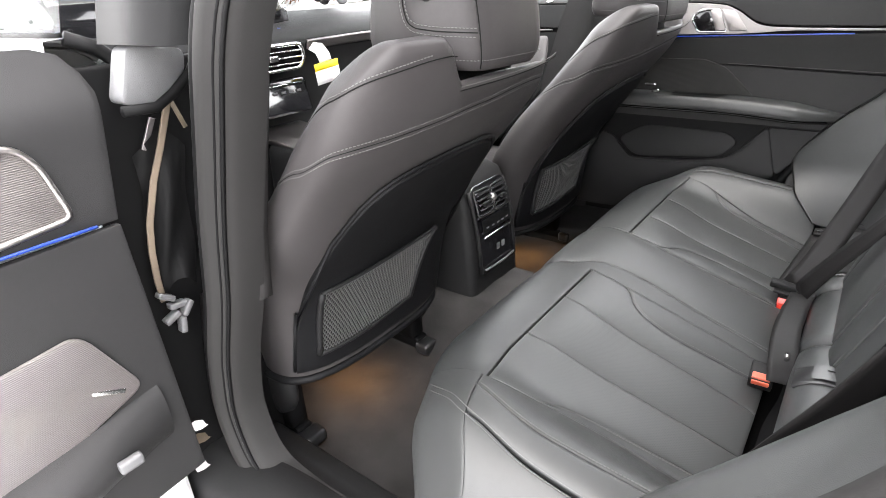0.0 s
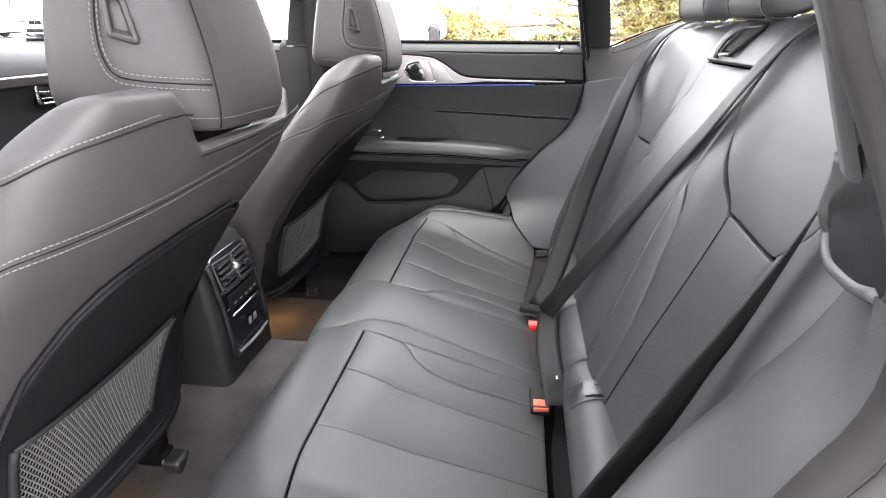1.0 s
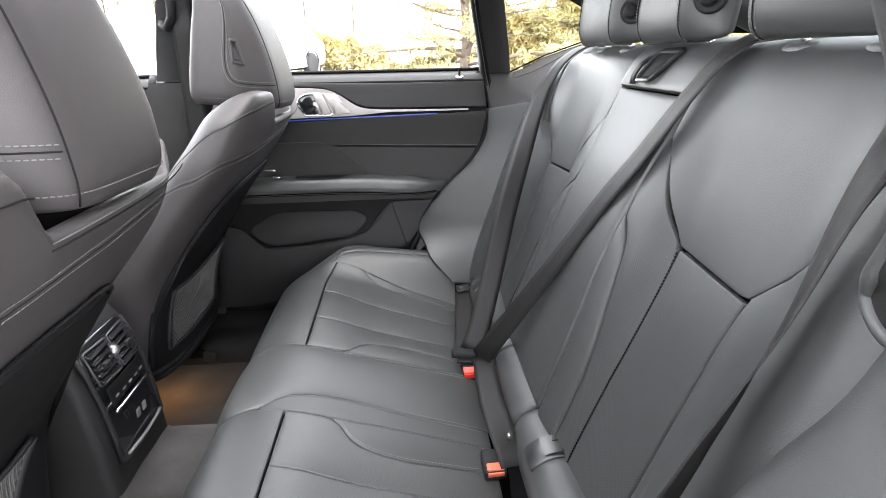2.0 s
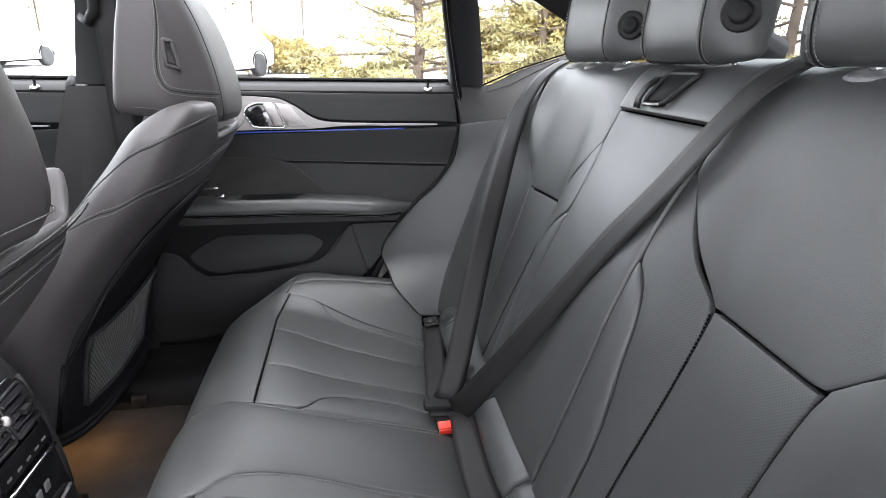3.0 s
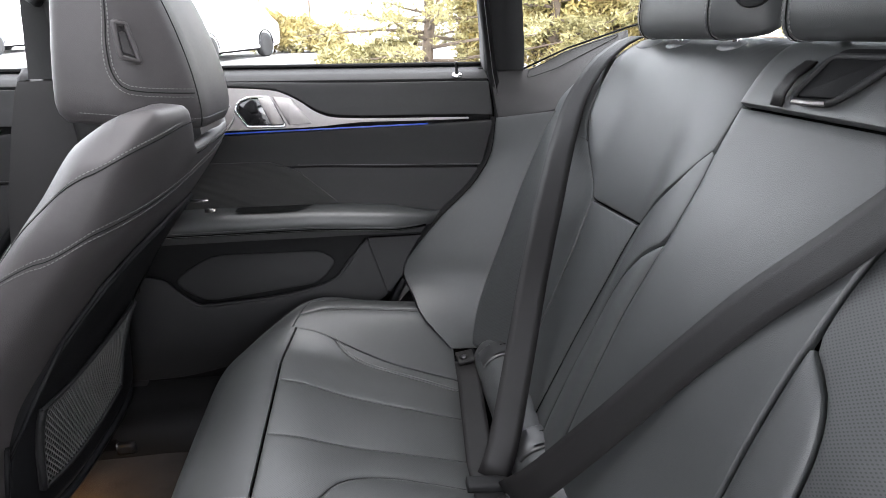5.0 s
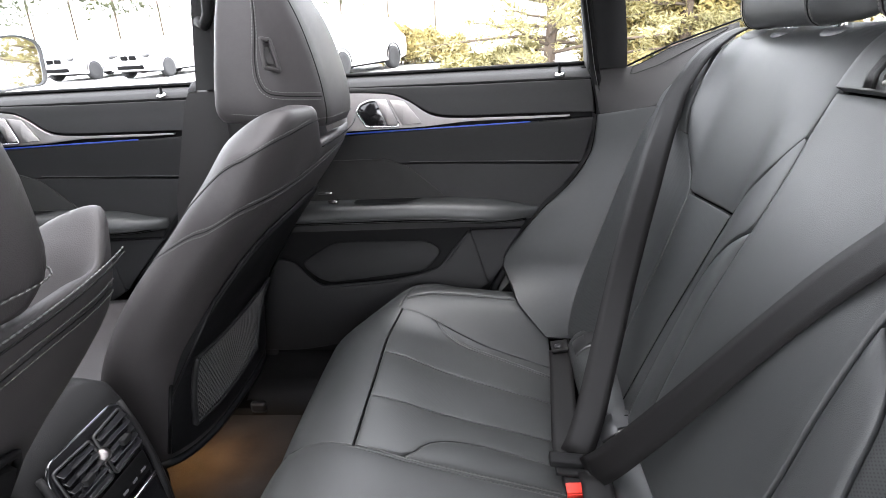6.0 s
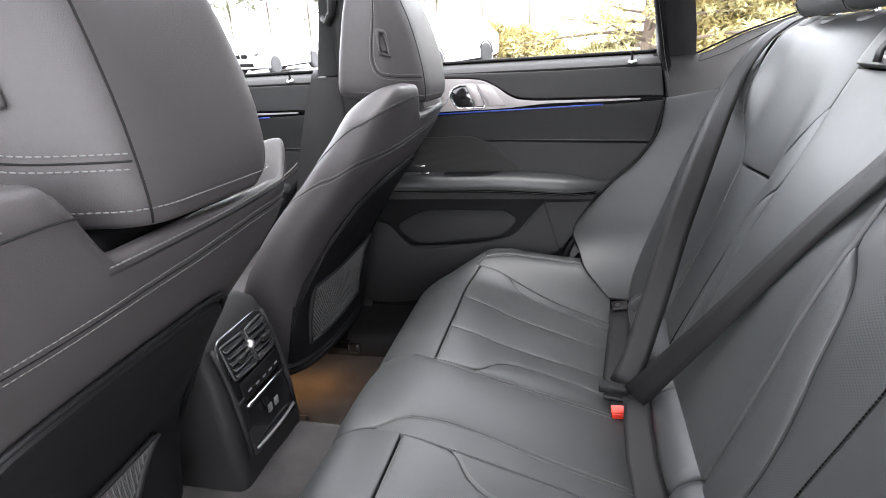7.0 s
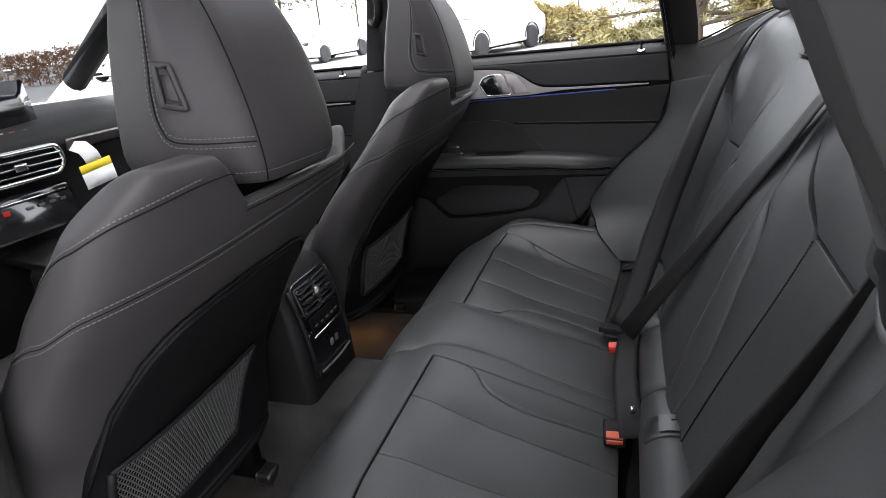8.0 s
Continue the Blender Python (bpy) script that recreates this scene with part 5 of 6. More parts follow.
# ---------------------------------------------------------------- pillars, sills and roof
for s in (-1, 1):
    body = thing("car_body_side", "dark trimmed side frame of the car with pillars and sill", "car body", "body sides")
    # middle pillar: cloth above the belt line, leather-like trim below
    def post(x0, x1, y, z, lean, depth=0.05):
        return [Vector((x0 + lean, s * y, z)), Vector((x1 + lean, s * y, z)), Vector((x1 + lean, s * (y + depth), z)), Vector((x0 + lean, s * (y + depth), z))]
    bm = bmesh.new()
    sheet(bm, [post(-0.432, -0.255, 0.684, 0.846, 0), post(-0.415, -0.235, 0.672, 0.92, 0), post(-0.385, -0.205, 0.645, 1.03, 0), post(-0.35, -0.17, 0.60, 1.14, 0), post(-0.32, -0.14, 0.545, 1.24, 0)], close_u=True)
    part("middle_pillar_upper", bm, PILLAR_CLOTH, body)
    bm = bmesh.new()
    if s > 0:
        rings = [post(-0.60, -0.36, 0.690, 0.06, 0), post(-0.585, -0.36, 0.690, 0.25, 0), post(-0.565, -0.36, 0.690, 0.45, 0), post(-0.535, -0.34, 0.688, 0.60, 0), post(-0.487, -0.315, 0.684, 0.75, 0), post(-0.462, -0.285, 0.682, 0.82, 0), post(-0.452, -0.262, 0.684, 0.842, 0)]
    else:
        rings = [post(-0.45, -0.375, 0.690, 0.10, 0, 0.02), post(-0.45, -0.37, 0.690, 0.30, 0, 0.02), post(-0.43, -0.345, 0.672, 0.46, 0, 0.02), post(-0.37, -0.275, 0.658, 0.49, 0, 0.02), post(-0.35, -0.265, 0.655, 0.58, 0, 0.02), post(-0.32, -0.235, 0.650, 0.70, 0, 0.02), post(-0.29, -0.205, 0.648, 0.80, 0, 0.02), post(-0.28, -0.195, 0.650, 0.845, 0, 0.02)]
    sheet(bm, rings, close_u=True)
    part("middle_pillar_lower", bm, PILLAR_TRIM, body)
    # frame between door glass and quarter glass
    bm = bmesh.new()
    fwd = 0.0 if s > 0 else -0.030
    sheet(bm, [post(0.430, 0.508, 0.700, 0.846, 0, 0.07), post(0.424, 0.502, 0.685, 0.90, fwd, 0.07), post(0.413, 0.488, 0.662, 0.975, fwd, 0.07), post(0.395, 0.468, 0.620, 1.08, fwd, 0.07), post(0.37, 0.44, 0.545, 1.22, 0, 0.07)], close_u=True)
    if s > 0:
        part("rear_pillar", bm, PILLAR_CLOTH, body)
    # grained trim on top of the wheel arch, with its flat speaker lid
    def quarter(a, b, s=s):
        lowc = curve([(0.452, 0.688, 0.752) if s > 0 else (0.490, 0.665, 0.760), (0.50, 0.650, 0.762), (0.555, 0.590, 0.782), (0.62, 0.56, 0.82)])
        mid = curve([(0.443, 0.694, 0.800) if s > 0 else (0.490, 0.660, 0.800), (0.50, 0.682, 0.815), (0.57, 0.660, 0.835), (0.65, 0.61, 0.865)])
        high = curve([(0.434, 0.704, 0.845) if s > 0 else (0.480, 0.680, 0.845), (0.515, 0.708, 0.848), (0.60, 0.700, 0.885), (0.72, 0.680, 0.925)])
        p, q, r = (Vector(c(a)) for c in (lowc, mid, high))
        v = p * (1 - b) * (1 - 2 * b) + q * 4 * b * (1 - b) + r * b * (2 * b - 1)
        return Vector((v.x, s * v.y, v.z))
    part("quarter_trim", panel(quarter, curve([(0.0, 0.0), (1.0, 0.0)]), curve([(0.0, 1.0), (1.0, 1.0)]), sign=1 if s > 0 else -1, r=0.006, sink=0.004, n=(12, 20), skirt=0.02), PILLAR_TRIM, body)
    bm = bmesh.new()
    ring = [quarter(a, b) + Vector((-0.001, -s * 0.002, 0.001)) for a, b in rounded([(0.30, 0.93), (0.30, 0.66), (0.55, 0.66), (0.95, 0.90), (0.95, 0.95), (0.6, 0.95)], 0.05)]
    tube(bm, ring + ring[:1], 0.0008, 5, cap=False)
    part("lid_joint", bm, GROOVE, body)
    bm = bmesh.new()
    ring = [Vector((x, s * y, z)) for x, y, z in ((0.51, 0.712, 0.848), (0.60, 0.704, 0.888), (0.72, 0.684, 0.928), (0.80, 0.66, 0.95))]
    tube(bm, ring, 0.0022, 6)
    part("quarter_glass_seal", bm, RUBBER, body)
    # roof side behind the quarter glass
    bm = bmesh.new()
    qa = [(0.45, 0.545, 1.22), (0.47, 0.60, 1.12), (0.60, 0.63, 1.045), (0.74, 0.65, 0.975), (0.82, 0.65, 0.95)]
    qb = [(0.55, 0.50, 1.24), (0.62, 0.56, 1.18), (0.75, 0.59, 1.10), (0.90, 0.60, 1.02), (1.15, 0.58, 0.93)]
    sheet(bm, [[Vector((x, s * y, z)) for x, y, z in qa], [Vector((x, s * y, z)) for x, y, z in qb]])
    part("rear_roof_side", bm, PILLAR_CLOTH, body)
    bm = bmesh.new()
    vs = [bm.verts.new((x, s * y, z)) for x, y, z in ((0.49, 0.715, 0.86), (0.60, 0.712, 0.89), (0.80, 0.69, 0.94), (0.74, 0.66, 0.99), (0.60, 0.64, 1.06), (0.46, 0.62, 1.12))]
    bm.faces.new(vs)
    pane = part("quarter_pane", bm, GLASS, body)
    pane.visible_shadow = False
    # door sill
    bm = bmesh.new()
    rows = []
    for x in [-1.5 + 1.75 * i / 24 for i in range(25)]:
        rows.append([Vector((x, s * y, z)) for y, z in ((0.585, 0.045), (0.592, 0.10), (0.61, 0.125), (0.64, 0.13), (0.665, 0.14), (0.69, 0.165), (0.74, 0.17), (0.79, 0.15), (0.80, -0.05))])
    sheet(bm, rows)
    part("door_sill", bm, PLASTIC, body)
    # wheel-arch side of the opening, behind the cushion
    if s > 0:
        c = curve([(0.20, 0.17), (0.215, 0.36), (0.335, 0.533), (0.424, 0.646), (0.452, 0.749), (0.432, 0.853), (0.40, 1.0), (0.37, 1.16), (0.34, 1.23)])
        rows = []
        for i in range(61):
            x, z = c(i / 60)
            y = 0.690 if z < 0.85 else 0.690 - 0.30 * (z - 0.85) - 0.12 * (z - 0.85) ** 2
            rows.append([Vector((x + a, y + b, z + 0.15 * a)) for a, b in ((0.006, 0.0), (0.004, 0.022), (0.018, 0.034), (0.014, 0.055), (0.030, 0.075), (0.060, 0.110), (0.085 if z > 0.80 else 0.4, 0.122))])
        bm = bmesh.new()
        sheet(bm, rows)
        part("rear_jamb", bm, SHEET_METAL, body, "grey painted door jamb")
        bm = bmesh.new()
        box(bm, (0.465, 0.742, 0.765), (0.09, 0.006, 0.17))
        part("jamb_filler", bm, PLASTIC_DARK, body)
        bm = bmesh.new()
        tube(bm, [Vector((c(i / 60)[0] + 0.008, 0.705 if c(i / 60)[1] < 0.85 else 0.705 - 0.30 * (c(i / 60)[1] - 0.85) - 0.12 * (c(i / 60)[1] - 0.85) ** 2, c(i / 60)[1])) for i in range(61)], 0.011, 8)
        part("opening_seal", bm, RUBBER, body)
    else:
        pc = curve([(0.466, 0.617, 0.810), (0.452, 0.617, 0.845), (0.437, 0.617, 0.884), (0.426, 0.615, 0.910), (0.392, 0.600, 0.99), (0.345, 0.570, 1.10), (0.300, 0.535, 1.20)])
        bm = bmesh.new()
        sheet(bm, [[Vector(pc(i / 30)) + Vector((a, b, 0)) for a, b in ((0.06, 0.0), (0.010, -0.006), (0.0, 0.0), (-0.005, 0.008), (-0.010, 0.022), (-0.015, 0.036), (-0.012, 0.046))] for i in range(31)])
        bmesh.ops.scale(bm, vec=(1, -1, 1), verts=bm.verts)
        part("rear_pillar", bm, PILLAR_CLOTH, body, "woven black pillar trim")
        c = curve([(0.20, 0.670, 0.20), (0.226, 0.676, 0.36), (0.335, 0.682, 0.466), (0.392, 0.687, 0.531), (0.428, 0.689, 0.59), (0.452, 0.690, 0.64), (0.472, 0.690, 0.682), (0.477, 0.690, 0.715), (0.470, 0.690, 0.755), (0.458, 0.680, 0.80), (0.440, 0.668, 0.845), (0.420, 0.664, 0.884), (0.408, 0.662, 0.912), (0.375, 0.645, 0.99), (0.33, 0.61, 1.10), (0.285, 0.57, 1.20)])
        for nm, mat, sec in (("opening_seal", GREY_RUBBER, ((0.012, 0.0), (0.002, -0.002), (-0.005, 0.006), (-0.009, 0.020), (-0.009, 0.030), (0.0, 0.036))),
                             ("rear_jamb", SHEET_METAL, ((0.004, 0.030), (-0.004, 0.040), (-0.007, 0.058), (0.004, 0.070), (0.004, 0.088), (0.030, 0.110), (0.085, 0.125)))):
            bm = bmesh.new()
            sheet(bm, [[Vector(c(i / 60)) + Vector((a if a < 0.08 or c(i / 60)[2] > 0.8 else 0.35, b, 0)) for a, b in sec] for i in range(61)])
            bmesh.ops.scale(bm, vec=(1, -1, 1), verts=bm.verts)
            part(nm, bm, mat, body)
    # roof rail
    bm = bmesh.new()
    tube(bm, [(-1.6, s * 0.66, 0.90), (-1.25, s * 0.60, 1.10), (-0.9, s * 0.56, 1.215), (-0.4, s * 0.55, 1.245), (0.1, s * 0.545, 1.24), (0.5, s * 0.52, 1.20), (0.8, s * 0.53, 1.10), (1.2, s * 0.56, 0.93)], 0.04, 10)
    part("roof_rail", bm, PILLAR_CLOTH, body)

# unseen roof lining; its opening is added to light the cushions from above
bm = bmesh.new()
rows = []
for i in range(24):
    x = -1.0 + 1.84 * i / 23
    rows.append([Vector((x, -0.56 + 1.12 * j / 16, 1.285 - 0.10 * ((x + 0.2) / 0.8) ** 2 * (1 if x > -0.2 else 0.6) - 0.05 * (abs(-1 + j / 8)) ** 2.5)) for j in range(17)])
sheet(bm, rows)
sheet(bm, [[p + Vector((0, 0, 0.03)) for p in r] for r in rows])
gone = [f for f in bm.faces if -0.78 < f.calc_center_median().x < 0.10 and abs(f.calc_center_median().y) < 0.36]
bmesh.ops.delete(bm, geom=gone, context="FACES")
tagged(part("ceiling", bm, HEADLINER), "dark cloth roof lining, unseen, round an opening added for light", "ceiling", kind="structure")

# parcel shelf and luggage wall behind the rear seat, hatch frame
bm = bmesh.new()
box(bm, (0.98, 0, 0.86), (0.46, 1.16, 0.02), bevel=0.006)
tagged(part("parcel_shelf", bm, PLASTIC), "dark parcel shelf behind rear seat", "parcel shelf")
bm = bmesh.new()
box(bm, (1.22, 0, 0.55), (0.04, 1.24, 0.74), bevel=0.01)
box(bm, (0.97, 0.66, 0.45), (0.50, 0.03, 0.78))
box(bm, (0.97, -0.66, 0.45), (0.50, 0.03, 0.78))
box(bm, (0.48, 0, 0.12), (0.30, 1.30, 0.22))
tagged(part("wall_rear", bm, PLASTIC_DARK), "black tailgate and luggage bay lining", "wall", kind="structure")
# the roof pane is unseen and added to cover the light opening
for nm, pts in (("added_roof_window", [(-0.82, 0.39, 1.285), (-0.82, -0.39, 1.285), (-0.2, -0.39, 1.295), (0.14, -0.39, 1.285), (0.14, 0.39, 1.285), (-0.2, 0.39, 1.295)]), ("windscreen", [(-1.02, 0.55, 1.21), (-1.02, -0.55, 1.21), (-1.72, -0.62, 0.84), (-1.72, 0.62, 0.84)]), ("rear_window", [(0.83, 0.50, 1.115), (0.83, -0.50, 1.115), (1.22, -0.56, 0.92), (1.22, 0.56, 0.92)])):
    bm = bmesh.new()
    bm.faces.new([bm.verts.new(p) for p in pts])
    ob = tagged(part(nm, bm, {"added_roof_window": ADDED_ROOF_GLASS, "windscreen": DIMMING_SCREEN_GLASS, "rear_window": DIMMING_REAR_GLASS}.get(nm, GLASS)), "sloping window glass tinted to set the cabin light", "window", kind="structure")


# ---------------------------------------------------------------- centre console with rear vents
console = thing("centre_console", "black centre console with rear air vents and chrome edged controls", "centre console")
CY = 0.012
con_x = table([(0.18, -0.292), (0.28, -0.297), (0.36, -0.306), (0.43, -0.322), (0.47, -0.338), (0.50, -0.36)])


def con_face(y, z):
    return Vector((con_x(z) - 0.25 * (y - CY) ** 2 * 4, y, z))


bm = bmesh.new()
rows = []
for z in (0.17, 0.22, 0.28, 0.34, 0.40, 0.45, 0.475, 0.49, 0.497):
    w = 0.108 - 0.06 * max(0, z - 0.30) - (0.012 if z > 0.48 else 0) - (0.02 if z > 0.494 else 0)
    xb = con_x(z) - 0.008 - (0.01 if z > 0.485 else 0)
    sec = rounded([(xb, CY - w), (xb, CY + w), (-1.05, CY + w + 0.01), (-1.05, CY - w - 0.01)], 0.022)
    rows.append([Vector((x, y, z)) for x, y in sec])
vs = sheet(bm, rows, close_u=True)
bm.faces.new(vs[-1])
part("body", bm, PLASTIC, console)
# panel with two vents
bm = bmesh.new()
prism(bm, rounded([(CY - 0.078, 0.245), (CY + 0.078, 0.245), (CY + 0.074, 0.445), (CY + 0.06, 0.462), (CY - 0.06, 0.462), (CY - 0.074, 0.445)], 0.014), con_face, 0.006, sign=1, lift=0.0)
plate = part("vent_panel", bm, GLOSS, console, "gloss black rear control panel")
for sx in (-1, 1):
    bm = bmesh.new()
    cyv = CY + sx * 0.034
    ring = [con_face(y, z) + Vector((0.007, 0, 0)) for y, z in rounded([(cyv - 0.031, 0.392), (cyv + 0.031, 0.392), (cyv + 0.031, 0.452), (cyv - 0.031, 0.452)], 0.006)]
    tube(bm, ring + ring[:1], 0.0022, 6, cap=False)
    vent = part("vent_frame", bm, SATIN, plate)
    for k in range(5):
        bm = bmesh.new()
        zc = 0.399 + 0.0115 * k
        box(bm, con_face(cyv, zc) + Vector((0.008, 0, 0)), (0.010, 0.058, 0.0022), Matrix.Rotation(0.5, 4, "Y"), bevel=0.0006)
        part("slat", bm, GLOSS, plate)
    bm = bmesh.new()
    box(bm, con_face(cyv + sx * 0.004, 0.420) + Vector((0.013, 0, 0)), (0.008, 0.016, 0.010), bevel=0.002)
    part("vent_tab", bm, PLASTIC, plate)
bm = bmesh.new()
lathe(bm, [(0.0, -0.006), (0.010, -0.005), (0.010, 0.005), (0.0, 0.005)], (0, 1, 0), con_face(CY, 0.425) + Vector((0.006, 0, 0)), 20)
part("thumb_wheel", bm, SILVER, plate)
bm = bmesh.new()
tube(bm, [con_face(CY - 0.062 + 0.124 * i / 10, 0.340 + 0.004 * math.sin(math.pi * i / 10)) + Vector((0.009, 0, 0)) for i in range(11)], 0.0035, 8)
part("chrome_bar", bm, CHROME, plate, "bright chrome bar")
bm = bmesh.new()
prism(bm, rounded([(CY - 0.060, 0.350), (CY + 0.060, 0.350), (CY + 0.060, 0.382), (CY - 0.060, 0.382)], 0.004), con_face, 0.001, sign=1, lift=0.0072)
part("climate_display", bm, PLASTIC_DARK, plate)
for k in range(5):
    bm = bmesh.new()
    box(bm, con_face(CY - 0.044 + 0.022 * k, 0.362) + Vector((0.0085, 0, 0)), (0.0012, 0.010, 0.004), bevel=0.0005)
    part("marking", bm, PLASTIC_GREY, plate)
for k in (-1, 1):
    bm = bmesh.new()
    box(bm, con_face(CY + 0.011 * k, 0.303) + Vector((0.008, 0, 0)), (0.003, 0.013, 0.016), bevel=0.002)
    part("usb_socket", bm, PLASTIC_GREY, plate)
bm = bmesh.new()
tube(bm, [con_face(CY - 0.066 + 0.132 * i / 8, 0.258) + Vector((0.008, 0, 0)) for i in range(9)], 0.003, 6)
part("lower_rim", bm, PLASTIC_GREY, plate)
for sx in (-1, 1):
    bm = bmesh.new()
    tube(bm, [con_face(CY + sx * (0.078 - 0.02 * max(0, z - 0.40)), z) + Vector((0.004, 0, 0)) for z in (0.25, 0.30, 0.36, 0.42, 0.455)], 0.0045, 8)
    part("side_rim", bm, PLASTIC, console)
bm = bmesh.new()
box(bm, (-0.60, CY, 0.515), (0.42, 0.17, 0.05), bevel=0.02)
part("arm_rest", bm, LEATHER_TRIM, console)
bm = bmesh.new()
box(bm, (-0.98, CY, 0.492), (0.30, 0.19, 0.02), Matrix.Rotation(0.12, 4, "Y"), bevel=0.006)
part("selector_panel", bm, SILVER, console)
bm = bmesh.new()
box(bm, (-0.90, CY + 0.04, 0.53), (0.05, 0.035, 0.06), bevel=0.012)
part("gear_selector", bm, CHROME, console)

# ---------------------------------------------------------------- dashboard
dash = thing("dashboard", "black dashboard with silver trim, air vents and dark screen", "dashboard")
dp = curve([(-1.78, 0.83), (-1.45, 0.845), (-1.22, 0.835), (-1.115, 0.805), (-1.085, 0.772), (-1.10, 0.735), (-1.13, 0.69), (-1.15, 0.60), (-1.16, 0.45), (-1.25, 0.20)])
bm = bmesh.new()
sheet(bm, [[Vector((dp(i / 40)[0] + 0.10 * (abs(y) / 0.7) ** 3, y, dp(i / 40)[1])) for i in range(41)] for y in [-0.72 + 1.44 * j / 30 for j in range(31)]])
part("body", bm, LEATHER_TRIM, dash)
for y0, y1 in ((0.15, 0.68), (-0.68, -0.13)):
    bm = bmesh.new()
    ribbon(bm, [Vector((-1.088 + 0.10 * (abs(y) / 0.7) ** 3, y, 0.752 + 0.02 * (abs(y) - 0.15))) for y in [y0 + (y1 - y0) * i / 14 for i in range(15)]], [(0.3, 0, 1)] * 15, 0.030, 0.006)
    part("silver_strip", bm, SILVER, dash, "brushed silver strip")
for yc, w in ((0.0, 0.125), (0.52, 0.08), (-0.52, 0.08)):
    bm = bmesh.new()
    ring = [Vector((-1.078, y, z)) for y, z in rounded([(yc - w, 0.690), (yc + w * 0.8, 0.690), (yc + w, 0.72), (yc + w * 0.9, 0.760), (yc - w, 0.760)], 0.015)]
    tube(bm, ring + ring[:1], 0.007, 8, cap=False)
    vent = part("vent_frame", bm, CHROME, dash, "satin chrome vent frame")
    bm = bmesh.new()
    box(bm, (-1.10, yc, 0.725), (0.03, 2 * w * 0.95, 0.068))
    part("vent_depth", bm, PLASTIC_DARK, vent)
    for k in range(3):
        bm = bmesh.new()
        box(bm, (-1.078, yc, 0.707 + 0.018 * k), (0.014, 2 * w * 0.92, 0.004), Matrix.Rotation(0.3, 4, "Y"), bevel=0.001)
        part("slat", bm, CHROME, vent)
    bm = bmesh.new()
    box(bm, (-1.068, yc, 0.725), (0.012, 0.03, 0.018), bevel=0.004)
    part("vent_tab", bm, CHROME, vent)
bm = bmesh.new()
box(bm, (-1.105, 0.0, 0.605), (0.04, 0.26, 0.11), Matrix.Rotation(-0.25, 4, "Y"), bevel=0.012)
stack = part("control_panel", bm, GLOSS, dash, "gloss black control panel")
bm = bmesh.new()
box(bm, (-1.086, -0.06, 0.625), (0.004, 0.016, 0.013), bevel=0.002)
part("warning_button", bm, RED, stack, "red warning light button")
for k in range(4):
    bm = bmesh.new()
    box(bm, (-1.086, 0.0 + 0.03 * k, 0.622), (0.004, 0.016, 0.008), bevel=0.001)
    part("marking", bm, PLASTIC_GREY, stack)
bm = bmesh.new()
tube(bm, [(-1.085, -0.12, 0.645), (-1.085, 0.12, 0.645)], 0.003, 6)
part("chrome_line", bm, CHROME, stack)
screen = thing("display_screen", "slim curved black display screen standing on dashboard", "screen")
bm = bmesh.new()
rows = []
for j in range(21):
    y = -0.55 + 0.70 * j / 20
    x = -1.13 - 0.10 * ((y + 0.22) / 0.33) ** 2 * 0.3
    rows.append([Vector((x + 0.012, y, 0.785)), Vector((x, y, 0.925)), Vector((x - 0.015, y, 0.925)), Vector((x - 0.003, y, 0.785))])
vs = sheet(bm, rows, close_u=True)
bm.faces.new(list(reversed(vs[0])))
bm.faces.new(vs[-1])
part("glass", bm, GLOSS, screen)
for k, (cname, dy) in enumerate(((LABEL_WHITE, 0.015), (RED, 0.045), (BLUE_GLOW, 0.075))):
    bm = bmesh.new()
    box(bm, (-1.118, dy, 0.802), (0.002, 0.014, 0.008))
    part("icon", bm, cname, screen)
tag = thing("hanging_tag", "white and yellow paper tag hanging from control knob", "paper tag")
bm = bmesh.new()
ribbon(bm, [(-1.07, 0.150, 0.748), (-1.05, 0.163, 0.740), (-1.045, 0.175, 0.718), (-1.045, 0.181, 0.698)], [(0.2, 1, 0.1)] * 4, 0.045, 0.001)
part("strap", bm, LABEL_WHITE, tag)
bm = bmesh.new()
box(bm, (-1.043, 0.180, 0.688), (0.002, 0.10, 0.022), Matrix.Rotation(0.10, 4, "X"))
part("yellow_band", bm, LABEL_YELLOW, tag, "bright yellow band")
bm = bmesh.new()
box(bm, (-1.043, 0.183, 0.656), (0.0022, 0.10, 0.042), Matrix.Rotation(0.10, 4, "X"))
part("card", bm, LABEL_WHITE, tag)

# lamps under the front seats that light the foot wells
for yc in (-0.378, 0.415):
    lamp = thing("footwell_lamp", "small warm lamp under front seat", "lamp", "footwell lamps")
    bm = bmesh.new()
    box(bm, (-0.47, yc, 0.178), (0.03, 0.05, 0.008), bevel=0.002)
    part("lens", bm, material("warm_lamp_lens", (0.5, 0.3, 0.1), 0.4, emit=(1.0, 0.5, 0.12, 2.0)), lamp)
    ld = bpy.data.lights.new("footwell_light", "AREA")
    ld.shape, ld.size, ld.size_y, ld.energy, ld.color = "RECTANGLE", 0.04, 0.10, LAMP, (1.0, 0.50, 0.14)
    ld.spread = radians(120)
    lo = new("footwell_light", ld)
    lo.matrix_world = look((-0.47, yc, 0.17), (-0.42, yc, 0.0))

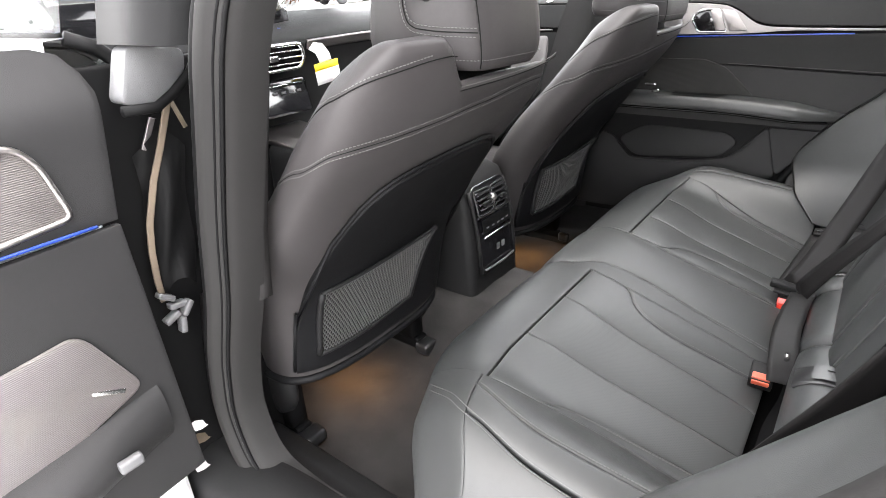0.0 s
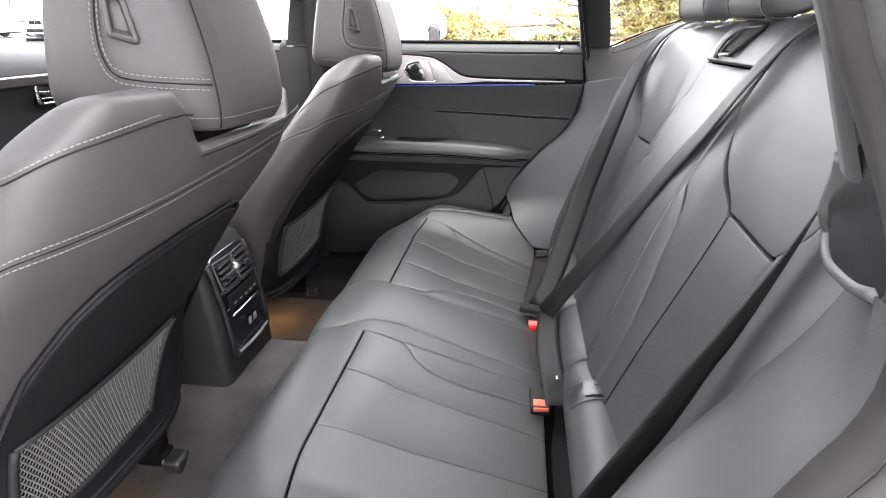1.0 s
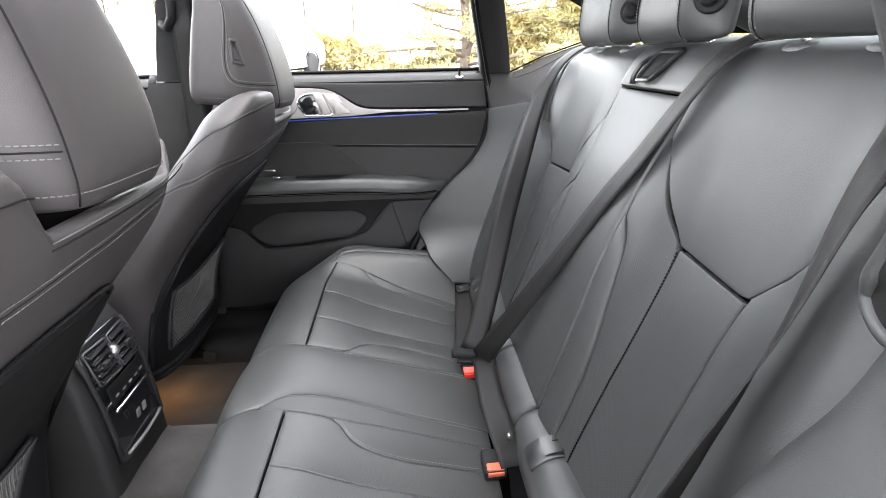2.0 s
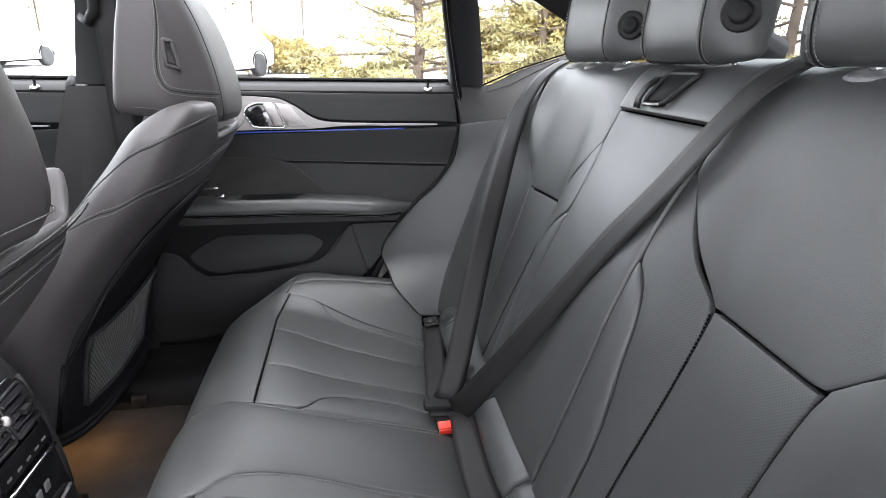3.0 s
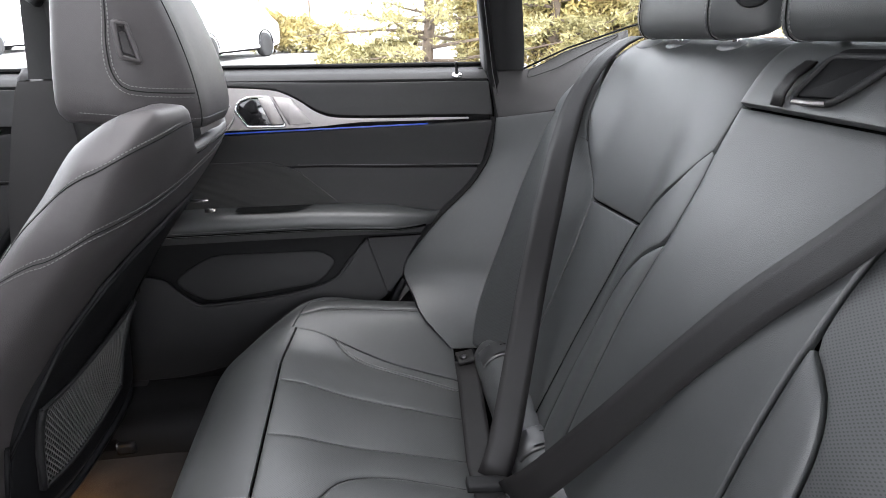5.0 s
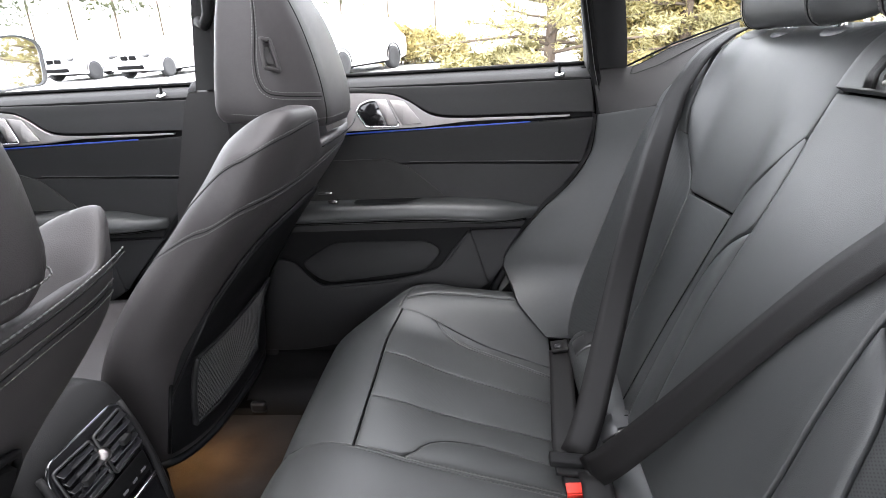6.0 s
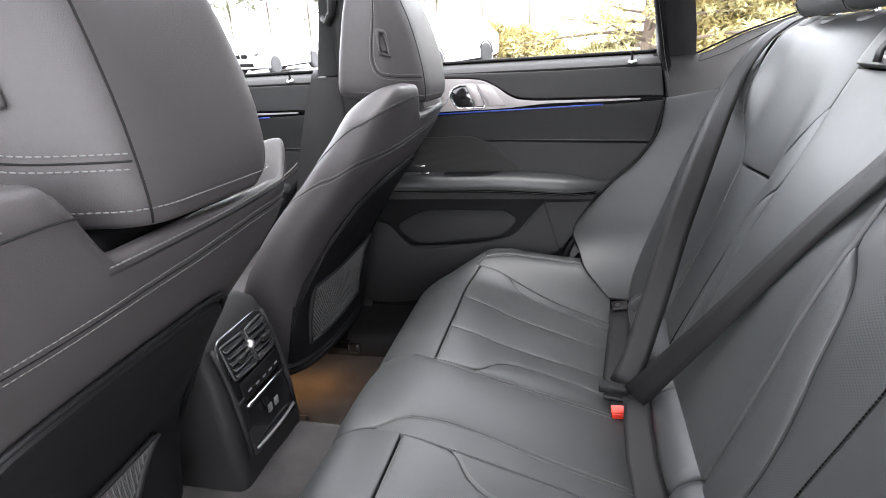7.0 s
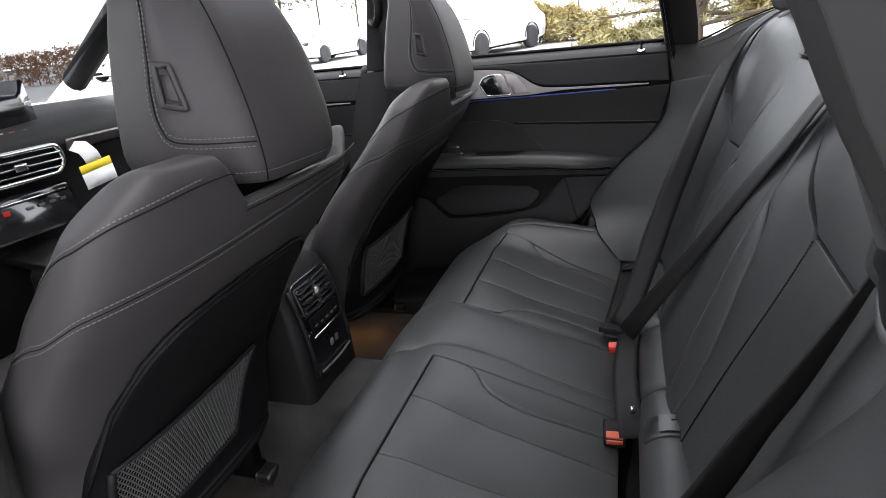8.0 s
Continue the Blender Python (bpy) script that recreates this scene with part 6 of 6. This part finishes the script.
# ---------------------------------------------------------------- belts and grab handle on the far middle pillar
bm = bmesh.new()
fb = thing("front_seat_belt", "black webbing belt of front seat on middle pillar", "seat belt")
ribbon(bm, [(-0.345, 0.655, 0.25), (-0.335, 0.655, 0.50), (-0.335, 0.655, 0.75), (-0.330, 0.645, 0.95), (-0.325, 0.630, 1.05)], [(1, 0.1, 0)] * 5, 0.050, 0.002)
part("webbing", bm, WEBBING, fb)
bm = bmesh.new()
tube(bm, [(-0.375, 0.640, 1.06), (-0.352, 0.625, 1.055), (-0.340, 0.62, 1.03), (-0.345, 0.625, 0.995), (-0.365, 0.640, 0.975), (-0.380, 0.65, 0.985)], 0.011, 10)
part("guide_loop", bm, PLASTIC, fb, "black plastic belt guide")

# ---------------------------------------------------------------- near door opening: pillar seal, open door, hinge gap
opening = thing("door_opening", "grey rubber sealed edge of open rear door", "door frame")
oc = curve([(-0.125, -0.640, 1.06), (-0.155, -0.700, 0.95), (-0.182, -0.725, 0.872), (-0.202, -0.730, 0.812), (-0.224, -0.730, 0.75), (-0.266, -0.730, 0.63), (-0.301, -0.730, 0.51), (-0.352, -0.732, 0.36), (-0.368, -0.732, 0.27), (-0.352, -0.732, 0.19), (-0.300, -0.730, 0.135), (-0.20, -0.728, 0.12), (0.10, -0.72, 0.14)])
bm = bmesh.new()
rows = []
for i in range(81):
    p = Vector(oc(i / 80))
    d = (Vector(oc(min(1, i / 80 + 0.01))) - Vector(oc(max(0, i / 80 - 0.01)))).normalized()
    inw = Vector((0, 1, 0)).cross(d).normalized() * -1
    rows.append([p + inw * a + Vector((0, b, 0)) for a, b in ((-0.028, 0.014), (-0.022, -0.002), (-0.010, -0.010), (0.002, -0.006), (0.007, 0.004), (0.014, 0.005), (0.020, 0.010), (0.026, 0.024), (0.026, 0.060))])
sheet(bm, rows)
part("seal", bm, GREY_RUBBER, opening)
bm = bmesh.new()
tube(bm, [Vector(oc(i / 60)) + Vector((-0.034, 0.008, 0)) for i in range(61)], 0.008, 8)
part("outer_lip", bm, RUBBER, opening)
for off, rr in ((0.006, 0.0022), (0.019, 0.0030)):
    bm = bmesh.new()
    tube(bm, [Vector(oc(i / 60)) + Vector((off, 0.004 if off < 0.01 else 0.006, 0)) for i in range(61)], rr, 6)
    part("groove", bm, RUBBER, opening)

near_door = thing("driver_rear_door", "rear car door standing wide open with mesh speaker and fabric insert", "car door")


def leaf(y, z):
    """The inner face of the open door, which stands across the car's side."""
    t = -0.80 - y
    return Vector((-0.352 + 0.10 * t - 0.035 * smooth(z, 0.77, 0.86), y, z))


part("upper_pad", panel(leaf, curve([(-0.800, 0.645), (-1.40, 0.645)]), curve([(-0.778, 0.80), (-0.79, 0.835), (-0.82, 0.852), (-1.40, 0.86)]), sign=1, r=0.025, sink=0.02, n=(14, 22)), LEATHER_TRIM, near_door)
part("lower_pad", panel(leaf, curve([(-0.788, 0.22), (-1.40, 0.22)]), curve([(-0.800, 0.640), (-1.40, 0.640)]), sign=1, r=0.012, sink=0.010, n=(14, 22)), LEATHER_TRIM, near_door)
bm = bmesh.new()
gr = rounded([(-0.852, 0.668), (-0.868, 0.735), (-0.885, 0.758), (-1.02, 0.775), (-1.02, 0.655)], 0.012)
prism(bm, gr, leaf, 0.003, sign=1, lift=0.001)
sp = part("speaker_mesh", bm, GRILLE, near_door, "fine metal speaker mesh")
bm = bmesh.new()
ring = [leaf(*p) + Vector((0.004, 0, 0)) for p in gr]
tube(bm, ring + ring[:1], 0.004, 8, cap=False)
part("silver_frame", bm, SILVER, sp, "satin silver frame")
bm = bmesh.new()
tube(bm, [leaf(-0.83 - 0.3 * i / 10, 0.648 + 0.0005 * i) + Vector((0.004, 0, 0)) for i in range(11)], 0.002, 6)
part("light_line", bm, BLUE_GLOW, near_door, "thin blue ambient light line")
bm = bmesh.new()
prism(bm, rounded([(-0.838, 0.415), (-0.885, 0.515), (-0.900, 0.528), (-1.10, 0.515), (-1.10, 0.34)], 0.02), leaf, 0.004, sign=1, lift=0.001)
fi = part("fabric_insert", bm, GRILLE, near_door, "ribbed grey fabric insert")
bm = bmesh.new()
box(bm, leaf(-0.885, 0.435) + Vector((0.006, 0, 0)), (0.003, 0.045, 0.006), Matrix.Rotation(-0.45, 4, "X"), bevel=0.001)
part("badge_bar", bm, CHROME, fi)
bm = bmesh.new()
rows = []
for i in range(14):
    y = -0.822 - 0.5 * i / 13
    e = min(1, i / 3)
    rows.append([leaf(y, 0.37) + Vector((0.05 * math.sin(math.pi * j / 10) ** 0.6 * (0.3 + 0.7 * e), 0, 0.03 - 0.09 * j / 10 - 0.03 * i / 13)) for j in range(11)])
sheet(bm, rows)
arm = part("arm_rest", bm, LEATHER_TRIM, near_door)
bm = bmesh.new()
box(bm, leaf(-0.90, 0.352) + Vector((0.05, 0, 0)), (0.012, 0.03, 0.016), bevel=0.004)
part("window_switch", bm, PLASTIC_GREY, arm, "grey window switch")
bm = bmesh.new()
box(bm, (-0.41, -1.09, 0.35), (0.06, 0.58, 0.90), Matrix.Rotation(0.10, 4, "Z"), bevel=0.02)
part("outer_skin", bm, BODY_PAINT, near_door)

gap = thing("hinge_area", "black hinge gap with tan strap and cable behind open door", "door hinge")
bm = bmesh.new()
box(bm, (-0.455, -0.70, 0.42), (0.03, 0.24, 0.80), bevel=0.006)
part("shut_face", bm, PLASTIC_DARK, gap)
bm = bmesh.new()
ribbon(bm, [(-0.415, -0.660, 0.785), (-0.410, -0.672, 0.770), (-0.410, -0.700, 0.708), (-0.410, -0.722, 0.664), (-0.405, -0.746, 0.607), (-0.410, -0.752, 0.565), (-0.410, -0.756, 0.52), (-0.42, -0.752, 0.48)], [(0.0, 0.95, 0.35)] * 8, 0.009, 0.004)
ribbon(bm, [(-0.414, -0.668, 0.768), (-0.414, -0.655, 0.726)], [(0.0, 0.95, -0.35)] * 2, 0.006, 0.003)
part("strap", bm, TAN, gap, "worn tan check strap")
bm = bmesh.new()
rows = []
for i in range(17):
    t = i / 16
    rows.append([Vector((-0.425 + 0.018 * math.sin(math.pi * k / 8) + 0.006 * math.sin(9 * t + k), -0.735 - 0.012 * t + (0.075 - 0.02 * t) * k / 8, 0.70 - 0.22 * t + 0.03 * math.sin(math.pi * k / 8))) for k in range(9)])
sheet(bm, rows)
part("cable_boot", bm, RUBBER, gap)
for k, (y, z) in enumerate(((-0.750, 0.488), (-0.738, 0.470), (-0.752, 0.455), (-0.728, 0.462), (-0.742, 0.440))):
    bm = bmesh.new()
    box(bm, (-0.415 + 0.003 * k, y, z), (0.016, 0.026, 0.009), Matrix.Rotation(0.5 * k - 0.6, 4, "X"), bevel=0.003)
    part("hinge_link", bm, PLASTIC_GREY, gap)
bm = bmesh.new()
box(bm, (-0.412, -0.711, 0.728), (0.004, 0.008, 0.046), Matrix.Rotation(-0.5, 4, "X"), bevel=0.001)
part("bracket", bm, SILVER, gap)
bm = bmesh.new()
prism(bm, rounded([(-0.728, 0.845), (-0.655, 0.835), (-0.660, 0.806), (-0.700, 0.772), (-0.752, 0.776)], 0.012), lambda y, z: Vector((-0.405, y, z)), 0.035, sign=1, lift=0.0)
part("corner_cover", bm, PLASTIC_GREY, gap)
bm = bmesh.new()
tube(bm, [(-0.365, -0.64, 0.826), (-0.365, -0.655, 0.805), (-0.365, -0.685, 0.782), (-0.365, -0.712, 0.768), (-0.365, -0.755, 0.770)], 0.007, 8)
part("cover_seal", bm, RUBBER, gap)
for k, (y, z, mat) in enumerate(((-0.766, 0.262, LABEL_WHITE), (-0.768, 0.236, TAN), (-0.782, 0.185, LABEL_WHITE))):
    scrap = thing("dry_leaf", "dry pale leaf scrap lying on door sill", "leaf", "leaf scraps")
    bm = bmesh.new()
    sheet(bm, [[Vector((-0.405 + 0.02 * u, y - 0.012 + 0.024 * v, z + 0.004 * math.sin(4 * u + 3 * v) - 0.008 * v)) for u in (0, 0.4, 0.8, 1.0)] for v in (0, 0.5, 1.0)])
    part("blade", bm, mat, scrap)


# ---------------------------------------------------------------- car park: cars, trees, hedge
def wheel(bm_t, bm_r, c, axis, r):
    lathe(bm_t, [(r * 0.62, -0.10), (r * 0.95, -0.11), (r, -0.07), (r, 0.07), (r * 0.95, 0.11), (r * 0.62, 0.10)], axis, c, 28)
    ax = Vector(axis)
    o = Vector((0, 0, 1))
    q = ax.cross(o)
    for side in (-1, 1):
        for k in range(5):
            a = 2 * math.pi * k / 5
            d = o * math.cos(a) + q * math.sin(a)
            e = ax.cross(d)
            p0, p1 = Vector(c) + ax * 0.09 * side, Vector(c) + ax * 0.09 * side + d * r * 0.64
            vs = [bm_r.verts.new(v) for v in (p0 + e * 0.05, p1 + e * 0.07, p1 - e * 0.07, p0 - e * 0.05)]
            bm_r.faces.new(vs)
        lathe(bm_r, [(r * 0.60, 0.0), (r * 0.66, 0.0), (r * 0.66, 0.01), (r * 0.60, 0.01)], ax * side, Vector(c) + ax * 0.085 * side, 28)


def parked_car(label, m, suv):
    """A simple complete car, nose towards +x of its pose."""
    car = thing("parked_car", label, "car", "parked cars")
    h = 1.68 if suv else 1.43
    lw = 2.85
    side = [(-2.30, 0.45), (-2.34, 0.75), (-2.28, 1.02), (-2.05, 1.10 if suv else 1.05), (-1.75, h - 0.12) if suv else (-1.35, h - 0.12), (-1.2, h) if suv else (-0.75, h), (0.35, h), (0.62, h - 0.06), (1.10, 1.08), (1.30, 1.02), (2.10, 0.92), (2.30, 0.78), (2.34, 0.50), (2.28, 0.30), (1.85, 0.24), (-1.9, 0.26), (-2.25, 0.32)]
    out = rounded(side, 0.12, 3)
    rows = []
    for v, kk in ((-1.0, 0.90), (-0.97, 0.96), (-0.86, 1.0), (0.86, 1.0), (0.97, 0.96), (1.0, 0.90)):
        rows.append([Vector((x * (0.985 + 0.015 * kk), v * 0.93 * (1 - 0.24 * smooth(z, 0.98, h)), 0.62 + (z - 0.62) * kk)) for x, z in out])
    bm = bmesh.new()
    vs = sheet(bm, rows, close_u=True)
    bm.faces.new(list(reversed(vs[0])))
    bm.faces.new(vs[-1])
    body = part("body", bm, BODY_PAINT, car)
    yg = lambda z: 0.93 * (1 - 0.24 * smooth(z, 0.98, h)) + 0.004
    for s in (-1, 1):
        for a, b in (((-1.55, -0.30) if suv else (-1.05, -0.25)), (-0.22, 0.72)):
            bm = bmesh.new()
            za, zb = 1.07, h - 0.13
            xa, xb = a + (0.12 if a < -0.5 else 0), b - (0.36 if b > 0.5 else 0)
            bm.faces.new([bm.verts.new(p) for p in ((a, s * yg(za), za), (b, s * yg(za), za), (xb, s * yg(zb), zb), (xa, s * yg(zb), zb))])
            part("side_window", bm, SKY_CAR_WINDOW, car)
        bm = bmesh.new()
        box(bm, (2.22, s * 0.66, 0.80), (0.16, 0.36, 0.12), Matrix.Rotation(s * -0.3, 4, "Z"), bevel=0.03)
        part("headlight", bm, GLOSS, car)
        bm = bmesh.new()
        box(bm, (-2.27, s * 0.66, 0.92), (0.12, 0.40, 0.12), Matrix.Rotation(s * 0.2, 4, "Z"), bevel=0.03)
        part("tail_light", bm, RED, car)
        bm = bmesh.new()
        box(bm, (0.72, s * 1.00, 1.10), (0.10, 0.16, 0.12), bevel=0.03)
        part("mirror", bm, BODY_PAINT, car)
    bm = bmesh.new()
    bm.faces.new([bm.verts.new(p) for p in ((1.14, -0.72, 1.09), (1.14, 0.72, 1.09), (0.60, 0.62, h - 0.06), (0.60, -0.62, h - 0.06))])
    bmesh.ops.translate(bm, vec=(0.03, 0, 0.02), verts=bm.verts)
    part("windscreen", bm, SKY_CAR_WINDOW, car)
    for s in (-1, 1):
        bm = bmesh.new()
        box(bm, (2.33, s * 0.17, 0.74), (0.06, 0.28, 0.16), bevel=0.03)
        part("grille", bm, PLASTIC_DARK, car)
    bm = bmesh.new()
    box(bm, (2.31, 0, 0.42), (0.08, 1.1, 0.14), bevel=0.03)
    part("lower_intake", bm, PLASTIC_DARK, car)
    bm = bmesh.new()
    box(bm, (0, 0, 0.27), (3.5, 1.66, 0.12))
    part("underbody", bm, PLASTIC_DARK, car)
    for x in (-lw / 2, lw / 2):
        for s in (-1, 1):
            bt, br = bmesh.new(), bmesh.new()
            wheel(bt, br, (x, s * 0.86, 0.35), (0, s, 0), 0.35)
            wh = part("wheel", bt, TYRE, car)
            part("rim", br, ALLOY, wh)
            bm = bmesh.new()
            arc_pts = [(x + 0.42 * math.cos(t), s * 0.935, 0.36 + 0.42 * math.sin(t)) for t in [math.pi * j / 14 for j in range(15)]]
            ribbon(bm, arc_pts, [(0, 1, 0)] * 15, 0.03, 0.022)
            part("wheel_arch", bm, PLASTIC_DARK, car)
    car.matrix_world = m
    return car


def stand(x, y, turn):
    return Matrix.Translation((x, y, slope(y))) @ Matrix.Rotation(math.atan(0.034), 4, "X") @ Matrix.Rotation(radians(turn), 4, "Z")


suv = parked_car("white parked suv on pale car park", stand(-4.05, 17.4, 248), True)
front_car = parked_car("white parked saloon facing the car", stand(-12.2, 22.0, 262), False)
copy_thing(front_car, stand(-15.6, 22.6, 264))
copy_thing(front_car, stand(-19.5, 23.5, 262))
copy_thing(front_car, stand(-24.5, 23.5, 262))
for k in range(5):
    copy_thing(front_car, stand(-42 + 2.5 * k, 14 - 4.5 * k, 350))


def needle_clumps(bm, points, rng, size, blades):
    for p in points:
        for _ in range(blades):
            d = Vector((rng.gauss(0, 1), rng.gauss(0, 1), rng.gauss(0.25, 0.8))).normalized()
            o = d.orthogonal().normalized()
            o = Matrix.Rotation(rng.uniform(0, 6.3), 3, d) @ o
            l, w = size * rng.uniform(0.6, 1.3), size * rng.uniform(0.10, 0.2)
            c = p + Vector((rng.gauss(0, 1), rng.gauss(0, 1), rng.gauss(0, 0.7))) * size * 0.5
            a, b, e = c - o * w, c + o * w, c + d * l
            bm.faces.new([bm.verts.new(v) for v in (a, b, e)])


def pine(x, y, h, r, seed, clumps=260, limbs=34):
    rng = random.Random(seed)
    tree = thing("pine_tree", "pine tree with brown trunk and yellow green needles", "tree", "pine trees", at=(x, y, slope(y)))
    base = Vector((x, y, slope(y) - 0.1))
    bend = Vector((rng.uniform(-0.3, 0.3), rng.uniform(-0.3, 0.3), 0))
    spine = [base + Vector((0, 0, h * t)) + bend * t * t + Vector((rng.gauss(0, 0.03), rng.gauss(0, 0.03), 0)) for t in [i / 10 for i in range(11)]]
    bm = bmesh.new()
    tube(bm, spine, lambda t: 0.135 * (h / 7) * (1 - 0.85 * t) + 0.012, 12)
    pts = []
    for i in range(limbs):
        t = 0.05 + 0.92 * ((i + rng.random()) / limbs) ** 1.25
        k = min(9, int(t * 10))
        p = spine[k].lerp(spine[k + 1], t * 10 - k)
        a = 2.4 * i + rng.uniform(-0.5, 0.5)
        ln = r * (1.05 - 0.75 * t) * rng.uniform(0.6, 1.15)
        d = Vector((math.cos(a), math.sin(a), rng.uniform(-0.12, 0.30)))
        sag = rng.uniform(-0.10, 0.12)
        bough = lambda q: p + d * ln * q + Vector((0, 0, sag * ln * q * q))
        tube(bm, [bough(q) + Vector((rng.gauss(0, 0.02), rng.gauss(0, 0.02), rng.gauss(0, 0.02))) for q in (0, 0.2, 0.4, 0.6, 0.8, 1.0)], lambda q, t=t: 0.040 * (1 - t * 0.6) * (1 - 0.8 * q) + 0.006, 6)
        for _ in range(clumps // limbs + 1):
            q = rng.uniform(0.25, 1.05)
            side = Vector((-d.y, d.x, 0)) * rng.gauss(0, 0.16) * ln * (0.35 + 0.65 * (1.05 - q))
            tip = bough(q) + side + Vector((0, 0, rng.gauss(0.04, 0.07)))
            pts.append(tip)
            if rng.random() < 0.25:
                tube(bm, [bough(q * 0.9), tip], 0.006, 4)
    part("trunk", bm, BARK, tree)
    bm = bmesh.new()
    needle_clumps(bm, pts, rng, 0.13, 20)
    part("crown", bm, NEEDLES, tree, "loose tufts of yellow green needles")
    return tree


pine(1.71, 12.45, 6.5, 2.7, 3, 900, 60)
pine(4.6, 12.6, 7.0, 2.6, 5, 1300, 54)
pine(3.4, 17.5, 8.0, 2.8, 7, 700, 44)
pine(6.8, 12.5, 6.0, 2.6, 8, 800, 44)
pine(9.5, 10.5, 6.5, 2.8, 11, 360)
pine(11.5, 4.0, 7.0, 2.8, 13, 360)
pine(12.0, -1.5, 7.0, 2.8, 17, 320)
pine(12.5, -6.0, 7.0, 2.8, 19, 280)
pine(8.5, 17.5, 8.0, 3.0, 23, 300)


def hedge(name, label, x0, x1, y, h, d, seed, count, leaves, taper=1.0, up=0.0):
    """A row of shrubs or trees; taper: the height at its end against that at its start, up: where the foliage begins."""
    rng = random.Random(seed)
    hb = thing(name, label, "hedge" if name == "hedge" else "trees", at=((x0 + x1) / 2, y, slope(y)))
    bm = bmesh.new()
    pts = []
    for _ in range(count):
        u = rng.random()
        hh = h * (1 + (taper - 1) * u) * (0.78 + 0.40 * noise.noise(Vector((u * 9, seed, 0))))
        z = hh * rng.random() ** 0.6
        pts.append(Vector((x0 + (x1 - x0) * u, y + rng.uniform(-d, d) * (1.1 - 0.5 * z / h), slope(y) + up + z)))
    needle_clumps(bm, pts, rng, 0.20 if up == 0 else 0.45, 10)
    part("foliage", bm, leaves, hb)
    bm = bmesh.new()
    for i in range(12):
        xx = x0 + (x1 - x0) * (i + 0.5) / 12
        tube(bm, [(xx, y, slope(y) - 0.1), (xx + 0.1, y, slope(y) + up + h * 0.4)], 0.03 if up == 0 else 0.12, 6)
    part("stems", bm, BARK, hb)["kind"] = "stuff"


hedge("hedge", "clipped yellow green hedge behind parked suv", -3.3, -0.4, 20.2, 1.75, 0.7, 31, 1100, SHRUBS, 0.45)
hedge("hedge", "low yellow green shrubs below pines", -0.7, 1.5, 13.4, 0.40, 0.5, 37, 380, NEEDLES, 2.2)
hedge("hedge", "dense golden shrubs beside pines", 2.7, 8.5, 13.2, 2.0, 0.9, 39, 2600, SHRUBS, 1.2)
hedge("hedge", "orange brown shrubs at edge of car park", -36, -26, 24.5, 2.3, 0.8, 43, 700, RUST)
hedge("tree_line", "distant green row of trees behind car park", -60, -2, 60, 7.0, 2.5, 41, 2600, HEDGE, 1.0, 3.0)

# ---------------------------------------------------------------- outside mirror on the passenger front door
side_mirror = thing("side_mirror", "black outside mirror on passenger front door", "car mirror")
bm = bmesh.new()
rim = rounded([(0.865, 0.855), (1.07, 0.865), (1.085, 0.985), (1.0, 1.005), (0.875, 0.985)], 0.035, 6)
back = [(0.97 + (y - 0.97) * 0.72, 0.93 + (z - 0.93) * 0.72) for y, z in rim]
vs = sheet(bm, [[Vector((-1.085, 0.97 + (y - 0.97) * 0.93, 0.93 + (z - 0.93) * 0.92)) for y, z in rim], [Vector((-1.075, y, z)) for y, z in rim], [Vector((-1.11, y, z)) for y, z in rim], [Vector((-1.16, y, z)) for y, z in back]], close_u=True)
bm.faces.new(vs[-1])
part("housing", bm, SATIN, side_mirror)
bm = bmesh.new()
bm.faces.new([bm.verts.new((-1.083, 0.97 + (y - 0.97) * 0.935, 0.93 + (z - 0.93) * 0.925)) for y, z in rim])
part("glass", bm, MIRROR, side_mirror, "reflecting mirror glass")
bm = bmesh.new()
tube(bm, [(-1.12, 0.75, 0.845), (-1.12, 0.83, 0.862), (-1.125, 0.90, 0.885)], 0.022, 10)
part("stalk", bm, SATIN, side_mirror)
